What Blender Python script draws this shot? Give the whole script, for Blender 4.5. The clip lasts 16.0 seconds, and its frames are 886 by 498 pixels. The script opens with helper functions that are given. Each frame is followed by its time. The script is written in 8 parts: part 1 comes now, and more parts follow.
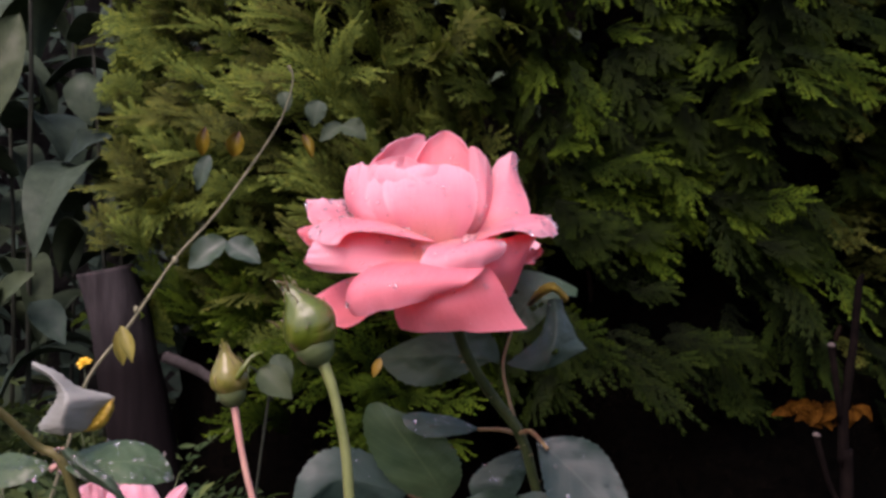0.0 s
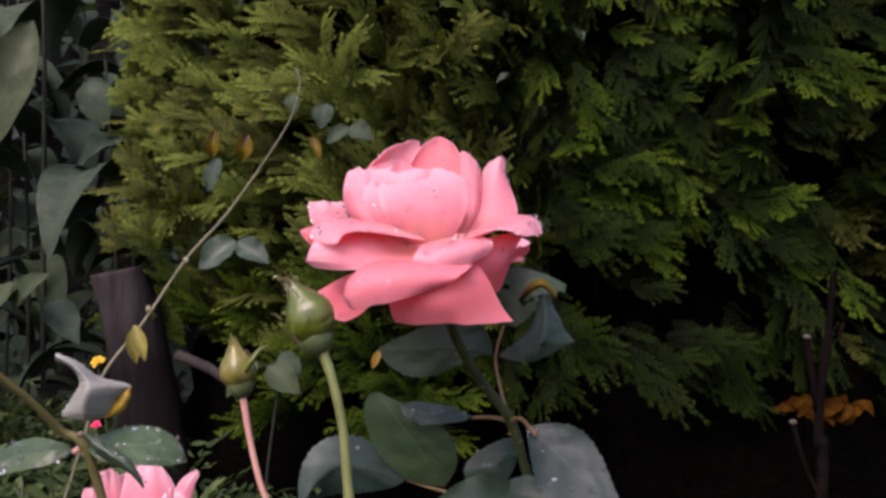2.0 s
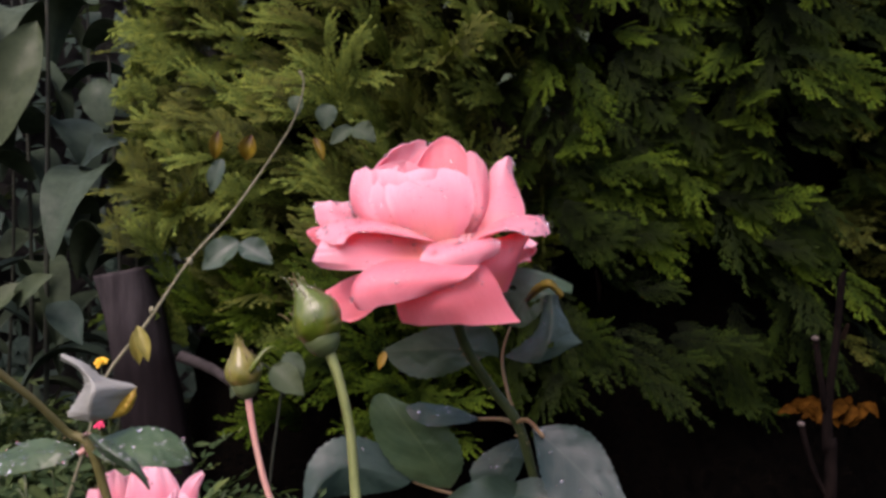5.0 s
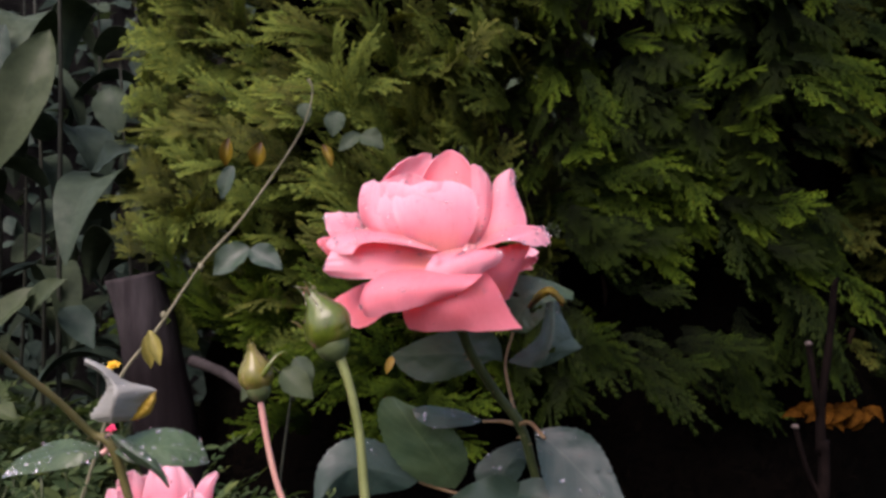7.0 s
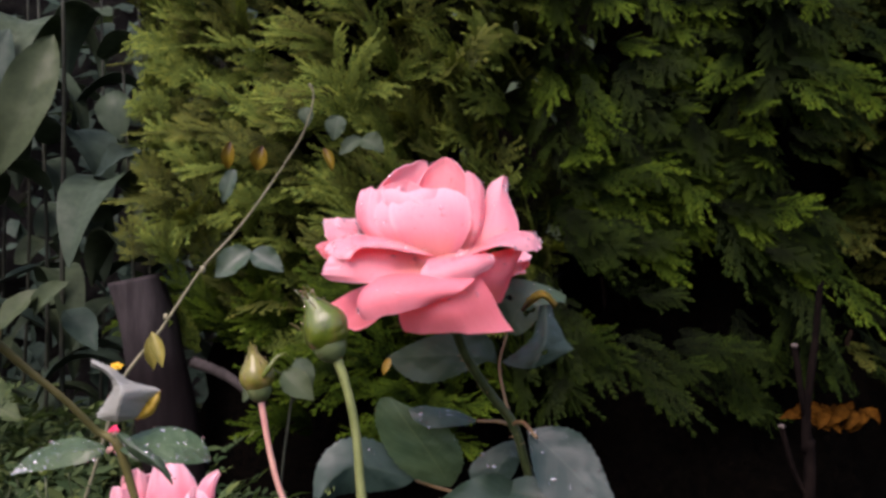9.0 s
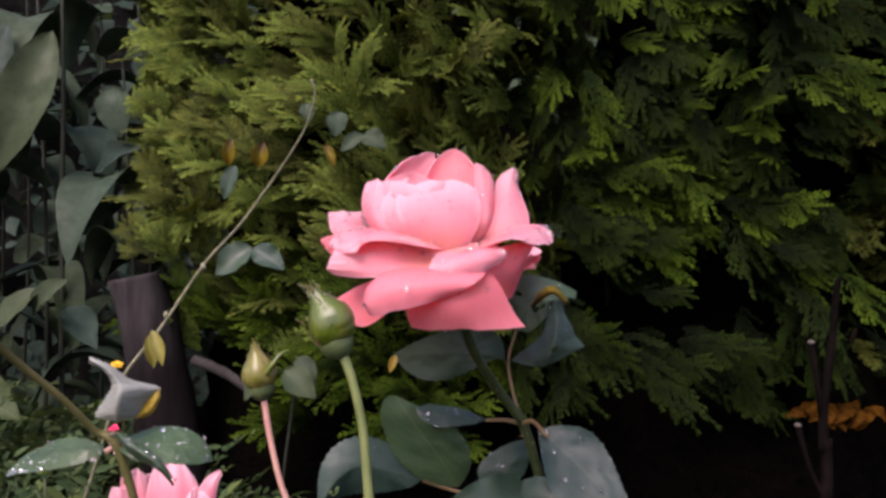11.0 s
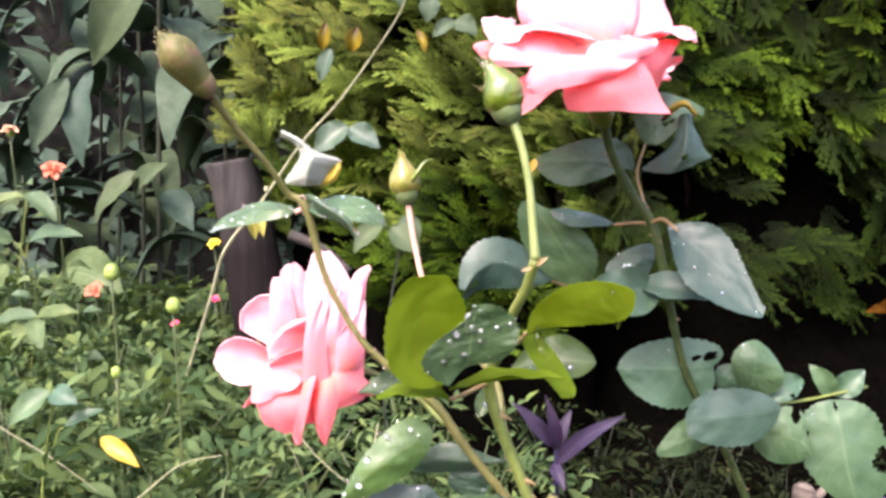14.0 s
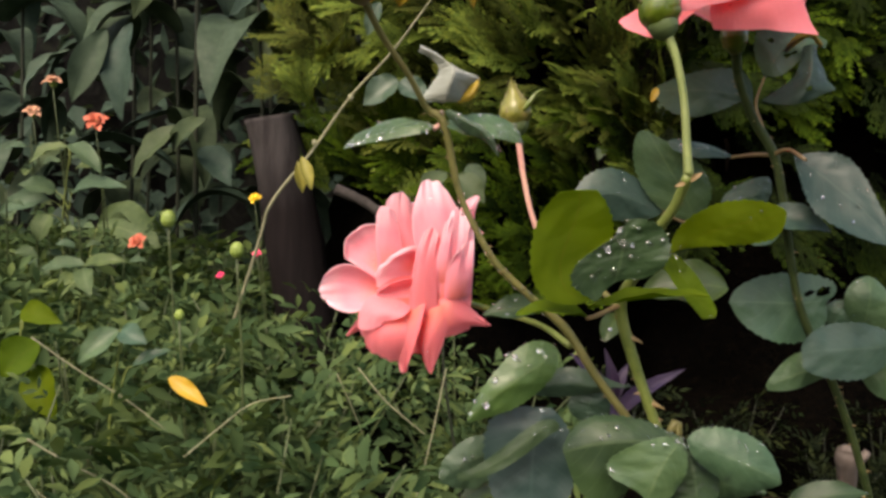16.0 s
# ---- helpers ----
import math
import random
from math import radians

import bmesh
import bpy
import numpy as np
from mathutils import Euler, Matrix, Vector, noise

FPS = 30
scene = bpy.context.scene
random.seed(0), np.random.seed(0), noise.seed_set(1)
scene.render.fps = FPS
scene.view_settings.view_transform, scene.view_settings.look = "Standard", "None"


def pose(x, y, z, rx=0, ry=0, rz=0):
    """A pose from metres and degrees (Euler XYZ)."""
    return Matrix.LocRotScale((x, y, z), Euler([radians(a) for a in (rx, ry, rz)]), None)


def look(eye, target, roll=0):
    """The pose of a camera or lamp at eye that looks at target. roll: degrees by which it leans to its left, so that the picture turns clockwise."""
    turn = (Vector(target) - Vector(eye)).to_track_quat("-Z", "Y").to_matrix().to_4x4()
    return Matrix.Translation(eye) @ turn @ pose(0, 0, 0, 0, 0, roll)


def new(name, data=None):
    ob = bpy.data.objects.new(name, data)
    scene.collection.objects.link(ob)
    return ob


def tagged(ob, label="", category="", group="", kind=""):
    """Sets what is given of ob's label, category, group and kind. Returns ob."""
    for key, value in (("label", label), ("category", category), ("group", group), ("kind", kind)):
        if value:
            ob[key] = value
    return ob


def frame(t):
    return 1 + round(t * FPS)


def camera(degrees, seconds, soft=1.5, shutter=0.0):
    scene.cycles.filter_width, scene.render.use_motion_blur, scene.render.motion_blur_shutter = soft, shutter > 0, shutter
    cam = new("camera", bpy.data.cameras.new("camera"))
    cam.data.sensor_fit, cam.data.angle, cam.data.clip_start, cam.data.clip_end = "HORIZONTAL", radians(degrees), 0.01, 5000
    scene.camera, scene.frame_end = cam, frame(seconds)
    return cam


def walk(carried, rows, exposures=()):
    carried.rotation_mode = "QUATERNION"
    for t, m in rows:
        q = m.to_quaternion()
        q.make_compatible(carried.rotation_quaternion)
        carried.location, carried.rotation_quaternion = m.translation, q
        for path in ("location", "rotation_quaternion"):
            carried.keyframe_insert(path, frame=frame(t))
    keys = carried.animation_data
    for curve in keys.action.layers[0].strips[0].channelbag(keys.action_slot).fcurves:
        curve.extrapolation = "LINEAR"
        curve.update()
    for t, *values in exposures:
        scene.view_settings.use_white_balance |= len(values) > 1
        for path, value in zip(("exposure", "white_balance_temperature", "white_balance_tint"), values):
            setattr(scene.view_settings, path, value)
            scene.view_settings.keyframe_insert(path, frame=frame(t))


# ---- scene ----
cam = camera(57.2, 16.0, soft=3.0)
PATH = [
    (0, (0.0048, 0.0001, 0.8052), (-0.0116, 2.0000, 0.8026), 0.93),
    (0.5, (0.0112, -0.0111, 0.8044), (-0.0085, 1.9888, 0.7939), 0.57),
    (1, (0.0120, -0.0242, 0.8067), (-0.0042, 1.9758, 0.8160), 0.81),
    (1.5, (0.0134, -0.0263, 0.8055), (-0.0165, 1.9735, 0.8062), 0.68),
    (2, (0.0130, -0.0248, 0.8047), (-0.0274, 1.9747, 0.8013), 0.61),
    (2.5, (0.0124, -0.0206, 0.8033), (-0.0281, 1.9789, 0.7957), 0.60),
    (3, (0.0082, -0.0164, 0.8034), (-0.0338, 1.9832, 0.7981), 0.78),
    (3.5, (0.0075, -0.0156, 0.8026), (-0.0326, 1.9840, 0.8019), 0.69),
    (3.7, (0.0075, -0.0156, 0.8026), (-0.0326, 1.9840, 0.8019), 0.69),
    (5.8, (0.0135, -0.0310, 0.8060), (-0.0500, 1.9676, 0.8065), 0.55),
    (6, (0.0138, -0.0334, 0.8064), (-0.0565, 1.9652, 0.8314), 0.51),
    (6.5, (0.0125, -0.0400, 0.8072), (-0.0624, 1.9584, 0.8359), 0.60),
    (7, (0.0126, -0.0394, 0.8070), (-0.0527, 1.9595, 0.8153), 0.61),
    (7.5, (0.0126, -0.0409, 0.8059), (-0.0442, 1.9582, 0.8231), 0.97),
    (8, (0.0131, -0.0450, 0.8071), (-0.0479, 1.9539, 0.8280), 0.91),
    (8.5, (0.0157, -0.0487, 0.8071), (-0.0476, 1.9502, 0.8220), 0.73),
    (9, (0.0165, -0.0521, 0.8084), (-0.0532, 1.9466, 0.8216), 0.62),
    (9.2, (0.0165, -0.0521, 0.8084), (-0.0532, 1.9466, 0.8146), 0.62),
    (11.5, (0.0114, -0.0387, 0.8050), (-0.0590, 1.9600, 0.8151), 0.56),
    (12, (0.0160, -0.0419, 0.8036), (-0.0598, 1.9567, 0.7998), 0.38),
    (12.5, (0.0147, -0.0509, 0.8000), (-0.0710, 1.9472, 0.7860), 0.57),
    (13, (0.0066, -0.0660, 0.7889), (-0.1042, 1.9306, 0.7526), 1.15),
    (13.5, (0.0021, -0.0805, 0.7685), (-0.1415, 1.9119, 0.6700), 1.08),
    (14, (-0.0293, -0.0868, 0.7393), (-0.2431, 1.8932, 0.5552), 2.04),
    (14.5, (-0.0470, -0.0876, 0.7194), (-0.2681, 1.8868, 0.4892), 2.85),
    (15, (-0.0668, -0.0892, 0.7106), (-0.2932, 1.8793, 0.4392), 2.76),
    (15.5, (-0.0861, -0.0932, 0.7085), (-0.3181, 1.8756, 0.4443), 2.89),
    (16, (-0.0917, -0.0955, 0.7095), (-0.3226, 1.8750, 0.4569), 3.15),
]
EXPOSURES = [(0, 0.84, 6750, 41), (3.5, 0.90, 6750, 38), (6.5, 0.93, 6750, 37), (9.0, 1.02, 6700, 35), (12.6, 1.05, 6700, 34), (13.0, 1.53, 6700, 28), (13.5, 2.5, 6850, 27), (14.0, 2.72, 6950, 24), (14.5, 2.45, 7200, 18), (15.0, 2.05, 7500, 14), (15.5, 1.4, 7900, 13), (16, 1.35, 7900, 15)]
walk(cam, [(t, look(eye, target, roll)) for t, eye, target, roll in PATH], EXPOSURES)

# ---- daylight: bright overcast sky, a wide soft sun high behind the left shoulder ----
SUN_UP, SUN_ROUND = radians(51), radians(206)
world = bpy.data.worlds.new("sky")
scene.world = world
world.use_nodes = True
wn = world.node_tree.nodes
sky = wn.new("ShaderNodeTexSky")
sky.sky_type = "NISHITA"
sky.sun_disc = False
sky.sun_elevation, sky.sun_rotation = SUN_UP, SUN_ROUND
sky.dust_density = 3.0
wn["Background"].inputs["Strength"].default_value = 0.15
world.node_tree.links.new(sky.outputs["Color"], wn["Background"].inputs["Color"])
sun_data = bpy.data.lights.new("sun", "SUN")
sun_data.energy, sun_data.angle, sun_data.color = 1.85, radians(34), (1.0, 0.96, 0.92)
sun = new("sun", sun_data)
sun_from = Vector((math.sin(SUN_ROUND) * math.cos(SUN_UP), math.cos(SUN_ROUND) * math.cos(SUN_UP), math.sin(SUN_UP)))
sun.matrix_world = look(sun_from * 10, (0, 0, 0))


# ---- materials ----
def material(name, build):
    m = bpy.data.materials.new(name)
    m.use_nodes = True
    nodes, links = m.node_tree.nodes, m.node_tree.links
    build(m, nodes, links, nodes["Principled BSDF"])
    return m


def noise_node(nodes, scale, detail=4.0, rough=0.6):
    n = nodes.new("ShaderNodeTexNoise")
    n.inputs["Scale"].default_value, n.inputs["Detail"].default_value, n.inputs["Roughness"].default_value = scale, detail, rough
    return n


def ramp_node(nodes, stops):
    r = nodes.new("ShaderNodeValToRGB")
    while len(r.color_ramp.elements) < len(stops):
        r.color_ramp.elements.new(0.5)
    for e, (at, colour) in zip(r.color_ramp.elements, stops):
        e.position, e.color = at, (*colour, 1)
    return r


def mixed(nodes, links, kind, fac, a, b):
    m = nodes.new("ShaderNodeMix")
    m.data_type, m.blend_type = "RGBA", kind
    for socket, value in ((m.inputs[0], fac), (m.inputs[6], a), (m.inputs[7], b)):
        if hasattr(value, "links") or hasattr(value, "is_linked"):
            links.new(value, socket)
        elif isinstance(value, tuple):
            socket.default_value = (*value, 1)
        else:
            socket.default_value = value
    return m.outputs[2]


def bumped(nodes, links, shader, height, strength, distance):
    b = nodes.new("ShaderNodeBump")
    b.inputs["Strength"].default_value, b.inputs["Distance"].default_value = strength, distance
    links.new(height, b.inputs["Height"])
    links.new(b.outputs["Normal"], shader.inputs["Normal"])


def thin(m, nodes, links, p, colour, share, tint):
    """Lets light pass through a thin leaf or petal."""
    t = nodes.new("ShaderNodeBsdfTranslucent")
    links.new(mixed(nodes, links, "MULTIPLY", 1.0, colour, tint), t.inputs["Color"])
    mix = nodes.new("ShaderNodeMixShader")
    mix.inputs[0].default_value = share
    links.new(p.outputs[0], mix.inputs[1])
    links.new(t.outputs[0], mix.inputs[2])
    links.new(mix.outputs[0], nodes["Material Output"].inputs["Surface"])


def uv_axes(nodes, links):
    uv = nodes.new("ShaderNodeUVMap")
    s = nodes.new("ShaderNodeSeparateXYZ")
    links.new(uv.outputs[0], s.inputs[0])
    return uv.outputs[0], s.outputs[0], s.outputs[1]


def maths(nodes, links, op, a, b=0.0):
    n = nodes.new("ShaderNodeMath")
    n.operation = op
    for socket, value in zip(n.inputs, (a, b)):
        if hasattr(value, "is_linked"):
            links.new(value, socket)
        else:
            socket.default_value = value
    return n.outputs[0]


def petal_look(base, edge, heart):
    def build(m, nodes, links, p):
        uv, u, v = uv_axes(nodes, links)
        wash = ramp_node(nodes, [(0.1, heart), (0.55, base), (0.72, base), (1.0, edge)])
        rim = maths(nodes, links, "MULTIPLY", maths(nodes, links, "ABSOLUTE", maths(nodes, links, "SUBTRACT", u, 0.5)), 2.0)
        links.new(maths(nodes, links, "MAXIMUM", v, maths(nodes, links, "MULTIPLY", rim, maths(nodes, links, "POWER", v, 0.35))), wash.inputs[0])
        n = noise_node(nodes, 60, 5)
        tone = ramp_node(nodes, [(0.3, (0.90, 0.86, 0.86)), (0.7, (1.0, 1.0, 1.0))])
        links.new(n.outputs[0], tone.inputs[0])
        colour = mixed(nodes, links, "MULTIPLY", 1.0, wash.outputs[0], tone.outputs[0])
        links.new(colour, p.inputs["Base Color"])
        p.inputs["Roughness"].default_value = 0.40
        p.inputs["Specular IOR Level"].default_value = 0.45
        stretch = nodes.new("ShaderNodeMapping")
        stretch.inputs["Scale"].default_value = (26, 2.2, 1)
        links.new(uv, stretch.inputs[0])
        veins = noise_node(nodes, 1.6, 5, 0.7)
        links.new(stretch.outputs[0], veins.inputs["Vector"])
        streak = ramp_node(nodes, [(0.35, (0.95, 0.84, 0.85)), (0.65, (1.0, 1.0, 1.0))])
        links.new(veins.outputs[0], streak.inputs[0])
        colour = mixed(nodes, links, "MULTIPLY", 0.6, colour, streak.outputs[0])
        links.new(colour, p.inputs["Base Color"])
        bumped(nodes, links, p, veins.outputs[0], 0.42, 0.0014)
        thin(m, nodes, links, p, colour, 0.50, (1.0, 0.72, 0.62))
    return build


def leaf_look(dark, light, under, share=0.25, rough=0.42, gloss=0.5, vein=0.3):
    def build(m, nodes, links, p):
        uv, u, v = uv_axes(nodes, links)
        place = nodes.new("ShaderNodeTexCoord")
        n = noise_node(nodes, 70, 6)
        links.new(place.outputs["Object"], n.inputs["Vector"])
        wide = noise_node(nodes, 26, 3, 0.5)
        links.new(place.outputs["Object"], wide.inputs["Vector"])
        tone = ramp_node(nodes, [(0.32, dark), (0.68, light)])
        links.new(maths(nodes, links, "ADD", maths(nodes, links, "MULTIPLY", n.outputs[0], 0.45), maths(nodes, links, "MULTIPLY", wide.outputs[0], 0.55)), tone.inputs[0])
        # midrib and side veins
        side = maths(nodes, links, "ABSOLUTE", maths(nodes, links, "SUBTRACT", u, 0.5))
        rib = maths(nodes, links, "LESS_THAN", side, 0.018)
        saw = maths(nodes, links, "FRACT", maths(nodes, links, "MULTIPLY", maths(nodes, links, "SUBTRACT", v, maths(nodes, links, "MULTIPLY", side, 0.7)), 8.0))
        line = maths(nodes, links, "LESS_THAN", maths(nodes, links, "ABSOLUTE", maths(nodes, links, "SUBTRACT", saw, 0.5)), 0.045)
        both = maths(nodes, links, "MAXIMUM", rib, maths(nodes, links, "MULTIPLY", line, 0.45))
        colour = mixed(nodes, links, "MIX", maths(nodes, links, "MULTIPLY", both, vein), tone.outputs[0], under)
        info = nodes.new("ShaderNodeObjectInfo")
        shade = ramp_node(nodes, [(0.0, (0.78, 0.88, 1.10)), (1.0, (1.22, 1.10, 0.84))])
        links.new(info.outputs["Random"], shade.inputs[0])
        colour = mixed(nodes, links, "MULTIPLY", 1.0, colour, shade.outputs[0])
        specks = noise_node(nodes, 420, 2)
        spot = ramp_node(nodes, [(0.74, (0, 0, 0)), (0.80, (1, 1, 1))])
        links.new(specks.outputs[0], spot.inputs[0])
        colour = mixed(nodes, links, "MIX", maths(nodes, links, "MULTIPLY", spot.outputs[0], 0.35), colour, (0.30, 0.27, 0.14))
        links.new(colour, p.inputs["Base Color"])
        film = ramp_node(nodes, [(0.40, (rough * 1.25,) * 3), (0.62, (rough * 0.82,) * 3)])
        links.new(wide.outputs[0], film.inputs[0])
        links.new(film.outputs[0], p.inputs["Roughness"])
        p.inputs["Specular IOR Level"].default_value = gloss
        puff = maths(nodes, links, "SUBTRACT", maths(nodes, links, "MULTIPLY", n.outputs[0], 0.5), maths(nodes, links, "MULTIPLY", both, 0.5))
        bumped(nodes, links, p, puff, 0.5, 0.0016)
        thin(m, nodes, links, p, colour, share, (1.6, 1.5, 0.5))
    return build


def plain_look(stops, scale, rough=0.6, bump=0.3, depth=0.002, gloss=0.3, stretch=(1, 1, 1), share=0.0, per_piece=False):
    def build(m, nodes, links, p):
        place = nodes.new("ShaderNodeTexCoord")
        grow = nodes.new("ShaderNodeMapping")
        grow.inputs["Scale"].default_value = stretch
        links.new(place.outputs["Object"], grow.inputs[0])
        n = noise_node(nodes, scale, 7, 0.65)
        links.new(grow.outputs[0], n.inputs["Vector"])
        wide = noise_node(nodes, scale * 0.13, 3)
        links.new(grow.outputs[0], wide.inputs["Vector"])
        r = ramp_node(nodes, stops)
        links.new(n.outputs[0], r.inputs[0])
        stain = ramp_node(nodes, [(0.3, (0.72, 0.72, 0.72)), (0.7, (1.12, 1.12, 1.12))])
        links.new(wide.outputs[0], stain.inputs[0])
        colour = mixed(nodes, links, "MULTIPLY", 1.0, r.outputs[0], stain.outputs[0])
        if per_piece:
            geo = nodes.new("ShaderNodeNewGeometry")
            vary = ramp_node(nodes, [(0.0, (0.6, 0.7, 0.65)), (0.5, (1.0, 1.0, 1.0)), (1.0, (1.35, 1.2, 0.9))])
            links.new(geo.outputs["Random Per Island"], vary.inputs[0])
            colour = mixed(nodes, links, "MULTIPLY", 1.0, colour, vary.outputs[0])
        links.new(colour, p.inputs["Base Color"])
        p.inputs["Roughness"].default_value = rough
        p.inputs["Specular IOR Level"].default_value = gloss
        bumped(nodes, links, p, n.outputs[0], bump, depth)
        if share:
            thin(m, nodes, links, p, colour, share, (1.3, 1.3, 0.6))
    return build


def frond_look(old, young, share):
    """Scale leaves: dark old growth, fresher towards the tips, lit tips and shaded feet put into the colours too, with
    every twig a little different.
    """
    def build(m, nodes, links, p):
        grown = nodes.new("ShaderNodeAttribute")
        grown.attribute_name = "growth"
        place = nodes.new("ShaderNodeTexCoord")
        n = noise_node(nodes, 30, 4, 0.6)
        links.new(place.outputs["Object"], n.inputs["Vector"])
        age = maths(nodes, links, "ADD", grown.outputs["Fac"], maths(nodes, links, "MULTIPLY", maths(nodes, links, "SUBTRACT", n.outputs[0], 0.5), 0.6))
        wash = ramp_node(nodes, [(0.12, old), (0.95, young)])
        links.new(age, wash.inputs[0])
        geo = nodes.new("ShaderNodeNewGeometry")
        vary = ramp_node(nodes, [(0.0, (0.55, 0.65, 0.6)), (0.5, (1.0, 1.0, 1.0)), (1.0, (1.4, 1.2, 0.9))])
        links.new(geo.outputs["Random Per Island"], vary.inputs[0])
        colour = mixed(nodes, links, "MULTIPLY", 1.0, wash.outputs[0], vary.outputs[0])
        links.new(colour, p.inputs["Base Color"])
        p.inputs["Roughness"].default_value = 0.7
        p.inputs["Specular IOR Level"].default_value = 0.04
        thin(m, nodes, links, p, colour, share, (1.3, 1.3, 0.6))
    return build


def water_look(m, nodes, links, p):
    p.inputs["Base Color"].default_value = (1, 1, 1, 1)
    p.inputs["Roughness"].default_value = 0.02
    p.inputs["IOR"].default_value = 1.33
    p.inputs["Transmission Weight"].default_value = 1.0
    glint = nodes.new("ShaderNodeBsdfGlossy")
    glint.inputs["Roughness"].default_value = 0.25
    mix = nodes.new("ShaderNodeMixShader")
    mix.inputs[0].default_value = 0.94
    links.new(glint.outputs[0], mix.inputs[1])
    links.new(p.outputs[0], mix.inputs[2])
    links.new(mix.outputs[0], nodes["Material Output"].inputs["Surface"])


# pale edges, warm hearts: petal pigment with lip highlights and inner glow painted in
PETAL = material("rose petal", petal_look((0.97, 0.425, 0.495), (0.98, 0.63, 0.71), (0.98, 0.47, 0.33)))
PETAL_DEEP = material("inner rose petal", petal_look((0.96, 0.335, 0.37), (0.97, 0.52, 0.59), (0.95, 0.27, 0.16)))
# outer petals' deeper coral, also standing for shade on low petals
PETAL_LOW = material("outer and shaded rose petal", petal_look((0.95, 0.295, 0.335), (0.95, 0.35, 0.40), (0.96, 0.35, 0.22)))
PETAL_ROLL = material("reflexed rose petal", petal_look((0.95, 0.34, 0.40), (0.96, 0.45, 0.52), (0.94, 0.29, 0.31)))
PETAL_OPEN = material("open rose petal", petal_look((0.93, 0.405, 0.490), (0.97, 0.73, 0.82), (0.94, 0.27, 0.19)))
LEAF = material("rose leaf", leaf_look((0.011, 0.031, 0.020), (0.034, 0.066, 0.041), (0.10, 0.14, 0.09), 0.12, 0.44, 0.4, 0.14))
LEAF_WET = material("wet rose leaf", leaf_look((0.009, 0.026, 0.008), (0.028, 0.053, 0.017), (0.11, 0.15, 0.06), 0.14, 0.44, 0.38, 0.18))
LEAF_GREEN = material("beaded rose leaf", leaf_look((0.016, 0.048, 0.014), (0.042, 0.086, 0.027), (0.10, 0.15, 0.07), 0.12, 0.38, 0.45, 0.16))
LEAF_BLUE = material("dark blue-green rose leaf", leaf_look((0.008, 0.024, 0.020), (0.022, 0.044, 0.036), (0.06, 0.10, 0.08), 0.10, 0.46, 0.3, 0.14))
# pale base colour stands for the sky's sheen on a wet folded leaf
LEAF_SHEEN = material("rose leaf with painted wet sheen", leaf_look((0.260, 0.250, 0.170), (0.340, 0.330, 0.230), (0.28, 0.28, 0.20), 0.15, 0.5, 0.3, 0.16))
LEAF_PALE = material("pale rose leaf", leaf_look((0.020, 0.054, 0.024), (0.056, 0.102, 0.047), (0.14, 0.19, 0.10), 0.16, 0.42, 0.4, 0.18))
# lime base colour includes the sunlight that passes through the rose leaflets
LEAF_LIME = material("bright lime leaf", leaf_look((0.086, 0.146, 0.004), (0.126, 0.194, 0.006), (0.13, 0.15, 0.012), 0.66, 0.6, 0.2, 0.35))
LEAF_YELLOW = material("yellowed leaf", leaf_look((0.32, 0.21, 0.015), (0.45, 0.31, 0.03), (0.22, 0.09, 0.015), 0.3))
LEAF_BURNT = material("yellow leaf with a brown base", petal_look((0.25, 0.20, 0.012), (0.19, 0.13, 0.01), (0.05, 0.012, 0.006)))
LEAF_TALL = material("tall plant leaf", leaf_look((0.022, 0.040, 0.024), (0.044, 0.068, 0.039), (0.06, 0.08, 0.06), 0.15, 0.6, 0.15, 0.15))
LEAF_HERB = material("herb leaf", leaf_look((0.036, 0.066, 0.028), (0.080, 0.118, 0.054), (0.15, 0.19, 0.10), 0.25, 0.5, 0.15))
LEAF_PURPLE = material("purple leaf", leaf_look((0.011, 0.007, 0.019), (0.022, 0.012, 0.034), (0.06, 0.03, 0.08), 0.1, 0.55, 0.3))
STEM_PALE = material("pale flower stalk", plain_look([(0.3, (0.10, 0.135, 0.036)), (0.7, (0.175, 0.21, 0.07))], 90, 0.45, 0.3, 0.0008))
STEM = material("green rose stem", plain_look([(0.3, (0.08, 0.11, 0.022)), (0.7, (0.145, 0.175, 0.045))], 90, 0.45, 0.3, 0.0008))
STEM_DARK = material("dark rose stem", plain_look([(0.3, (0.016, 0.028, 0.009)), (0.7, (0.040, 0.056, 0.018))], 90, 0.5, 0.3, 0.0008, 0.15))
STEM_BED = material("bed plant stem", plain_look([(0.3, (0.030, 0.045, 0.016)), (0.7, (0.065, 0.085, 0.030))], 90, 0.5, 0.3, 0.0008))
STEM_PINK = material("pink rose stem", plain_look([(0.3, (0.48, 0.22, 0.19)), (0.7, (0.56, 0.36, 0.26))], 50, 0.45, 0.2, 0.0006))
STEM_BROWN = material("brown green stem", plain_look([(0.3, (0.070, 0.074, 0.021)), (0.7, (0.140, 0.124, 0.042))], 70, 0.45, 0.3, 0.0008))
RED_PETIOLE = material("reddish leaf stalk", plain_look([(0.3, (0.13, 0.075, 0.035)), (0.7, (0.20, 0.145, 0.06))], 80, 0.5, 0.2, 0.0005))
BUD = material("green bud", plain_look([(0.3, (0.032, 0.060, 0.004)), (0.55, (0.070, 0.106, 0.008)), (0.75, (0.14, 0.125, 0.03))], 120, 0.30, 0.6, 0.0010, 0.5, (1, 1, 0.35)))
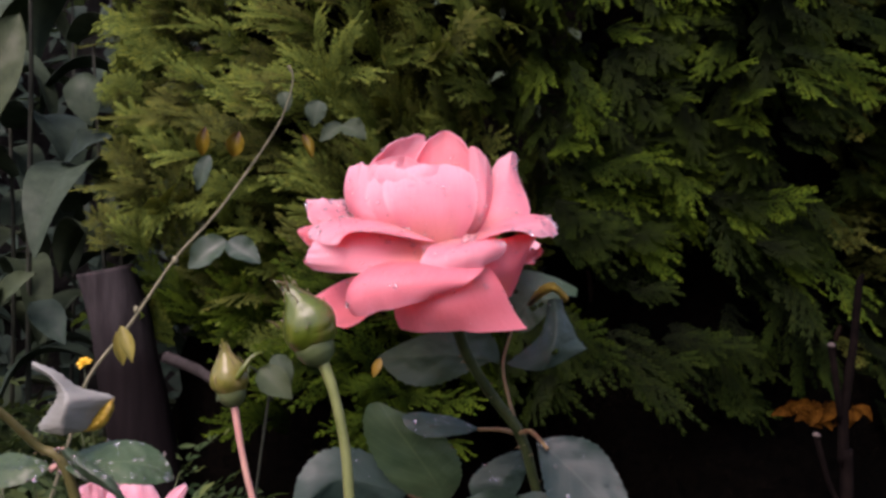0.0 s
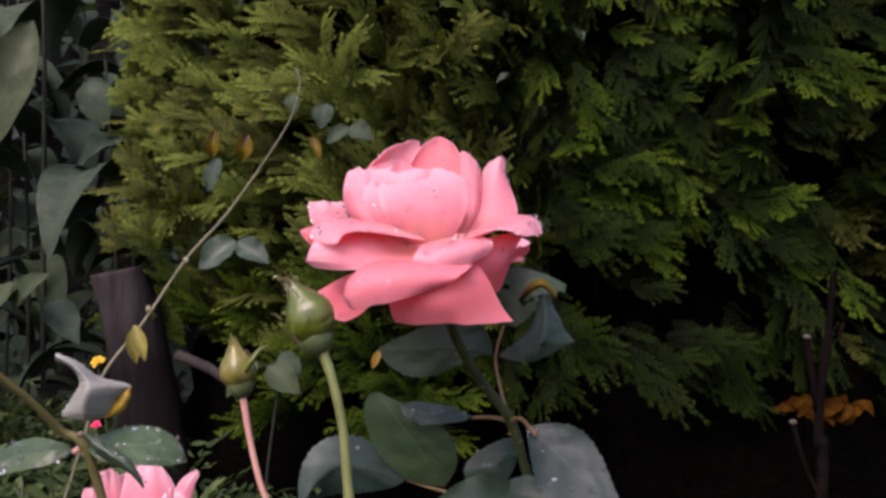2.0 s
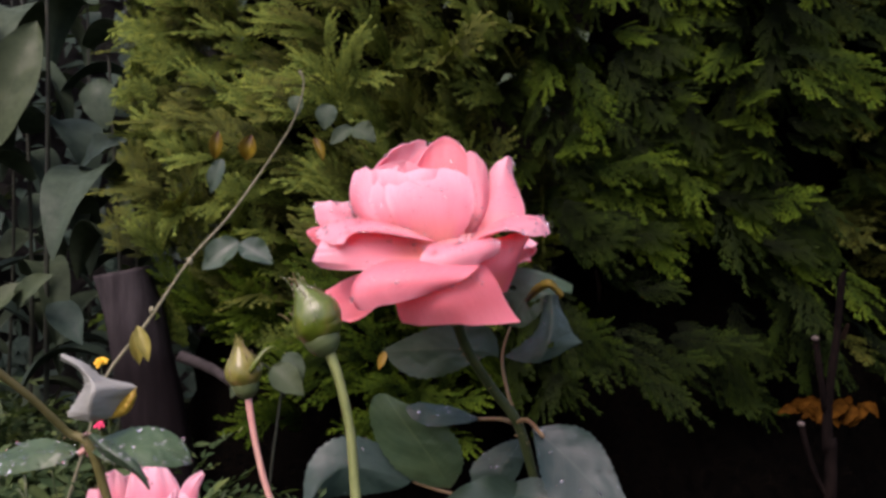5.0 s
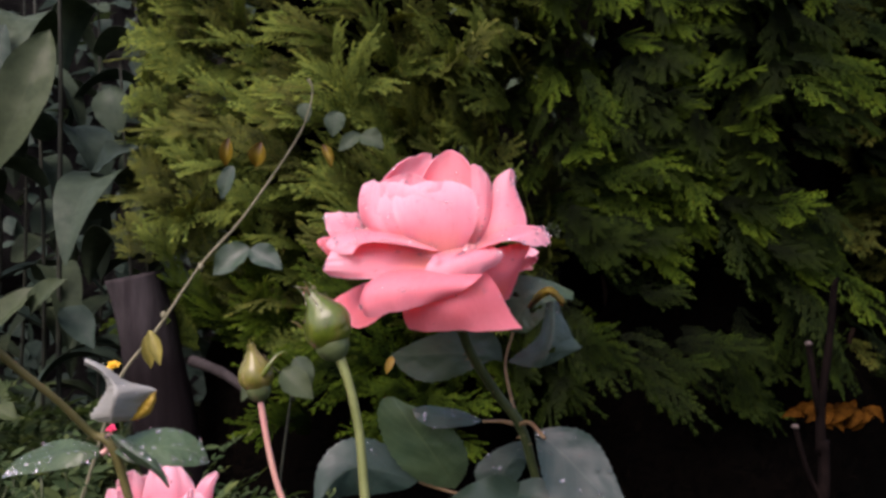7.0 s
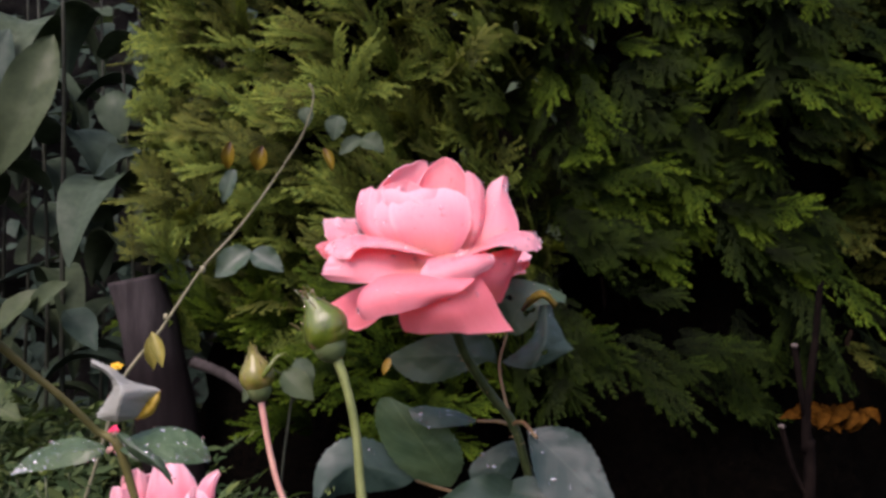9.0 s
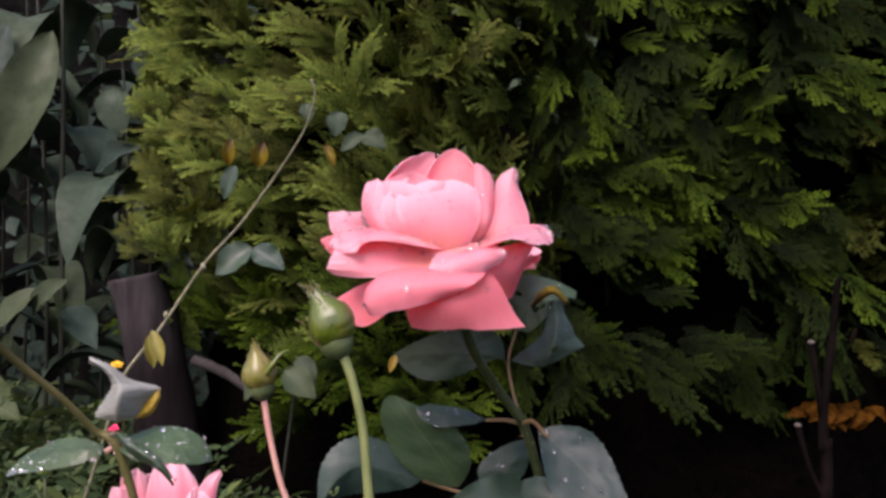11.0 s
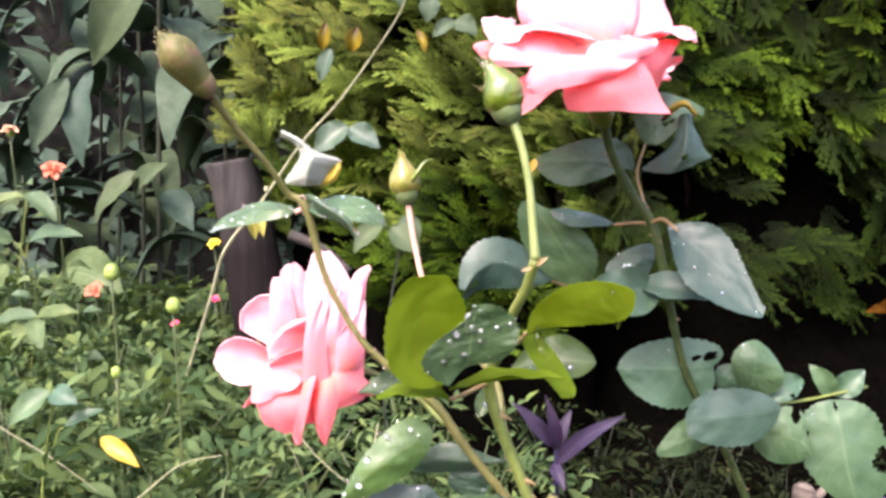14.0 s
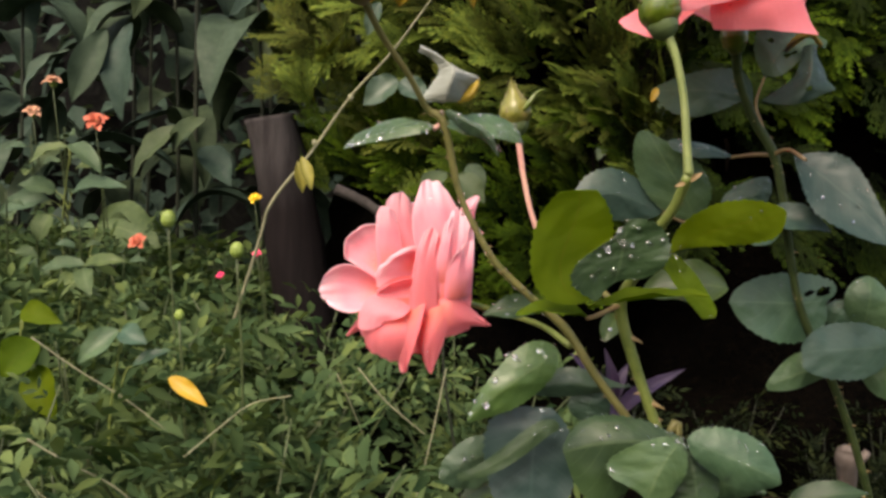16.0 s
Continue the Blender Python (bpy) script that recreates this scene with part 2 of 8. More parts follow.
BUD_BROWN = material("brownish green bud", plain_look([(0.3, (0.076, 0.086, 0.013)), (0.55, (0.148, 0.144, 0.030)), (0.75, (0.23, 0.18, 0.08))], 120, 0.28, 0.4, 0.0008, 0.4, (1, 1, 0.35)))
BUD_HIP = material("bud hip", plain_look([(0.3, (0.050, 0.080, 0.026)), (0.7, (0.085, 0.115, 0.045))], 90, 0.5, 0.2, 0.0005, 0.3))
TWIG_LEAF = material("yellowing twig leaf", leaf_look((0.22, 0.20, 0.035), (0.34, 0.30, 0.06), (0.20, 0.12, 0.03), 0.3))
BUD_DRY = material("dry brown bud", plain_look([(0.3, (0.050, 0.056, 0.012)), (0.5, (0.092, 0.086, 0.022)), (0.7, (0.17, 0.09, 0.060))], 110, 0.55, 0.4, 0.0008))
BUD_FRINGE = material("dry sepal fringe", plain_look([(0.3, (0.16, 0.12, 0.07)), (0.7, (0.36, 0.30, 0.20))], 110, 0.6, 0.3, 0.0005))
# stalk colour darkened to hold the shade the stalks stand in
STALK = material("shaded stalk", plain_look([(0.3, (0.010, 0.014, 0.009)), (0.7, (0.026, 0.031, 0.018))], 60, 0.7, 0.3, 0.001, 0.2))
DRY = material("dry stalk", plain_look([(0.3, (0.11, 0.115, 0.06)), (0.7, (0.22, 0.215, 0.13))], 60, 0.6, 0.4, 0.001))
# dead wood darkened past its own colour for the shade around it
DEADWOOD = material("dead twig", plain_look([(0.3, (0.0016, 0.0012, 0.0011)), (0.7, (0.008, 0.0055, 0.0045))], 90, 0.9, 0.5, 0.001, 0.03))
CUTWOOD = material("pale cut wood", plain_look([(0.3, (0.045, 0.036, 0.030)), (0.7, (0.10, 0.082, 0.070))], 60, 0.7, 0.4, 0.001, 0.2, (1, 1, 0.15)))
BARK = material("thuja bark", plain_look([(0.3, (0.006, 0.004, 0.003)), (0.7, (0.018, 0.011, 0.007))], 22, 0.85, 0.8, 0.006, 0.1, (1, 1, 0.12)))
# near-black colour stands for the shade in the shrubs' deep gaps
CORE = material("dry inner growth blackened as shade", plain_look([(0.35, (0.0006, 0.0006, 0.0005)), (0.7, (0.0026, 0.0020, 0.0014))], 60, 0.95, 1.0, 0.01, 0.01))
# dark and lighter greens double as shaded and lit tones of one foliage
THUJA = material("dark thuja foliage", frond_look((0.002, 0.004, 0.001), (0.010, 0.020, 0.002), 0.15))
THUJA_GREEN = material("lighter green thuja foliage", frond_look((0.003, 0.008, 0.001), (0.042, 0.076, 0.006), 0.2))
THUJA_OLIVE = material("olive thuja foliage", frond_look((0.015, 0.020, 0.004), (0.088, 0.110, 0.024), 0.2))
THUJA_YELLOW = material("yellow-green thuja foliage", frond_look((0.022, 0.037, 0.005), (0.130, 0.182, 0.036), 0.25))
# dim colours stand for the shade between the tall plants
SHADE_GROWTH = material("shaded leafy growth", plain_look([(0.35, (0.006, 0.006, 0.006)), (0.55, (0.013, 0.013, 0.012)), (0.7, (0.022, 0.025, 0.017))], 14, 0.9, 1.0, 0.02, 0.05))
# near-black damp soil, the overhanging shrubs' shade put into its colour
SOIL = material("shade-darkened damp soil", plain_look([(0.3, (0.0025, 0.0018, 0.0015)), (0.6, (0.006, 0.0045, 0.004)), (0.8, (0.020, 0.015, 0.012))], 35, 0.9, 1.0, 0.012, 0.03))
LITTER = material("dead leaf litter", plain_look([(0.3, (0.008, 0.005, 0.004)), (0.7, (0.034, 0.020, 0.014))], 60, 0.8, 0.5, 0.002, 0.15, per_piece=True))


def post_look(m, nodes, links, p):
    """Weathered grey wood with furrows, darker from the soil upwards to an uneven line."""
    place = nodes.new("ShaderNodeTexCoord")
    grow = nodes.new("ShaderNodeMapping")
    grow.inputs["Scale"].default_value = (1, 1, 0.1)
    links.new(place.outputs["Object"], grow.inputs[0])
    grain = noise_node(nodes, 45, 7, 0.65)
    links.new(grow.outputs[0], grain.inputs["Vector"])
    grey = ramp_node(nodes, [(0.3, (0.014, 0.012, 0.012)), (0.7, (0.048, 0.043, 0.042))])
    links.new(grain.outputs[0], grey.inputs[0])
    # darker tone of the post's lower part
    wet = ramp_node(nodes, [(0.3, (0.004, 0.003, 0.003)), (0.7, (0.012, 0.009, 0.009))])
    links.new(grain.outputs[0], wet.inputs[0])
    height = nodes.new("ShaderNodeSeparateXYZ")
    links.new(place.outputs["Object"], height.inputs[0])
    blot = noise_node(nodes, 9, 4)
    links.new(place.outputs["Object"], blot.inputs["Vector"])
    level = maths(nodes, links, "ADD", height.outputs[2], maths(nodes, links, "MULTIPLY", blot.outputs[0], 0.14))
    lower_dark = ramp_node(nodes, [(0.62, (1, 1, 1)), (0.74, (0, 0, 0))])
    links.new(level, lower_dark.inputs[0])
    colour = mixed(nodes, links, "MIX", lower_dark.outputs[0], grey.outputs[0], wet.outputs[0])
    links.new(colour, p.inputs["Base Color"])
    p.inputs["Roughness"].default_value = 0.8
    p.inputs["Specular IOR Level"].default_value = 0.08
    bumped(nodes, links, p, grain.outputs[0], 0.7, 0.003)


POST_WOOD = material("weathered post wood", post_look)
GREY_STICK = material("grey stick", plain_look([(0.3, (0.024, 0.021, 0.019)), (0.7, (0.060, 0.053, 0.048))], 40, 0.8, 0.5, 0.002, 0.08))
ORANGE = material("orange flower", plain_look([(0.3, (0.48, 0.09, 0.05)), (0.7, (0.64, 0.19, 0.11))], 120, 0.5, 0.3, 0.001, share=0.25))
ORANGE_DRY = material("faded flower", plain_look([(0.3, (0.36, 0.17, 0.10)), (0.7, (0.50, 0.28, 0.17))], 120, 0.7, 0.3, 0.001))
AMBER = material("amber withered leaf", plain_look([(0.3, (0.022, 0.008, 0.001)), (0.7, (0.075, 0.032, 0.003))], 120, 0.8, 0.3, 0.001, 0.03, share=0.2))
YELLOW = material("yellow flower", plain_look([(0.3, (0.70, 0.42, 0.02)), (0.7, (0.85, 0.58, 0.04))], 120, 0.5, 0.3, 0.001, share=0.2))
MAGENTA = material("magenta flower", plain_look([(0.3, (0.62, 0.03, 0.10)), (0.7, (0.75, 0.07, 0.16))], 120, 0.5, 0.3, 0.001))
VIOLET = material("violet flower", plain_look([(0.3, (0.06, 0.02, 0.15)), (0.7, (0.10, 0.04, 0.22))], 120, 0.5, 0.3, 0.001))
BUD_HERB = material("green flower bud", plain_look([(0.3, (0.11, 0.17, 0.025)), (0.7, (0.19, 0.25, 0.06))], 120, 0.5, 0.3, 0.001))
WATER = material("water", water_look)


# ---- shaping tools ----
def thing(name, at, label, category, group="", kind=""):
    ob = new(name)
    ob.empty_display_size = 0.02
    ob.location = at
    return tagged(ob, label, category, group, kind)


def arrays(name, verts, faces, mat, uvs=None, smooth=True):
    me = bpy.data.meshes.new(name)
    me.from_pydata([tuple(v) for v in verts], [], faces)
    if uvs is not None:
        layer = me.uv_layers.new(name="UVMap")
        flat = np.empty(len(me.loops), dtype=np.int32)
        me.loops.foreach_get("vertex_index", flat)
        layer.data.foreach_set("uv", np.asarray(uvs, dtype=np.float32)[flat].ravel())
    if smooth:
        me.shade_smooth()
    me.materials.append(mat)
    return me


def origin_of(ob):
    at = Vector((0, 0, 0))
    while ob is not None:
        at += ob.location
        ob = ob.parent
    return at


def part(name, verts, faces, mat, parent, label="", uvs=None, smooth=True, kind=""):
    at = origin_of(parent)
    me = arrays(name, [Vector(v) - at for v in verts], faces, mat, uvs, smooth)
    ob = new(name, me)
    ob.parent = parent
    return tagged(ob, label=label, kind=kind)


def curve_points(points, steps):
    """A smooth line through points: positions along a Catmull-Rom curve."""
    pts = [Vector(p) for p in points]
    pts = [pts[0] * 2 - pts[1]] + pts + [pts[-1] * 2 - pts[-2]]
    out = []
    for i in range(1, len(pts) - 2):
        a, b, c, d = pts[i - 1:i + 3]
        for k in range(steps):
            s = k / steps
            out.append(0.5 * (2 * b + (c - a) * s + (2 * a - 5 * b + 4 * c - d) * s * s + (3 * b - a - 3 * c + d) * s ** 3))
    out.append(pts[-2].copy())
    return out


def tube(points, radii, sides=9, steps=6, wobble=0.0, seed=0):
    """Verts and faces of a round stalk through points, with radii spread evenly along it and closed ends."""
    line = curve_points(points, steps)
    rnd = random.Random(seed)
    verts, faces = [], []
    side = None
    for i, p in enumerate(line):
        t = (line[min(i + 1, len(line) - 1)] - line[max(i - 1, 0)]).normalized()
        if side is None:
            side = t.orthogonal().normalized()
        side = (side - t * side.dot(t)).normalized()
        up = t.cross(side)
        f = i / (len(line) - 1) * (len(radii) - 1)
        k = min(int(f), len(radii) - 2)
        r = radii[k] + (radii[k + 1] - radii[k]) * (f - k)
        r *= 1 + wobble * rnd.uniform(-1, 1)
        for s in range(sides):
            a = 2 * math.pi * s / sides
            verts.append(p + (side * math.cos(a) + up * math.sin(a)) * r)
    n = len(line)
    for i in range(n - 1):
        for s in range(sides):
            a, b = i * sides + s, i * sides + (s + 1) % sides
            faces.append((a, b, b + sides, a + sides))
    faces.append(tuple(range(sides))[::-1])
    faces.append(tuple(range((n - 1) * sides, n * sides)))
    return verts, faces


def grid_faces(nu, nv, start=0):
    return [(start + j * (nu + 1) + i, start + j * (nu + 1) + i + 1, start + (j + 1) * (nu + 1) + i + 1, start + (j + 1) * (nu + 1) + i) for j in range(nv) for i in range(nu)]


def thick(verts, faces, uvs, depth, nu, nv):
    """Gives an open sheet of (nu+1) x (nv+1) points its thickness: a second side and a rim."""
    n = len(verts)
    normals = [Vector((0, 0, 0)) for _ in verts]
    for f in faces:
        a, b, c = (Vector(verts[k]) for k in f[:3])
        nn = (b - a).cross(c - a)
        for k in f:
            normals[k] += nn
    back = []
    for v, nn in zip(verts, normals):
        nn = nn.normalized() if nn.length > 1e-12 else Vector((0, 0, 1))
        back.append(Vector(v) - nn * depth)
    out = faces + [tuple(k + n for k in reversed(f)) for f in faces]
    rim = [i for i in range(nu + 1)] + [j * (nu + 1) + nu for j in range(1, nv + 1)] + [nv * (nu + 1) + i for i in range(nu - 1, -1, -1)] + [j * (nu + 1) for j in range(nv - 1, 0, -1)]
    # the rim has points of its own, so that both sides stay crisp up to the edge
    m = len(rim)
    every = list(verts) + back + [verts[k] for k in rim] + [back[k] for k in rim]
    for i in range(m):
        a, b = 2 * n + i, 2 * n + (i + 1) % m
        out.append((b, a, a + m, b + m))
    return every, out, list(uvs) + list(uvs) + [uvs[k] for k in rim] * 2


def blade(base, tip, facing, left, right, bow=0.12, cup=0.25, fold=0.15, curl=0.0, teeth=18, tooth=0.03, ovate=0.42, holes=(), acute=0.35, seed=0, nu=8, nv=54, depth=0.00025):
    """A leaf blade from base to tip. left, right: half widths in metres; bow: sag of the midrib; cup, fold: the bend across; curl: the tip bends back.
    holes: (u, v, radius) bites in the blade, in its own measure."""
    rnd = random.Random(seed)
    if holes:
        nu, nv = 22, 60
    base, tip = Vector(base), Vector(tip)
    along = tip - base
    length = along.length
    t = along.normalized()
    n = Vector(facing)
    n = (n - t * n.dot(t)).normalized()
    s = t.cross(n).normalized()
    wave, twist, sway = rnd.uniform(0, 6.28), rnd.uniform(-0.3, 0.3), rnd.uniform(-0.05, 0.05)
    verts, uvs = [], []
    s0, n0 = s, n
    for j in range(nv + 1):
        v = j / nv
        turn = twist * (v - 0.4)
        s, n = s0 * math.cos(turn) + n0 * math.sin(turn), n0 * math.cos(turn) - s0 * math.sin(turn)
        w = (math.sin(math.pi * v ** (math.log(0.5) / math.log(ovate))) ** 0.72) if 0 < v < 1 else 0.0
        w = max(w * (1 - acute * v ** 5), 0.015)
        jag = 1 + tooth * ((v * teeth) % 1.0 - 0.5) * 2
        sag = -bow * 4 * v * (1 - v) * length if bow else 0
        centre = base + along * v + s0 * sway * length * math.sin(3.1 * v) + n0 * (-sag) - n0 * curl * length * max(0, v - 0.55) ** 2 * 3
        for i in range(nu + 1):
            u = 2 * i / nu - 1
            half = left if u < 0 else right
            reach = half * w * (jag if abs(u) > 0.99 else 1)
            lift = cup * half * w * u * u + fold * half * w * abs(u) + 0.09 * half * math.sin(wave + 11 * v + 2 * u) * u * u + 0.05 * half * math.sin(2 * wave + 23 * v) * abs(u) ** 3
            verts.append(centre + s * u * reach + n * lift)
            uvs.append((i / nu, v))
    faces = []
    for f in grid_faces(nu, nv):
        mu = sum(uvs[k][0] for k in f) / 4
        mv = sum(uvs[k][1] for k in f) / 4
        fray = 1 + 0.5 * noise.noise((mu * 9, mv * 14, seed))
        if not any(((mu - a) * 0.6) ** 2 + (mv - b) ** 2 < (r * fray) ** 2 for a, b, r in holes):
            faces.append(f)
    if holes:
        back = [tuple(reversed([k + len(verts) for k in f])) for f in faces]
        return verts + [v - n * depth for v in verts], faces + back, uvs + uvs
    return thick(verts, faces, uvs, depth, nu, nv)


def leaf(parent, base, tip, facing, left, right=None, mat=None, name="leaflet", label="", **more):
    v, f, uv = blade(base, tip, facing, left, left if right is None else right, **more)
    return part(name, v, f, mat or LEAF, parent, label, uv)


def bezier(c, s):
    a, b, d, e = c
    k = 1 - s
    return a * k ** 3 + b * 3 * k * k * s + d * 3 * k * s * s + e * s ** 3


def petal(parent, c0, c1, c2, c3, side, half, cup=0.5, spread=0.55, roll=0.0, wave=0.06, point=0.0, mat=None, seed=0, nu=18, nv=22):
    """A petal along the curve c0..c3. side: the direction of its width; half: its half width; cup: bend across towards the heart;
    roll: how far the side edges turn back; point: a pointed end; spread: how soon it widens."""
    rnd = random.Random(seed)
    c = [Vector(p) for p in (c0, c1, c2, c3)]
    side = Vector(side)
    a1, a2 = rnd.uniform(0, 6.28), rnd.uniform(0, 6.28)
    verts, uvs = [], []
    for j in range(nv + 1):
        for i in range(nu + 1):
            u = 2 * i / nu - 1
            v = j / nv
            vv = v * (1 - 0.14 * (abs(u) ** 2.6) * (1 - point) - point * 0.34 * abs(u) ** 1.1) if point >= 0 else v * (1 - point * 0.2 * u * u)
            p = bezier(c, vv)
            t = (bezier(c, min(vv + 0.02, 1)) - bezier(c, max(vv - 0.02, 0))).normalized()
            s = (side - t * side.dot(t)).normalized()
            n = s.cross(t)
            w = half * (0.2 + 0.8 * min(1.0, (vv / spread)) ** 0.8) * (1 - 0.25 * max(0, vv - 0.75) / 0.25)
            ang = u * cup
            if abs(cup) > 0.02:
                x, y = math.sin(ang) / cup, (1 - math.cos(ang)) / cup
            else:
                x, y = u, 0
            edge = abs(u) ** 4 * roll * v
            ripple = wave * math.sin(a1 + 5 * u + 3 * v) * v * v + wave * 0.6 * math.sin(a2 + 11 * u) * v ** 4
            verts.append(p + s * w * (x * (1 - 0.25 * edge)) + n * w * (y - edge + ripple))
            uvs.append((i / nu, v))
    v, f, uv = thick(verts, grid_faces(nu, nv), uvs, 0.0005, nu, nv)
    return part("petal", v, f, mat or PETAL, parent, "", uv)


def cup_petal(parent, centre, radius, azimuth, span, low, high, tall=1.0, out=0.0, lean=(0, 0), wave=0.03, fray=1.0, mat=None, seed=0, nu=18, nv=18):
    """A petal that hugs a globe: azimuth and span in degrees, low and high its reach in degrees of elevation; out: its lip turns outwards."""
    rnd = random.Random(seed)
    centre = Vector(centre)
    a1 = rnd.uniform(0, 6.28)
    verts, uvs = [], []
    for j in range(nv + 1):
        for i in range(nu + 1):
            u, v = 2 * i / nu - 1, j / nv
            top = high - 22 * abs(u) ** 2.5 + fray * (4 * math.sin(a1 + 4 * u) + 2 * math.sin(3 * a1 + 11 * u))
            el = radians(low + (top - low) * v)
            az = radians(azimuth + span * u * (0.55 + 0.45 * math.sin(math.pi * min(v, 0.5))))
            r = radius * (1 + wave * math.sin(a1 + 3 * u + 2 * v) + 0.018 * math.sin(2 * a1 + 9 * u) * v ** 3 + 0.012 * math.sin(a1 + 17 * u + 5 * v) * v ** 2 + out * v ** 6 + 0.03 * abs(u) ** 3)
            x, y, z = r * math.cos(el) * math.cos(az), r * math.cos(el) * math.sin(az), r * math.sin(el) * tall
            verts.append(centre + Vector((x + lean[0] * z, y + lean[1] * z, z)))
            uvs.append((i / nu, 0.3 + 0.7 * v))
    v, f, uv = thick(verts, grid_faces(nu, nv), uvs, 0.0005, nu, nv)
    return part("petal", v, f, mat or PETAL, parent, "", uv)


def rail_at(line, v):
    """The point at v (0 to 1) of a smooth curve through four points."""
    x = 3 * v
    k = (-(x - 1) * (x - 2) * (x - 3) / 6, x * (x - 2) * (x - 3) / 2, -x * (x - 1) * (x - 3) / 2, x * (x - 1) * (x - 2) / 6)
    return sum((p * w for p, w in zip(line, k)), Vector((0, 0, 0)))


def loft_leaf(parent, left, middle, right, mat=None, label="", holes=(), seed=0, puff=0.12, nu=24, nv=60, depth=0.00025):
    """A bent leaflet through its left edge, midrib and right edge, each four points from stalk to tip, with fine teeth and bites."""
    rnd = random.Random(seed)
    wave = rnd.uniform(0, 6.28)
    rails = [[Vector(p) for p in line] for line in (left, middle, right)]
    verts, uvs = [], []
    for j in range(nv + 1):
        v = j / nv
        l, m, r = (rail_at(line, v) for line in rails)
        up = (rail_at(rails[1], min(1, v + 0.05)) - rail_at(rails[1], max(0, v - 0.05))).normalized()
        jag = 1 + 0.075 * (((v * 17) % 1.0) ** 1.5 - 0.5) * min(1, 6 * v)
        for i in range(nu + 1):
            u = 2 * i / nu - 1
            way = (l - m) if u < 0 else (r - m)
            n = (way.cross(up) if u < 0 else up.cross(way))
            n = n.normalized() if n.length > 1e-9 else Vector((0, -1, 0))
            a = abs(u)
            lift = puff * way.length * (a * (1 - a)) * (1 + 0.5 * math.sin(wave + 25 * v - 5 * a)) + 0.05 * way.length * math.sin(wave + 12 * v) * a ** 3
            flat = m + way * a
            q = a if u > 0 else -a
            bent = l * (q * (q - 1) / 2) + m * (1 - q * q) + r * (q * (q + 1) / 2)
            edge = jag - 1 if a > 0.99 else 0.4 * (jag - 1) if a > 0.9 else 0
            pucker = 0.0006 * noise.noise((u * way.length * 110 + seed, v * 6 + seed, 0.5)) + 0.0003 * noise.noise((u * way.length * 300, v * 15, seed + 0.5))
            verts.append(flat.lerp(bent, 0.6) + way * a * edge - n * (lift + pucker * min(1, 8 * v)))
            uvs.append((i / nu, v))
    faces = []
    for f in grid_faces(nu, nv):
        mu, mv = sum(uvs[k][0] for k in f) / 4, sum(uvs[k][1] for k in f) / 4
        fray = 1 + 0.5 * noise.noise((mu * 9, mv * 14, seed))
        if not any(((mu - a) * 0.6) ** 2 + (mv - b) ** 2 < (q * fray) ** 2 for a, b, q in holes):
            faces.append(f)
    if holes:
        back = [tuple(reversed([k + len(verts) for k in f])) for f in faces]
        v, f, uv = verts + [p + Vector((0, depth, 0)) for p in verts], faces + back, uvs + uvs
    else:
        v, f, uv = thick(verts, faces, uvs, depth, nu, nv)
    return part("leaflet", v, f, mat or LEAF, parent, label, uv)


def bent_leaf(parent, left, middle, right, mat=None, label="", seed=0, steps=9, nu=16, fold=0.35):
    """A creased leaflet through any number of points along its left edge, midrib and right edge."""
    rails = [curve_points(line, steps) for line in (left, middle, right)]
    nv = len(rails[0]) - 1
    verts, uvs = [], []
    for j, (l, m, r) in enumerate(zip(*rails)):
        for i in range(nu + 1):
            q = 2 * i / nu - 1
            flat = m.lerp(l if q < 0 else r, abs(q))
            bent = l * (q * (q - 1) / 2) + m * (1 - q * q) + r * (q * (q + 1) / 2)
            rough = noise.noise((i * 0.45, j * 0.4, seed)) * 0.0006
            jag = 0.0005 * math.sin(j * 1.9 + seed) if i in (0, nu) else 0.0
            verts.append(bent.lerp(flat, fold) + Vector((jag, -rough, 0)))
            uvs.append((i / nu, j / nv))
    v, f, uv = thick(verts, grid_faces(nu, nv), uvs, 0.0003, nu, nv)
    return part("leaflet", v, f, mat or LEAF, parent, label, uv)


def loft_petal(parent, left, middle, right, mat=None, seed=0, wave=0.0006, curl=0.0008, nu=24, nv=20):
    """A petal drawn smoothly through its left side, middle and right side, each four points from the root to the lip."""
    rnd = random.Random(seed)
    a1, a2 = rnd.uniform(0, 6.28), rnd.uniform(0, 6.28)
    rails = [[Vector(p) for p in line] for line in (left, middle, right)]
    verts, uvs = [], []
    for j in range(nv + 1):
        for i in range(nu + 1):
            u, v = i / nu, j / nv
            reach = v * (1 - 0.05 * abs(2 * u - 1) ** 6 - 0.006 * (1 + math.sin(a1 + 19 * u)) - 0.007 * (1 + math.sin(a2 + 8 * u)))
            l, m, r = (rail_at(line, reach) for line in rails)
            p = l * ((1 - u) * (1 - 2 * u)) + m * (4 * u * (1 - u)) + r * (u * (2 * u - 1))
            across, up = r - l, rail_at(rails[1], min(1, v + 0.05)) - rail_at(rails[1], max(0, v - 0.05))
            n = across.cross(up).normalized()
            n = -n if n.y > 0 else n
            p = p + n * curl * v ** 8 + n * wave * (math.sin(a1 + 6 * u + 4 * v) * v + 0.9 * math.sin(a2 + 13 * u - 3 * v) * v ** 3 + 0.5 * math.sin(a1 * 2 + 29 * u) * v ** 5)
            verts.append(p)
            uvs.append((u, 0.22 + 0.78 * v))
    v, f, uv = thick(verts, grid_faces(nu, nv), uvs, 0.0005, nu, nv)
    return part("petal", v, f, mat or PETAL, parent, "", uv)


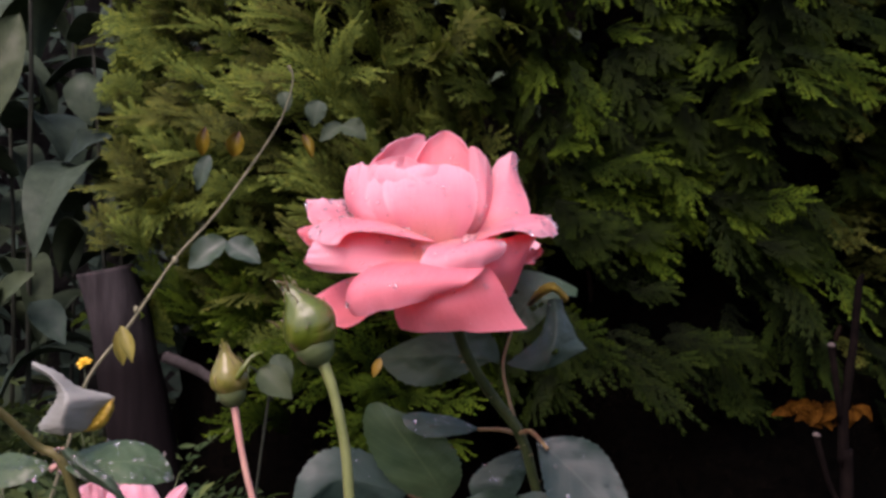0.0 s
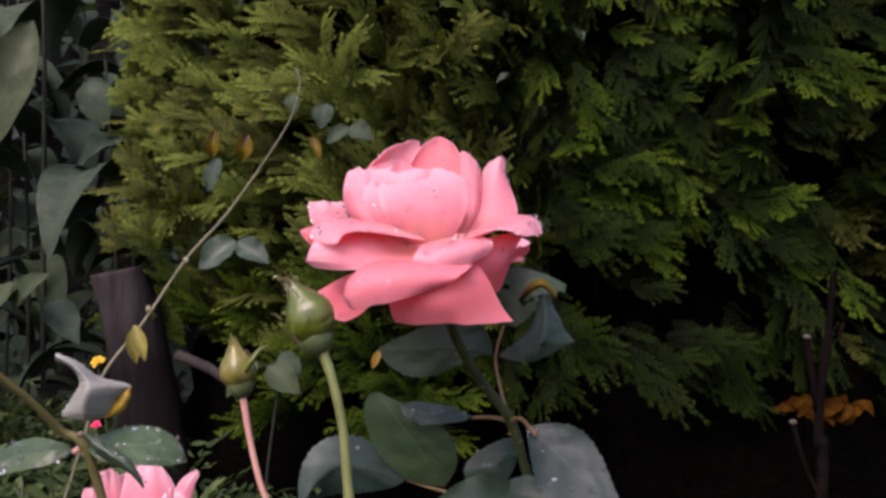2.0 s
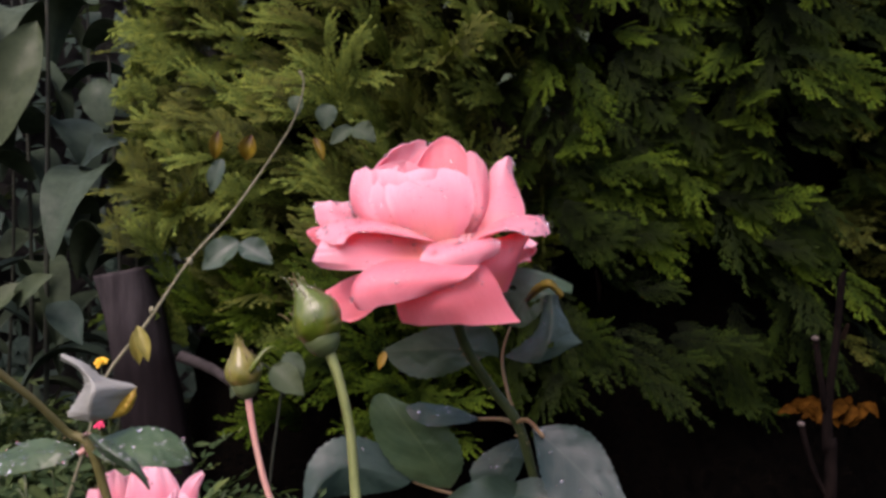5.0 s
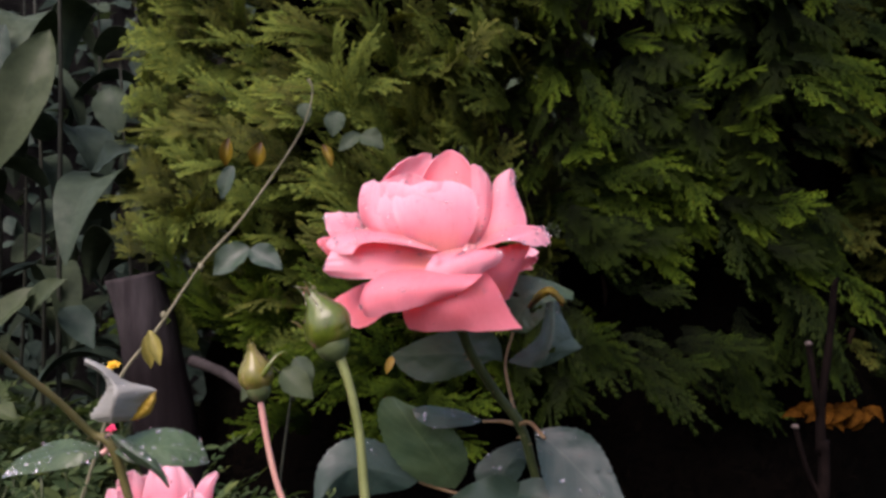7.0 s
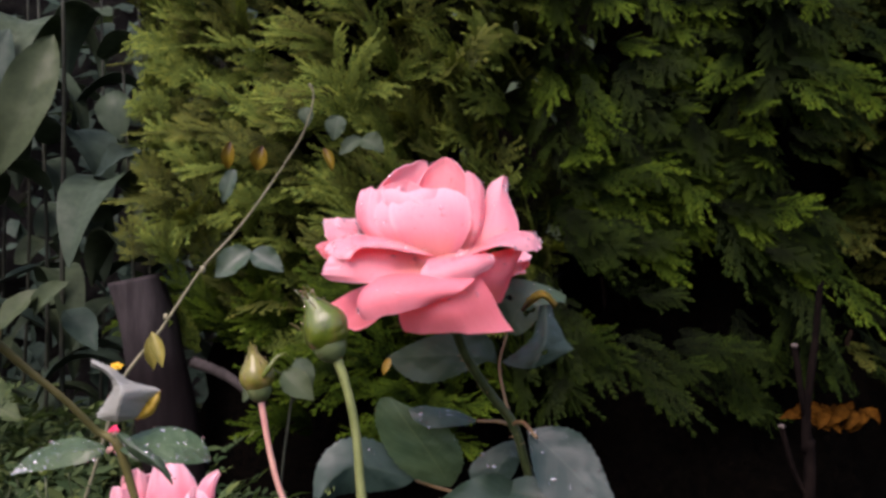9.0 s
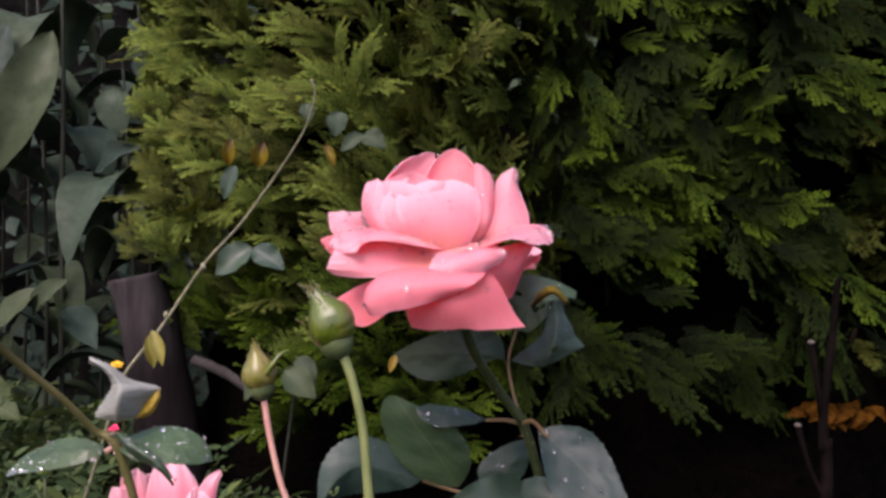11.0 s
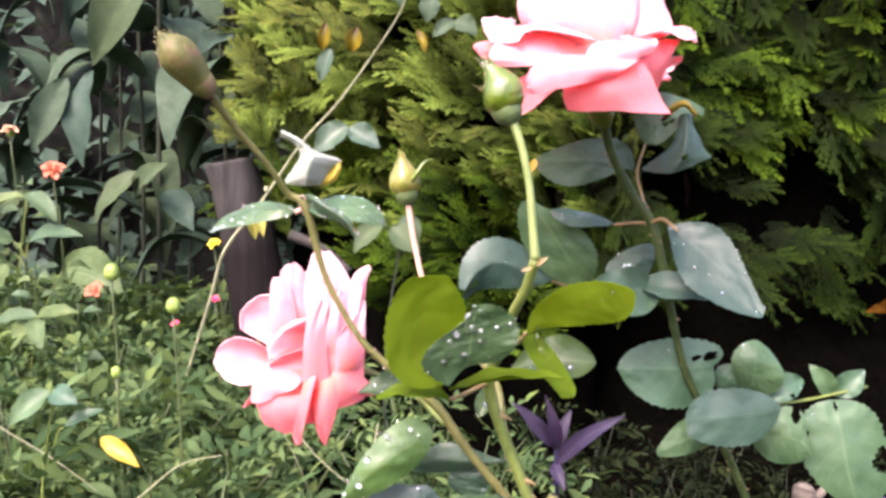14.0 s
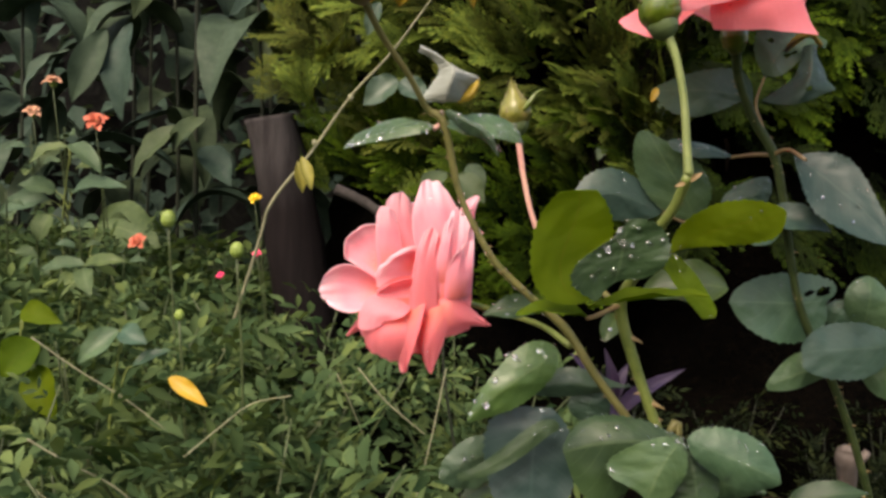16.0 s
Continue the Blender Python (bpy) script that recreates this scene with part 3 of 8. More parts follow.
def ball(centre, rx, ry, rz, nu=10, nv=6):
    centre = Vector(centre)
    verts = [centre + Vector((rx * math.sin(math.pi * j / nv) * math.cos(2 * math.pi * i / nu), ry * math.sin(math.pi * j / nv) * math.sin(2 * math.pi * i / nu), -rz * math.cos(math.pi * j / nv))) for j in range(nv + 1) for i in range(nu)]
    faces = [(j * nu + i, j * nu + (i + 1) % nu, (j + 1) * nu + (i + 1) % nu, (j + 1) * nu + i) for j in range(nv) for i in range(nu)]
    return verts, faces


def gather(pieces):
    """Joins (verts, faces) pairs into one."""
    verts, faces = [], []
    for v, f in pieces:
        n = len(verts)
        verts += list(v)
        faces += [tuple(k + n for k in face) for face in f]
    return verts, faces


def thorn(parent, at, out, size=0.004, mat=None):
    at, out = Vector(at), Vector(out).normalized()
    v, f = tube([at - out * 0.0005, at + out * size * 0.5 + Vector((0, 0, -size * 0.05)), at + out * size + Vector((0, 0, -size * 0.25))], [size * 0.34, size * 0.14, size * 0.01], 6, 3)
    return part("thorn", v, f, mat or RED_PETIOLE, parent)


def thorns(parent, points, spots, mat=None):
    """Thorns on a stem that runs through points: (fraction along it, outward way, length, stem radius)."""
    line = curve_points(points, 10)
    for s, out, size, r in spots:
        at = line[min(len(line) - 1, int(s * (len(line) - 1)))]
        thorn(parent, at + Vector(out).normalized() * r * 0.8, out, size, mat)


def prickles(parent, points, low, high, count, radius, seed, mat=None):
    """Fine bristles and small thorns on a stretch of a stem, joined."""
    rnd = random.Random(seed)
    line = curve_points(points, 14)
    pieces = []
    for _ in range(count):
        at = line[int(rnd.uniform(low, high) * (len(line) - 1))]
        turn = rnd.uniform(0, 6.28)
        out = Vector((math.cos(turn), math.sin(turn) * 0.7, rnd.uniform(-0.35, 0.25))).normalized()
        size = rnd.uniform(0.0008, 0.0022)
        foot = at + Vector((out.x, out.y, 0)) * radius * 0.8 + Vector((0, 0, rnd.uniform(-0.002, 0.002)))
        pieces.append(tube([foot, foot + out * size * 0.5, foot + out * size + Vector((0, 0, -0.2 * size))], [size * 0.3, size * 0.14, size * 0.02], 5, 2))
    v, f = gather(pieces)
    return part("prickles", v, f, mat or RED_PETIOLE, parent, "fine reddish prickles", kind="stuff")


def stem_water(parent, points, low, high, count, radius, seed):
    """Beads of rain along a stretch of a stem."""
    rnd = random.Random(seed)
    line = curve_points(points, 14)
    pieces = []
    for _ in range(count):
        at = line[int(rnd.uniform(low, high) * (len(line) - 1))]
        turn = rnd.uniform(math.pi, 2 * math.pi)
        r = rnd.uniform(0.0004, 0.0011)
        place = at + Vector((math.cos(turn), math.sin(turn), 0)) * (radius + r * 0.3) + Vector((0, 0, rnd.uniform(-0.002, 0.002)))
        pieces.append(ball(place, r, r, r * 1.15, 8, 6))
    v, f = gather(pieces)
    return part("rain_water", v, f, WATER, parent, "clear beads of rain water", kind="stuff")


def droplets(parent, sheets, count, seed, small=0.0004, large=0.0013, top=0.2):
    """Beads of water on the upper faces of the sheets (mesh parts)."""
    rnd = random.Random(seed)
    base = origin_of(parent)
    spots = []
    for ob in sheets:
        at = origin_of(ob)
        spots += [(at + p.center, p.normal.copy()) for p in ob.data.polygons if p.normal.z > top]
    pieces = []
    for _ in range(count if spots else 0):
        place, normal = rnd.choice(spots)
        r = small + (large - small) * rnd.random() ** 2.4
        place = place + Vector((rnd.uniform(-1, 1), rnd.uniform(-1, 1), 0)) * 0.001
        place = place - normal * normal.dot(Vector((0, 0, 0)))
        v, f = ball((0, 0, 0), r, r * rnd.uniform(0.8, 1.2), r * 0.62, 8 if r < 0.001 else 14, 5 if r < 0.001 else 8)
        q = normal.to_track_quat("Z", "Y")
        pieces.append(([place + normal * r * 0.35 + q @ Vector(p) for p in v], f))
    if pieces:
        v, f = gather(pieces)
        return part("rain_water", v, f, WATER, parent, "clear beads of rain water", kind="stuff")


# ---- the ground ----
def build_ground():
    lines = [-40, -20, -10, -6, -4] + [-3 + 0.1 * k for k in range(61)] + [4, 6, 10, 20, 40]
    verts = []
    for y in lines:
        for x in lines:
            near = max(0, 1 - max(abs(x), abs(y - 1)) / 4)
            z = near * (0.05 * noise.noise((x * 2.2, y * 2.2, 0)) + 0.025 * noise.noise((x * 9, y * 9, 3)))
            verts.append((x, y, z - 0.02))
    n = len(lines) - 1
    me = arrays("ground", verts, grid_faces(n, n), SOIL)
    return tagged(new("ground", me), "damp garden soil under the plants, darkened for their shade", "ground", kind="structure")


build_ground()


# ---- thuja shrubs ----
def spray_points(seed, droop, count=6):
    """A flat branch of scale-leaved twigs, 1 long, along +y: side sprays on both hands, each with rows of twiglets."""
    rnd = random.Random(seed)
    verts, tris = [], []
    bend, ruffle = rnd.uniform(-0.18, 0.18), rnd.uniform(0, 6)

    def lift(x, y):
        return -droop * y * y - 0.35 * abs(x) ** 1.6 + 0.03 * math.sin(ruffle + 9 * x + 5 * y)

    def twig(ax, ay, angle, length, width):
        dx, dy = math.sin(angle), math.cos(angle)
        n = len(verts)
        bx, by, mx, my = ax + dx * length, ay + dy * length, ax + dx * length * 0.42, ay + dy * length * 0.42
        zm = lift(mx, my)
        verts.extend([(ax, ay, lift(ax, ay)), (mx - dy * width, my + dx * width, zm - width * 0.5), (bx, by, lift(bx, by)), (mx + dy * width, my - dx * width, zm - width * 0.5)])
        tris.extend([(n, n + 2, n + 1), (n, n + 3, n + 2)])

    def feather(x, y, angle, length, pairs, width):
        """A side spray: a rib that bends towards the tip, with paired twiglets, the lower ones forked."""
        turn = -0.25 * angle
        for k in range(pairs):
            f0, f1 = k / pairs, (k + 1) / pairs
            ang = angle + turn * f0
            step = length / pairs
            twig(x, y, ang, step * 1.3, width * 1.1)
            for hand in (-1, 1):
                if rnd.random() < 0.07:
                    continue
                long = length * (0.36 - 0.18 * f0) * rnd.uniform(0.75, 1.2)
                a2 = ang + hand * rnd.uniform(0.42, 0.60)
                twig(x, y, a2, long, width)
                if long > 0.10:
                    cx, cy = x + math.sin(a2) * long * 0.5, y + math.cos(a2) * long * 0.5
                    twig(cx, cy, a2 - hand * 0.45, long * rnd.uniform(0.4, 0.55), width)
            x, y = x + math.sin(ang) * step, y + math.cos(ang) * step

    for k in range(count):
        s = 0.06 + 0.86 * k / count
        for hand in (-1, 1):
            if rnd.random() < 0.10:
                continue
            reach = (0.52 * math.sin(math.pi * (0.30 + 0.58 * s)) ** 1.2) * rnd.uniform(0.7, 1.15)
            feather(bend * s * s, s + 0.03 * hand, hand * rnd.uniform(0.48, 0.68), reach, 6, 0.0125)
    for k in range(8):
        s = k / 8
        twig(bend * s * s, s, math.atan2(bend * (2 * s + 0.125), 1), 0.15, 0.014)
    feather(bend * 0.8, 0.86, bend, 0.34, 6, 0.0125)
    return np.array(verts), np.array(tris)


def mesh_of(name, verts, tris, mats, index=None, growth=None):
    me = bpy.data.meshes.new(name)
    me.vertices.add(len(verts))
    me.vertices.foreach_set("co", np.asarray(verts, dtype=np.float32).ravel())
    me.loops.add(len(tris) * 3)
    me.loops.foreach_set("vertex_index", np.asarray(tris, dtype=np.int32).ravel())
    me.polygons.add(len(tris))
    me.polygons.foreach_set("loop_start", np.arange(0, len(tris) * 3, 3, dtype=np.int32))
    for m in mats:
        me.materials.append(m)
    if index is not None:
        me.polygons.foreach_set("material_index", np.asarray(index, dtype=np.int32))
    if growth is not None:
        me.attributes.new("growth", "FLOAT", "POINT").data.foreach_set("value", np.asarray(growth, dtype=np.float32))
    me.update()
    me.validate()
    return me


SPRAYS = [spray_points(s, d) for s, d in ((1, 0.15), (2, 0.35), (3, 0.5), (4, 0.08), (5, 0.25), (6, 0.4))]


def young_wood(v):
    """How young and how lit the growth is: 0 at a branch's foot, 1 at its tips."""
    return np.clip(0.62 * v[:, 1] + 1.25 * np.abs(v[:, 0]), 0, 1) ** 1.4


SPRAY_MESHES = {}


def spray_mesh(kind, mat):
    if (kind, mat.name) not in SPRAY_MESHES:
        v, t = SPRAYS[kind]
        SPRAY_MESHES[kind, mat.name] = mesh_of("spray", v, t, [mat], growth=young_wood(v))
    return SPRAY_MESHES[kind, mat.name]


def spray_pose(rnd, centre, radius, depth_in, z, lean, grown):
    """A branch's place on the shrub's outside, and the way it grows: neighbours lie alike, in tiers."""
    a = radians(rnd.uniform(-172, -8))
    ca, sa = math.cos(a), math.sin(a)
    r = radius * (1 + 0.12 * noise.noise((ca * 2.3, sa * 2.3, z * 3.0 + centre[0])) + 0.08 * noise.noise((ca * 6, sa * 6, z * 7))) - depth_in
    out = Vector((ca, sa, 0))
    at = Vector((centre[0], centre[1], 0)) + out * r + Vector((0, 0, z))
    tangent = Vector((-sa, ca, 0))
    swing = noise.noise((ca * 3 + 7, sa * 3, z * 3.5)) * 1.3
    way = (tangent * (lean[0] + swing + rnd.uniform(-0.4, 0.4)) + Vector((0, 0, lean[1] + rnd.uniform(-0.4, 0.4))) + out * rnd.uniform(0.25, 0.8)).normalized()
    face = out * rnd.uniform(0.5, 1.1) + Vector((rnd.uniform(-0.35, 0.35), rnd.uniform(-0.3, 0.3), rnd.uniform(0.2, 0.9)))
    face = (face - way * face.dot(way)).normalized()
    side = way.cross(face)
    q = Matrix((side, way, face)).transposed().to_4x4()
    size = grown * rnd.uniform(0.6, 1.2)
    return Matrix.Translation(at - way * size * 0.55) @ q @ Matrix.Scale(size, 4)


def thuja(centre, radius, low, high, lean, mats, seed, label, low_at, count, open_at, grown, turn_at, bare=0.0):
    rnd = random.Random(seed)
    shrub = thing("thuja_shrub", (centre[0], centre[1], 0), label, "conifer shrub", "thuja shrubs")
    base = Vector((centre[0], centre[1], 0))
    v, f = tube([base, base + Vector((0.02, -0.02, 0.6)), base + Vector((-0.03, 0.01, 1.3)), base + Vector((0, 0, high))], [0.07, 0.055, 0.04, 0.015], 12, 6, 0.08, seed)
    part("trunk", v, f, BARK, shrub)
    for k in range(16):
        z = low + (high - low) * (k + 0.5) / 16
        a = radians(-170 + 160 * ((k * 0.382) % 1))
        d = Vector((math.cos(a), math.sin(a), 0.35))
        v, f = tube([base + Vector((0, 0, z - 0.15)), base + Vector((0, 0, z - 0.1)) + d * radius * 0.5, base + Vector((0, 0, z)) + d * radius * 0.6], [0.016, 0.010, 0.004], 7, 5, 0.1, k)
        part("branch", v, f, BARK, shrub)
    # the dry inside of the shrub, its shade painted in as near-black
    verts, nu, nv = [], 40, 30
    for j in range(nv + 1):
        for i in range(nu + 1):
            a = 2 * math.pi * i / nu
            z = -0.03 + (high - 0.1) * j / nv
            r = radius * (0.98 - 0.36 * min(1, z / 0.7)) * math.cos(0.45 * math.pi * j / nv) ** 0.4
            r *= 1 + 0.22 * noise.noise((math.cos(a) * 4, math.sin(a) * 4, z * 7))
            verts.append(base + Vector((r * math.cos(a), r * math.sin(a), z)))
    part("inner_growth", verts, grid_faces(nu, nv), CORE, shrub, "dry growth inside the shrub, blackened for the shade there", kind="stuff")
    made, rest, grey, kinds, at_vert = 0, [], [], [], 0
    tris = []
    for k in range(count):
        outer = k % 3 != 2
        z = rnd.uniform(low, high)
        m = spray_pose(rnd, centre, radius, rnd.uniform(-0.02, 0.07) if outer else rnd.uniform(0.09, 0.2), z, lean, grown)
        at = m @ Vector((0, 0.5, 0))
        gap = noise.noise((at.x * 4.5, at.y * 3, at.z * 4.5 + seed)) + 0.5 * noise.noise((at.x * 11, at.y * 8, at.z * 11 + seed))
        # bare thins low sprays so the near-black inside reads as shade
        if gap < open_at + bare * max(0.0, min(1.0, (0.92 - at.z) / 0.35)) or at.z < low_at(at.x) or at.y > centre[1] + 0.1:
            continue
        # low sprays switch to the third material: older green, with shade in THUJA
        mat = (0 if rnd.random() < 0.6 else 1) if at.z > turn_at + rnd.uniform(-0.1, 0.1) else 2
        kind = rnd.randrange(len(SPRAYS))
        if outer and made < 280 and at.y < centre[1] - radius * 0.4 and 0.3 < at.z < 1.4:
            ob = new("spray", spray_mesh(kind, mats[mat]))
            ob.parent = shrub
            ob.matrix_basis = Matrix.Translation(-base) @ m
            made += 1
        else:
            v, t = SPRAYS[kind]
            mm = np.array(Matrix.Translation(-base) @ m)
            rest.append(v @ mm[:3, :3].T + mm[:3, 3])
            tris.append(t + at_vert)
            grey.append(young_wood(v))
            kinds.append(np.full(len(t), mat))
            at_vert += len(v)
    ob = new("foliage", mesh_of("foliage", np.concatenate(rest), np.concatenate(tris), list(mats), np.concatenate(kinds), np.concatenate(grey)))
    ob.parent = shrub
    tagged(ob, kind="stuff")
    return shrub


thuja((-0.27, 1.99), 0.50, 0.30, 2.0, (-0.45, 0.45), (THUJA_YELLOW, THUJA_OLIVE, THUJA_GREEN), 11,
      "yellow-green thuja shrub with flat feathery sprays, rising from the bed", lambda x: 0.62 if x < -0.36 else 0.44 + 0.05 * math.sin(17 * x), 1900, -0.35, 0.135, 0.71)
thuja((0.62, 2.05), 0.60, 0.25, 2.0, (0.55, -0.30), (THUJA, THUJA_GREEN, THUJA), 12,
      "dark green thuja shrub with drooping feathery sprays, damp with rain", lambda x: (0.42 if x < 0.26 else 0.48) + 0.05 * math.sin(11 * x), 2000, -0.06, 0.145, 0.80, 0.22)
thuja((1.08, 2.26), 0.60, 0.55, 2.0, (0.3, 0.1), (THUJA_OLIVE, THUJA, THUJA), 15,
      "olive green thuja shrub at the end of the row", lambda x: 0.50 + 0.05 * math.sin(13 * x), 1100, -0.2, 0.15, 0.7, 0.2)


# ---- tall broad-leaved plants behind the bed ----
def tall_leaf(parent, base, way, length, half, droop, seed, mat=None):
    """A long strap leaf that arches out and hangs."""
    base, way = Vector(base), Vector(way).normalized()
    side = way.cross(Vector((0, 0, 1))).normalized()
    nu, nv = 6, 18
    line, p, d = [], base.copy(), way.copy()
    for j in range(nv + 1):
        line.append((p.copy(), d.copy()))
        p = p + d * length / nv
        d = (d + Vector((0, 0, -droop / nv * (0.5 + 1.5 * j / nv)))).normalized()
    rnd = random.Random(seed)
    w0 = rnd.uniform(0, 6)
    verts, uvs = [], []
    for j, (p, d) in enumerate(line):
        v = j / nv
        w = half * max(0.03, math.sin(math.pi * (0.05 + 0.95 * v) ** 0.75) ** 0.8)
        n = side.cross(d).normalized()
        for i in range(nu + 1):
            u = 2 * i / nu - 1
            verts.append(p + side * u * w + n * (abs(u) * w * 0.3 + 0.10 * w * math.sin(w0 + 12 * v) * u))
            uvs.append((i / nu, v))
    v, f, uv = thick(verts, grid_faces(nu, nv), uvs, 0.0006, nu, nv)
    return part("leaf", v, f, mat or LEAF_TALL, parent, "", uv)


def tall_plant(at, height, leaves, seed, scale=1.0):
    rnd = random.Random(seed)
    plant = thing("tall_leafy_plant", at, "tall plant with long broad grey-green hanging leaves", "plant", "tall plants behind the bed")
    at = Vector(at)
    top = at + Vector((rnd.uniform(-0.06, 0.06), rnd.uniform(-0.05, 0.05), height))
    v, f = tube([at, at.lerp(top, 0.5) + Vector((0.02, 0, 0)), top], [0.006, 0.005, 0.003], 9, 6)
    part("stalk", v, f, STALK, plant)
    for k in range(leaves):
        h = height * (0.18 + 0.8 * k / leaves)
        a = radians(137.5 * k + rnd.uniform(-25, 25) + seed * 40)
        way = (math.cos(a), math.sin(a) - 0.25, rnd.uniform(0.5, 1.1))
        tall_leaf(plant, at + Vector((0, 0, h)), way, rnd.uniform(0.30, 0.46) * scale, rnd.uniform(0.044, 0.070) * scale, rnd.uniform(2.2, 4.2), seed * 50 + k)
    return plant


for k, (x, y, h, n) in enumerate(((-1.05, 1.95, 1.45, 10), (-0.86, 2.15, 1.5, 10), (-1.28, 2.1, 1.4, 10), (-1.5, 1.9, 1.35, 9), (-0.78, 1.85, 1.25, 7), (-1.12, 2.4, 1.7, 10), (-1.75, 2.2, 1.6, 10), (-1.42, 2.5, 1.7, 9), (-0.72, 2.5, 1.6, 9), (-2.05, 2.0, 1.4, 9))):
    tall_plant((x, y, 0), h, n, k + 3)


front_plant = thing("tall_leafy_plant", (-0.92, 1.80, 0), "tall plant with wide hanging grey-green leaves at the bed's edge", "plant", "tall plants behind the bed")
v, f = tube([(-0.92, 1.80, -0.03), (-0.93, 1.80, 0.7), (-0.9317, 1.8000, 1.1673), (-0.9382, 1.8000, 1.4035)], [0.006, 0.006, 0.005, 0.004], 9, 6)
part("stalk", v, f, STALK, front_plant)
for i, (b, t, facing, half) in enumerate((
        ((-0.8837, 1.6600, 1.2715), (-0.9979, 1.6200, 0.9450), (0.25, -0.9, 0.3), 0.056), ((-1.0061, 1.7000, 1.2958), (-1.0851, 1.6800, 1.0599), (0.4, -0.9, 0.2), 0.05), ((-1.1041, 1.7000, 0.9317), (-1.1643, 1.6600, 0.7598), (0.4, -0.8, 0.4), 0.034),
        ((-1.0537, 1.7200, 0.9487), (-1.0539, 1.6800, 0.7236), (-0.3, -0.9, 0.3), 0.042), ((-1.2068, 1.7200, 0.8828), (-1.2810, 1.6600, 0.7639), (-0.5, -0.7, 0.6), 0.035), ((-0.9107, 1.7200, 0.7248), (-1.0167, 1.6600, 0.5979), (-0.4, -0.8, 0.5), 0.034),
        ((-0.7720, 1.7000, 1.1602), (-0.7429, 1.6800, 1.0461), (0, -0.9, 0.3), 0.04), ((-0.8305, 1.7500, 0.9661), (-0.7075, 1.7000, 1.0305), (0, -0.7, 0.6), 0.04), ((-0.9414, 1.7000, 0.6628), (-0.8405, 1.6600, 0.7398), (0, -0.8, 0.5), 0.03), ((-0.8967, 1.7500, 0.6738), (-0.7992, 1.7000, 0.5885), (0.3, -0.8, 0.5), 0.034))):
    leaf(front_plant, b, t, facing, half, half, LEAF_TALL, name="leaf", bow=0.1, tooth=0.0, seed=300 + i, nu=8, nv=18, ovate=0.48)

# ---- added growth that closes the garden behind, its shade put into dark colours ----
def backing_growth(name, label, x0, x1, y0, y1, height, count, seed, inside):
    rnd = random.Random(seed)
    verts, nu, nv = [], 60, 24
    for j in range(nv + 1):
        for i in range(nu + 1):
            x, z = x0 + (x1 - x0) * i / nu, height * j / nv
            verts.append((x, y1 + 0.35 * noise.noise((x * 1.7, z * 1.7, seed)) + 0.12 * noise.noise((x * 7, z * 7, seed)), z - 0.03))
    shrub = thing(name, ((x0 + x1) / 2, y1, 0), label, "shrub")
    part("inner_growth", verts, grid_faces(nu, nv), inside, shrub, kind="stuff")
    vv, tt = [], []
    for k in range(count):
        c = Vector((rnd.uniform(x0, x1 - 0.2), rnd.uniform(y0, y1), rnd.uniform(0.02, height)))
        way = Vector((rnd.uniform(-1, 1), rnd.uniform(-1, 0.2), rnd.uniform(-0.9, 0.4))).normalized()
        s = way.cross(Vector((rnd.uniform(-0.5, 0.5), rnd.uniform(-1, 0), 1))).normalized()
        n = s.cross(way)
        length, w = rnd.uniform(0.07, 0.16), rnd.uniform(0.02, 0.04)
        b = len(vv)
        vv += [c, c + way * length * 0.4 + s * w + n * w * 0.3, c + way * length, c + way * length * 0.4 - s * w + n * w * 0.3, c + way * length * 0.45]
        tt += [(b, b + 4, b + 1), (b + 1, b + 4, b + 2), (b + 2, b + 4, b + 3), (b + 3, b + 4, b)]
    at = origin_of(shrub)
    ob = new("leaves", mesh_of("leaves", [tuple(v - at) for v in vv], tt, [LEAF_TALL]))
    ob.parent = shrub
    tagged(ob, kind="stuff")


backing_growth("background_shrub", "leafy shrubs added behind the tall plants, shade in their dark colour", -4.2, -0.40, 2.7, 3.3, 2.6, 2600, 5, SHADE_GROWTH)
backing_growth("background_shrub", "leafy shrubs added behind the thuja, blackened as shade", -0.6, 3.4, 2.9, 3.55, 2.6, 260, 6, CORE)


# ---- rose canes ----


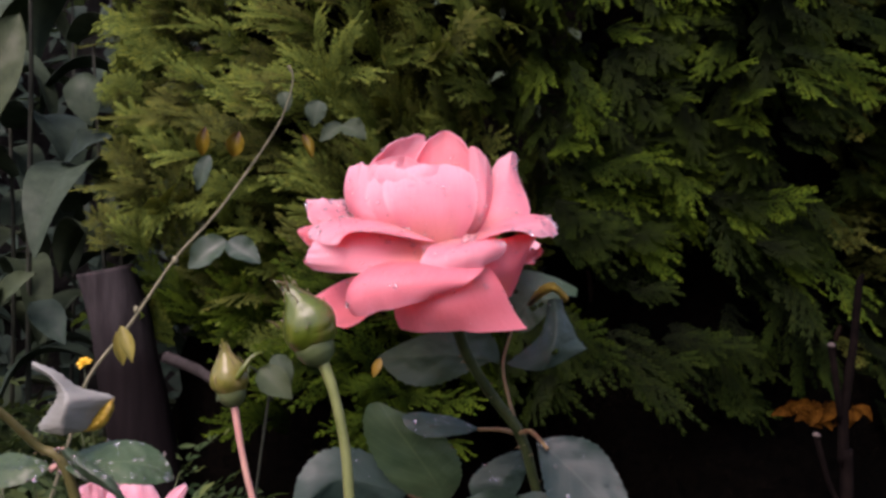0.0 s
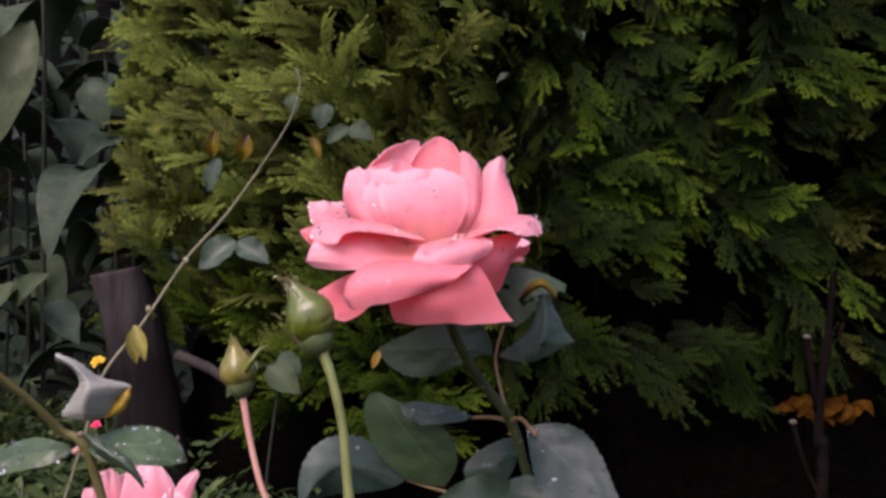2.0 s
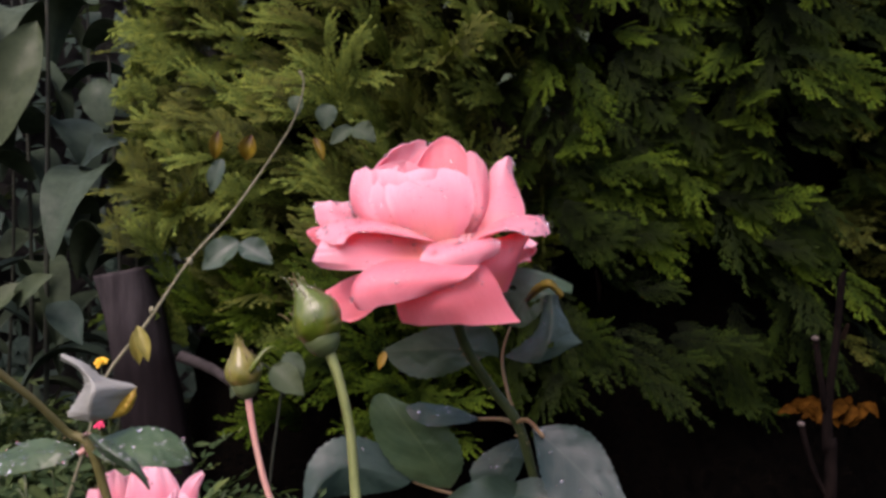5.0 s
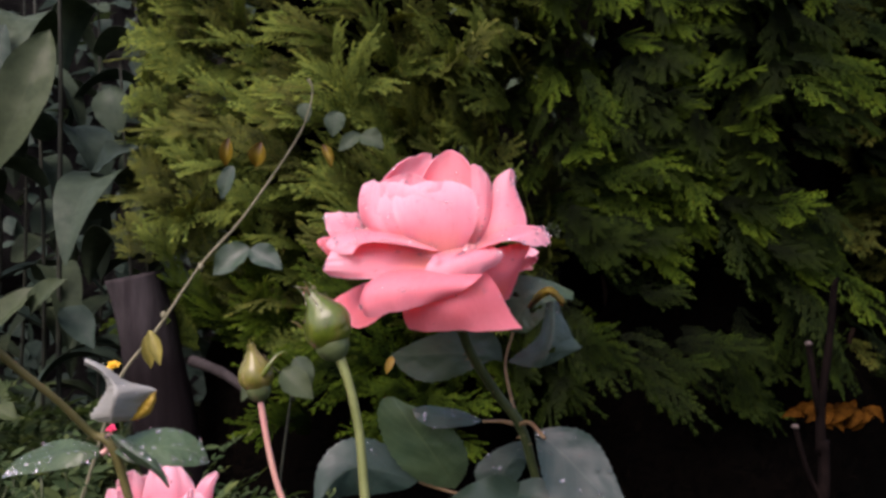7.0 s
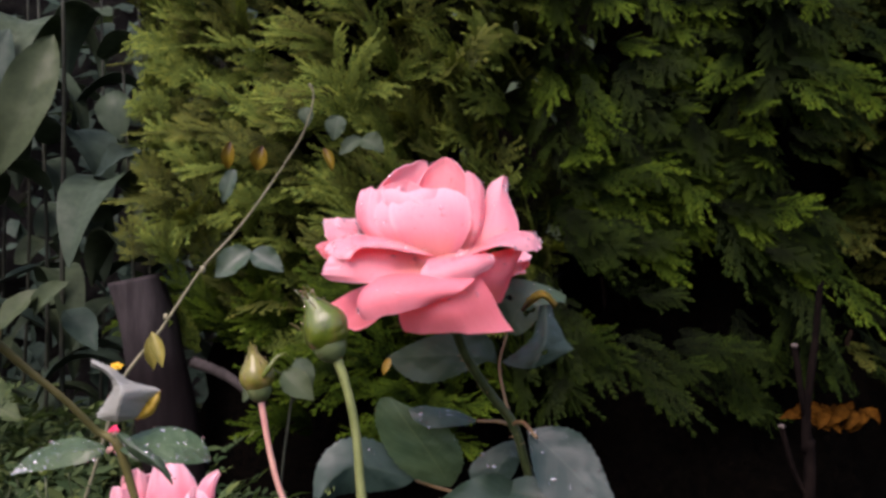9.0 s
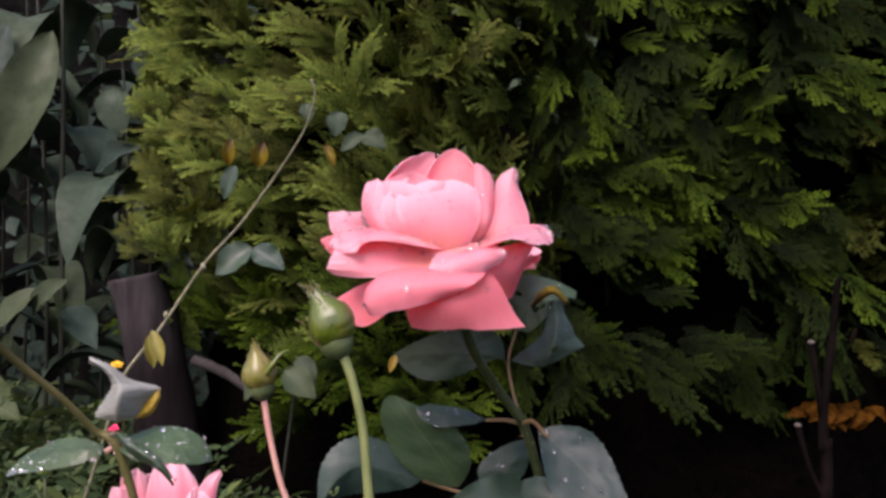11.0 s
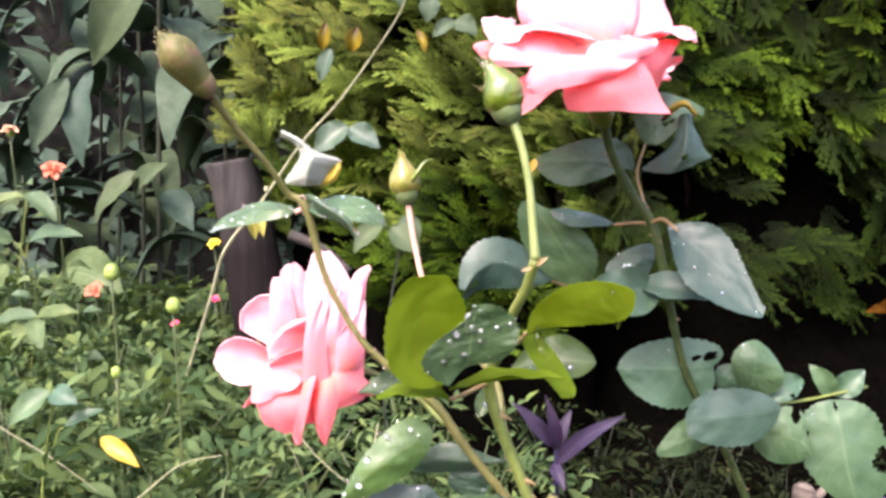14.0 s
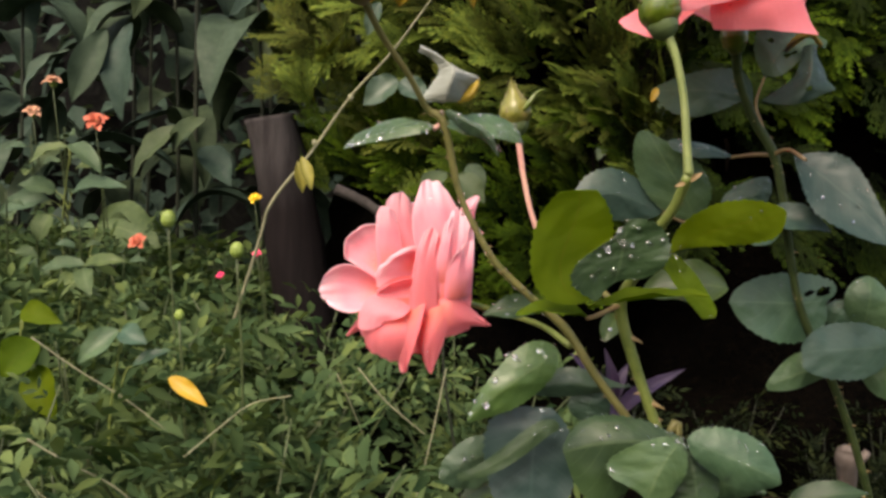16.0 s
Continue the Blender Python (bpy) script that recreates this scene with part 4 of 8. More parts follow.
def bud(parent, tip, base, radius, mat, seed, sway=0.0, blunt=False):
    """A closed bud on its hip: a round green body wrapped by five sepals whose thin tips stand together as a beak. sway: how far the body leans off the hip; blunt: fattest near the top."""
    tip, base = Vector(tip), Vector(base)
    axis = tip - base
    n = axis.normalized()
    side = n.orthogonal().normalized()
    lean = n.cross(Vector((0, 1, 0))).normalized() * radius * sway

    def centre(s):
        return base + axis * s + lean * max(0.0, math.sin(math.pi * min(1, (s - 0.2) / 0.8)))

    v, f = tube([base, base + axis * 0.05, base + axis * 0.12, base + axis * 0.20, base + axis * 0.28, base + axis * 0.34], [radius * r for r in (0.26, 0.52, 0.70, 0.78, 0.76, 0.66)], 18, 4)
    hip = part("hip", v, f, BUD_HIP if mat in (BUD, BUD_BROWN) else mat, parent, "rounded green hip under the bud")
    SHAPE = ((0.20, 0.66), (0.30, 0.76), (0.42, 0.90), (0.56, 1.0), (0.68, 0.97), (0.78, 0.80), (0.85, 0.52), (0.91, 0.24), (0.96, 0.08)) if blunt else ((0.20, 0.60), (0.26, 0.84), (0.34, 0.98), (0.46, 1.0), (0.54, 0.93), (0.62, 0.76), (0.70, 0.54), (0.78, 0.34), (0.87, 0.18), (0.96, 0.06))
    v, f = tube([centre(s) for s, _ in SHAPE], [radius * r for _, r in SHAPE], 22, 4, 0.01, seed)
    part("bud_body", v, f, mat, hip, "swollen closed green bud")
    for k in range(5):
        o = Matrix.Rotation(2 * math.pi * k / 5 + seed, 3, n) @ side
        t = n.cross(o).normalized()
        stray = 0.10 + 0.22 * ((k * 7 + seed) % 5) / 4
        reach = 0.93 + 0.10 * ((k * 3 + seed) % 5) / 4
        spots = ((0.23, 0.76), (0.42, 0.94), (0.58, 1.05), (0.72, 0.96), (0.84, 0.58), (reach, stray)) if blunt else ((0.23, 0.76), (0.37, 1.05), (0.54, 0.96), (0.70, 0.57), (0.84, 0.29), (reach, stray))
        pts = [centre(s) + o * radius * r for s, r in spots]
        line = curve_points(pts, 4)
        verts, uvs = [], []
        for j, p in enumerate(line):
            s = j / (len(line) - 1)
            w = radius * (0.52 * max(0.0, math.sin(math.pi * (0.28 + 0.72 * min(1, s * 1.15)))) ** 1.2 + 0.035)
            for u in (-1, -0.5, 0, 0.5, 1):
                verts.append(p + o * radius * 0.03 + t * u * w - o * u * u * w * 0.42)
                uvs.append((u * 0.5 + 0.5, s))
        v, f, uv = thick(verts, grid_faces(4, len(line) - 1), uvs, 0.0004, 4, len(line) - 1)
        sepal = part("sepal", v, f, mat, hip, "", uv)
        # the pale dry fringe along the sepal's edges
        rnd = random.Random(seed * 10 + k)
        hairs = []
        for j in range(4, len(line) - 2):
            for u in (-1, 1):
                if rnd.random() < 0.22:
                    foot = Vector(verts[j * 5 + (0 if u < 0 else 4)]) + o * radius * 0.04
                    hairs.append(tube([foot, foot + t * u * radius * 0.05 + o * radius * rnd.uniform(0.01, 0.05) + n * radius * rnd.uniform(0.02, 0.2)], [radius * 0.026, radius * 0.010], 5, 2))
        if hairs:
            v, f = gather(hairs)
            part("dry_fringe", v, f, BUD_FRINGE, hip, "pale dry fringe of a sepal")
    return hip


def cane(at, label):
    return thing("rose_cane", at, label, "rose", "rose canes")


# the cane with the full pink bloom
rose = cane((0.145, 0.47, 0), "rose cane bearing a full salmon-pink bloom wet with rain")
ROSE_STEM = [(0.0068, 0.3720, 0.7762), (0.0134, 0.3850, 0.7555), (0.0269, 0.3960, 0.7333), (0.0407, 0.4000, 0.7144), (0.0495, 0.4020, 0.6865), (0.0667, 0.4100, 0.6269), (0.0940, 0.4200, 0.5791), (0.1161, 0.4300, 0.5357), (0.1366, 0.4400, 0.4879), (0.1623, 0.4500, 0.4221), (0.165, 0.48, -0.02)]
v, f = tube(ROSE_STEM, [0.0030, 0.0025, 0.0026, 0.0027, 0.0024, 0.0024, 0.0025, 0.0025, 0.0026, 0.0030, 0.004], 10, 6, 0.03, 1)
part("stem", v, f, STEM_DARK, rose, "dark green thorny stem")
prickles(rose, ROSE_STEM, 0.10, 0.85, 80, 0.0024, 34)
thorns(rose, ROSE_STEM, [(s, (o, -0.25, 0.1), 0.0032, 0.0025) for s, o in ((0.12, -1), (0.25, 1), (0.33, -1), (0.45, 1), (0.56, -1), (0.61, 1), (0.64, -1), (0.67, 1), (0.70, -1), (0.74, 1), (0.78, -1))])


def stalk(parent, points, r0=0.0010, r1=0.0007, mat=None):
    v, f = tube(points, [r0, r1], 7, 5)
    return part("leaf_stalk", v, f, mat or RED_PETIOLE, parent)


stalk(rose, [(0.0397, 0.4000, 0.7156), (0.0353, 0.4120, 0.7317), (0.0337, 0.4250, 0.7454), (0.0384, 0.4300, 0.7622)])
stalk(rose, [(0.0397, 0.4000, 0.7144), (0.0322, 0.4100, 0.7141), (0.0211, 0.4200, 0.7118)], 0.0013, 0.0009)
stalk(rose, [(0.0397, 0.4000, 0.7144), (0.0453, 0.3900, 0.7178), (0.0520, 0.3780, 0.7124)], 0.0013, 0.0009)
stalk(rose, [(0.0513, 0.4030, 0.6775), (0.0265, 0.4200, 0.6681), (0.0039, 0.4300, 0.6687), (-0.0152, 0.4300, 0.6743)], 0.0012, 0.0009)
stalk(rose, [(0.0921, 0.4200, 0.5808), (0.1052, 0.4200, 0.5996), (0.1281, 0.4300, 0.6033), (0.1517, 0.4400, 0.6057), (0.1887, 0.4500, 0.6135)], 0.0012, 0.0008, STEM)
hero_leaves = []
hero_leaves.append(loft_leaf(rose, ((0.0318, 0.4260, 0.7454), (0.0197, 0.4220, 0.7642), (-0.0076, 0.4160, 0.7608), (-0.0306, 0.4120, 0.7495)), ((0.0318, 0.4260, 0.7450), (0.0120, 0.4180, 0.7503), (-0.0094, 0.4140, 0.7504), (-0.0310, 0.4120, 0.7491)), ((0.0314, 0.4260, 0.7444), (0.0179, 0.4200, 0.7427), (-0.0053, 0.4140, 0.7345), (-0.0302, 0.4120, 0.7480)), LEAF, "blue-green leaflet with a yellowed tip", (), seed=1, puff=0.06))
hero_leaves.append(loft_leaf(rose, ((0.0563, 0.4200, 0.7794), (0.0546, 0.4180, 0.7694), (0.0508, 0.4170, 0.7607), (0.0347, 0.4180, 0.7463)), ((0.0592, 0.4160, 0.7803), (0.0595, 0.4110, 0.7691), (0.0577, 0.4070, 0.7577), (0.0522, 0.4080, 0.7444)), ((0.0631, 0.4190, 0.7796), (0.0667, 0.4180, 0.7689), (0.0712, 0.4170, 0.7607), (0.0756, 0.4160, 0.7553)), LEAF_BLUE, "folded leaflet with a bitten hole", ((0.56, 0.78, 0.040),), seed=2, puff=0.03))
hero_leaves.append(loft_leaf(rose, ((0.0383, 0.4280, 0.7617), (0.0301, 0.4280, 0.7772), (0.0360, 0.4300, 0.7936), (0.0730, 0.4320, 0.7849)), ((0.0395, 0.4260, 0.7619), (0.0437, 0.4260, 0.7752), (0.0546, 0.4280, 0.7839), (0.0727, 0.4320, 0.7826)), ((0.0408, 0.4260, 0.7619), (0.0512, 0.4240, 0.7662), (0.0618, 0.4260, 0.7775), (0.0724, 0.4320, 0.7799)), LEAF_PALE, "leaflet eaten into by insects", ((0.70, 0.40, 0.045), (0.76, 0.50, 0.035), (0.24, 0.48, 0.03)), seed=3, puff=0.06))
bent_leaf(rose, ((0.0457, 0.4220, 0.7765), (0.0507, 0.4200, 0.7849), (0.0584, 0.4180, 0.7883), (0.0662, 0.4180, 0.7813)), ((0.0463, 0.4200, 0.7760), (0.0510, 0.4150, 0.7829), (0.0578, 0.4120, 0.7860), (0.0652, 0.4140, 0.7796)), ((0.0474, 0.4220, 0.7756), (0.0525, 0.4170, 0.7808), (0.0580, 0.4140, 0.7837), (0.0641, 0.4160, 0.7781)), LEAF_BURNT, "yellowed curling leaf edge with brown scorch", 23)
hero_leaves.append(loft_leaf(rose, ((0.0201, 0.4180, 0.7132), (0.0064, 0.4180, 0.7183), (-0.0072, 0.4160, 0.7209), (-0.0181, 0.4120, 0.7195)), ((0.0201, 0.4160, 0.7130), (0.0066, 0.4120, 0.7151), (-0.0059, 0.4100, 0.7162), (-0.0181, 0.4120, 0.7191)), ((0.0201, 0.4160, 0.7122), (0.0067, 0.4080, 0.7106), (-0.0086, 0.4060, 0.7113), (-0.0177, 0.4120, 0.7185)), LEAF, "", (), seed=4, puff=0.06))
hero_leaves.append(loft_leaf(rose, ((0.0046, 0.4300, 0.6709), (-0.0232, 0.4240, 0.6825), (-0.0371, 0.4180, 0.7063), (-0.0351, 0.4160, 0.7244)), ((0.0053, 0.4300, 0.6707), (-0.0053, 0.4240, 0.6898), (-0.0171, 0.4200, 0.7063), (-0.0300, 0.4180, 0.7253)), ((0.0061, 0.4300, 0.6711), (0.0129, 0.4280, 0.6852), (0.0064, 0.4240, 0.7039), (-0.0244, 0.4200, 0.7219)), LEAF_PALE, "", (), seed=5, puff=0.06))
hero_leaves.append(loft_leaf(rose, ((-0.0154, 0.4280, 0.6762), (-0.0393, 0.4240, 0.6991), (-0.0643, 0.4180, 0.6963), (-0.0719, 0.4100, 0.6684)), ((-0.0154, 0.4280, 0.6758), (-0.0367, 0.4200, 0.6832), (-0.0537, 0.4140, 0.6849), (-0.0686, 0.4080, 0.6681)), ((-0.0158, 0.4280, 0.6750), (-0.0330, 0.4240, 0.6693), (-0.0534, 0.4200, 0.6680), (-0.0704, 0.4100, 0.6595)), LEAF, "blue-green leaflet with a torn edge", ((0.75, 0.86, 0.05), (0.62, 0.93, 0.04)), seed=6, puff=0.06))
hero_leaves.append(loft_leaf(rose, ((0.0442, 0.4200, 0.7011), (0.0300, 0.4170, 0.6976), (0.0169, 0.4140, 0.6863), (0.0294, 0.4120, 0.6739)), ((0.0446, 0.4200, 0.7005), (0.0387, 0.4150, 0.6937), (0.0329, 0.4120, 0.6856), (0.0297, 0.4120, 0.6738)), ((0.0450, 0.4200, 0.7000), (0.0461, 0.4180, 0.6912), (0.0414, 0.4150, 0.6817), (0.0301, 0.4120, 0.6736)), LEAF, "", (), seed=7, puff=0.06))
hero_leaves.append(loft_leaf(rose, ((0.0476, 0.3850, 0.7138), (0.0496, 0.3720, 0.6971), (0.0599, 0.3600, 0.6804), (0.0913, 0.3500, 0.6700)), ((0.0476, 0.3850, 0.7145), (0.0625, 0.3780, 0.7035), (0.0785, 0.3660, 0.6886), (0.0938, 0.3520, 0.6704)), ((0.0490, 0.3860, 0.7148), (0.0745, 0.3800, 0.7146), (0.0860, 0.3700, 0.6978), (0.0952, 0.3540, 0.6741)), mat=LEAF_BLUE, label="large blue-green leaflet with water along the midrib", seed=8, puff=0.06))
hero_leaves.append(leaf(rose, (0.0451, 0.4000, 0.6766), (-0.0045, 0.3850, 0.6696), (0, -0.85, 0.5), 0.0185, 0.013, seed=9))
hero_leaves.append(leaf(rose, (0.0361, 0.4000, 0.6779), (0.0720, 0.3850, 0.6732), (0, -0.8, 0.6), 0.0095, 0.0095, seed=10))
hero_leaves.append(loft_leaf(rose, ((0.0874, 0.4200, 0.6290), (0.0817, 0.4220, 0.6427), (0.0485, 0.4200, 0.6412), (0.0275, 0.4140, 0.6240)), ((0.0866, 0.4200, 0.6287), (0.0672, 0.4160, 0.6259), (0.0459, 0.4140, 0.6251), (0.0270, 0.4140, 0.6236)), ((0.0857, 0.4200, 0.6261), (0.0777, 0.4160, 0.6039), (0.0509, 0.4120, 0.6027), (0.0282, 0.4140, 0.6221)), LEAF_PALE, "pale leaflet with ragged insect bites", ((0.22, 0.16, 0.07), (0.30, 0.27, 0.04)), seed=11, puff=0.06))
hero_leaves.append(loft_leaf(rose, ((0.1075, 0.4280, 0.6109), (0.0971, 0.4280, 0.6077), (0.0887, 0.4280, 0.6147), (0.0906, 0.4280, 0.6259)), ((0.1074, 0.4280, 0.6117), (0.1004, 0.4240, 0.6164), (0.0953, 0.4240, 0.6211), (0.0919, 0.4280, 0.6263)), ((0.1073, 0.4280, 0.6131), (0.1068, 0.4260, 0.6219), (0.1011, 0.4260, 0.6276), (0.0932, 0.4280, 0.6269)), LEAF_PALE, "", (), seed=12, puff=0.06))
hero_leaves.append(loft_leaf(rose, ((0.1090, 0.4240, 0.6123), (0.0984, 0.4220, 0.6223), (0.0975, 0.4220, 0.6360), (0.1100, 0.4260, 0.6441)), ((0.1096, 0.4240, 0.6121), (0.1098, 0.4180, 0.6240), (0.1098, 0.4180, 0.6349), (0.1108, 0.4260, 0.6441)), ((0.1101, 0.4240, 0.6118), (0.1275, 0.4220, 0.6160), (0.1254, 0.4240, 0.6318), (0.1115, 0.4260, 0.6442)), LEAF_PALE, "", (), seed=13, puff=0.06))
hero_leaves.append(leaf(rose, (0.1174, 0.4300, 0.6089), (0.1462, 0.4400, 0.6179), (0, -0.9, 0.4), 0.009, 0.009, LEAF_PALE, seed=14, holes=((0.9, 0.5, 0.05),)))
hero_leaves.append(loft_leaf(rose, ((0.1209, 0.4000, 0.6108), (0.1025, 0.4000, 0.6193), (0.0796, 0.3980, 0.6171), (0.0659, 0.3940, 0.6035)), ((0.1210, 0.4000, 0.6095), (0.1024, 0.3960, 0.6055), (0.0822, 0.3940, 0.6033), (0.0664, 0.3940, 0.5996)), ((0.1207, 0.4000, 0.6076), (0.1036, 0.3960, 0.5876), (0.0778, 0.3920, 0.5871), (0.0677, 0.3940, 0.5936)), LEAF, "", (), seed=15, puff=0.06))
hero_leaves.append(loft_leaf(rose, ((0.0941, 0.4200, 0.5859), (0.0799, 0.4180, 0.5957), (0.0666, 0.4160, 0.5921), (0.0535, 0.4120, 0.5753)), ((0.0942, 0.4200, 0.5839), (0.0785, 0.4140, 0.5848), (0.0666, 0.4120, 0.5804), (0.0534, 0.4120, 0.5736)), ((0.0943, 0.4200, 0.5828), (0.0807, 0.4160, 0.5765), (0.0684, 0.4120, 0.5723), (0.0546, 0.4120, 0.5710)), LEAF_PALE, "", (), seed=16, puff=0.06))
hero_leaves.append(loft_leaf(rose, ((0.1120, 0.4240, 0.5834), (0.1198, 0.4220, 0.6001), (0.1350, 0.4220, 0.6049), (0.1416, 0.4200, 0.5942)), ((0.1121, 0.4240, 0.5825), (0.1222, 0.4180, 0.5866), (0.1345, 0.4160, 0.5868), (0.1452, 0.4160, 0.5793)), ((0.1127, 0.4240, 0.5817), (0.1212, 0.4200, 0.5715), (0.1337, 0.4180, 0.5695), (0.1449, 0.4160, 0.5763)), LEAF_PALE, "leaflet with its outer edge eaten away", ((0.12, 0.72, 0.08), (0.70, 0.92, 0.05)), seed=17, puff=0.06))
hero_leaves.append(loft_leaf(rose, ((0.1633, 0.4400, 0.6059), (0.1449, 0.4380, 0.5917), (0.1479, 0.4340, 0.5657), (0.1749, 0.4300, 0.5419)), ((0.1650, 0.4400, 0.6060), (0.1688, 0.4320, 0.5862), (0.1723, 0.4280, 0.5661), (0.1809, 0.4280, 0.5414)), ((0.1667, 0.4400, 0.6061), (0.1885, 0.4380, 0.6002), (0.1989, 0.4340, 0.5768), (0.1948, 0.4300, 0.5453)), LEAF_PALE, "large pale leaflet with torn edges", holes=((0.0, 0.45, 0.07), (0.95, 0.7, 0.08), (0.5, 0.05, 0.05)), seed=18, puff=0.08))
hero_leaves.append(leaf(rose, (0.1668, 0.4500, 0.6063), (0.1521, 0.4500, 0.6258), (0, -0.9, 0.4), 0.007, 0.007, LEAF_PALE, seed=19))
hero_leaves.append(leaf(rose, (0.1684, 0.4500, 0.6072), (0.1862, 0.4500, 0.6242), (0, -0.9, 0.4), 0.008, 0.008, LEAF_PALE, seed=20))
leaf(rose, (-0.0284, 0.4020, 0.7500), (-0.0319, 0.4000, 0.7408), (0, -0.9, 0.4), 0.0022, 0.0022, LEAF_YELLOW, name="withered_tip", label="yellow withered leaf tip", nu=4, nv=8)
leaf(rose, (0.0502, 0.4400, 0.7812), (0.0672, 0.4300, 0.7793), (0, -0.6, 0.8), 0.0028, 0.0028, LEAF_YELLOW, name="withered_tip", label="yellow-brown withered leaf edge", nu=4, nv=8, bow=0.2)
droplets(rose, hero_leaves, 300, 3, 0.0003, 0.0011)

# the full bloom
v, f = tube([(0.0087, 0.3730, 0.7679), (0.0069, 0.3720, 0.7726), (0.0054, 0.3710, 0.7777), (0.0033, 0.3700, 0.7836)], [0.0032, 0.0065, 0.0075, 0.005], 14, 4)
bloom = part("bloom", v, f, BUD, rose, "full salmon-pink double rose bloom beaded with rain")
HEART = (-0.0102, 0.3620, 0.8286)
INNER = 0.0275
for az, span, low, high, r, tall, out, s in (
        (-90, 100, -80, -28, 1.10, 1.0, 0.0, 1), (90, 80, -50, 28, 0.85, 1.0, 0.0, 4), (-135, 55, -40, 30, 0.86, 1.0, 0.0, 7), (165, 60, -40, 38, 0.84, 1.05, 0.0, 8),
        (-45, 55, -40, 32, 0.80, 1.05, 0.0, 9), (-150, 60, -40, 36, 0.66, 1.1, 0.0, 11), (20, 80, -40, 42, 0.50, 1.15, 0.0, 12)):
    cup_petal(bloom, HEART, INNER * r, az, span, low, high, tall, out, (-0.05, 0.02), fray=1.0 if s < 4 else 0.4, seed=s)
B0 = (0.0057, 0.3700, 0.7798)
outer = []
# back petals
outer.append(loft_petal(bloom, ((-0.0330, 0.3610, 0.8200), (-0.0347, 0.3610, 0.8278), (-0.0342, 0.3630, 0.8358), (-0.0309, 0.3650, 0.8423)), ((-0.0226, 0.3670, 0.8203), (-0.0249, 0.3730, 0.8317), (-0.0246, 0.3770, 0.8433), (-0.0207, 0.3770, 0.8553)), ((-0.0054, 0.3710, 0.8206), (-0.0059, 0.3790, 0.8338), (-0.0067, 0.3850, 0.8490), (-0.0078, 0.3850, 0.8594)), PETAL, 201, 0.0005, curl=0.0006))
outer.append(loft_petal(bloom, ((-0.0308, 0.3550, 0.8199), (-0.0316, 0.3550, 0.8276), (-0.0322, 0.3570, 0.8338), (-0.0311, 0.3590, 0.8396)), ((-0.0187, 0.3590, 0.8201), (-0.0194, 0.3620, 0.8296), (-0.0204, 0.3650, 0.8384), (-0.0204, 0.3660, 0.8465)), ((-0.0064, 0.3610, 0.8203), (-0.0067, 0.3640, 0.8282), (-0.0082, 0.3670, 0.8363), (-0.0106, 0.3680, 0.8439)), PETAL, 202, 0.0005, curl=0.0006))
outer.append(loft_petal(bloom, ((-0.0127, 0.3610, 0.8202), (-0.0132, 0.3670, 0.8283), (-0.0131, 0.3710, 0.8365), (-0.0121, 0.3720, 0.8443)), ((0.0012, 0.3650, 0.8205), (0.0011, 0.3750, 0.8337), (0.0007, 0.3820, 0.8480), (0.0002, 0.3830, 0.8604)), ((0.0154, 0.3590, 0.8204), (0.0156, 0.3650, 0.8300), (0.0152, 0.3700, 0.8414), (0.0132, 0.3710, 0.8495)), PETAL_DEEP, 203, 0.0005, curl=0.0006))
outer.append(loft_petal(bloom, ((0.0077, 0.3600, 0.8111), (0.0122, 0.3650, 0.8221), (0.0136, 0.3690, 0.8382), (0.0122, 0.3710, 0.8533)), ((0.0117, 0.3570, 0.8095), (0.0177, 0.3610, 0.8205), (0.0192, 0.3670, 0.8349), (0.0179, 0.3690, 0.8500)), ((0.0140, 0.3590, 0.8096), (0.0217, 0.3650, 0.8207), (0.0235, 0.3710, 0.8336), (0.0228, 0.3730, 0.8446)), PETAL, 204, 0.0005, curl=0.0006))
# heart
outer.append(loft_petal(bloom, ((-0.0316, 0.3550, 0.8276), (-0.0317, 0.3530, 0.8321), (-0.0315, 0.3530, 0.8351), (-0.0313, 0.3550, 0.8394)), ((-0.0281, 0.3510, 0.8274), (-0.0285, 0.3500, 0.8319), (-0.0280, 0.3490, 0.8357), (-0.0276, 0.3520, 0.8412)), ((-0.0245, 0.3530, 0.8275), (-0.0243, 0.3510, 0.8320), (-0.0244, 0.3510, 0.8358), (-0.0239, 0.3550, 0.8406)), PETAL, 205, 0.0005, curl=0.0006))
outer.append(loft_petal(bloom, ((-0.0252, 0.3530, 0.8275), (-0.0251, 0.3510, 0.8320), (-0.0250, 0.3510, 0.8351), (-0.0247, 0.3510, 0.8387)), ((-0.0209, 0.3510, 0.8275), (-0.0207, 0.3480, 0.8319), (-0.0205, 0.3470, 0.8356), (-0.0205, 0.3500, 0.8411)), ((-0.0153, 0.3530, 0.8276), (-0.0151, 0.3510, 0.8321), (-0.0154, 0.3500, 0.8354), (-0.0162, 0.3530, 0.8411)), PETAL, 206, 0.0008, curl=0.0006))
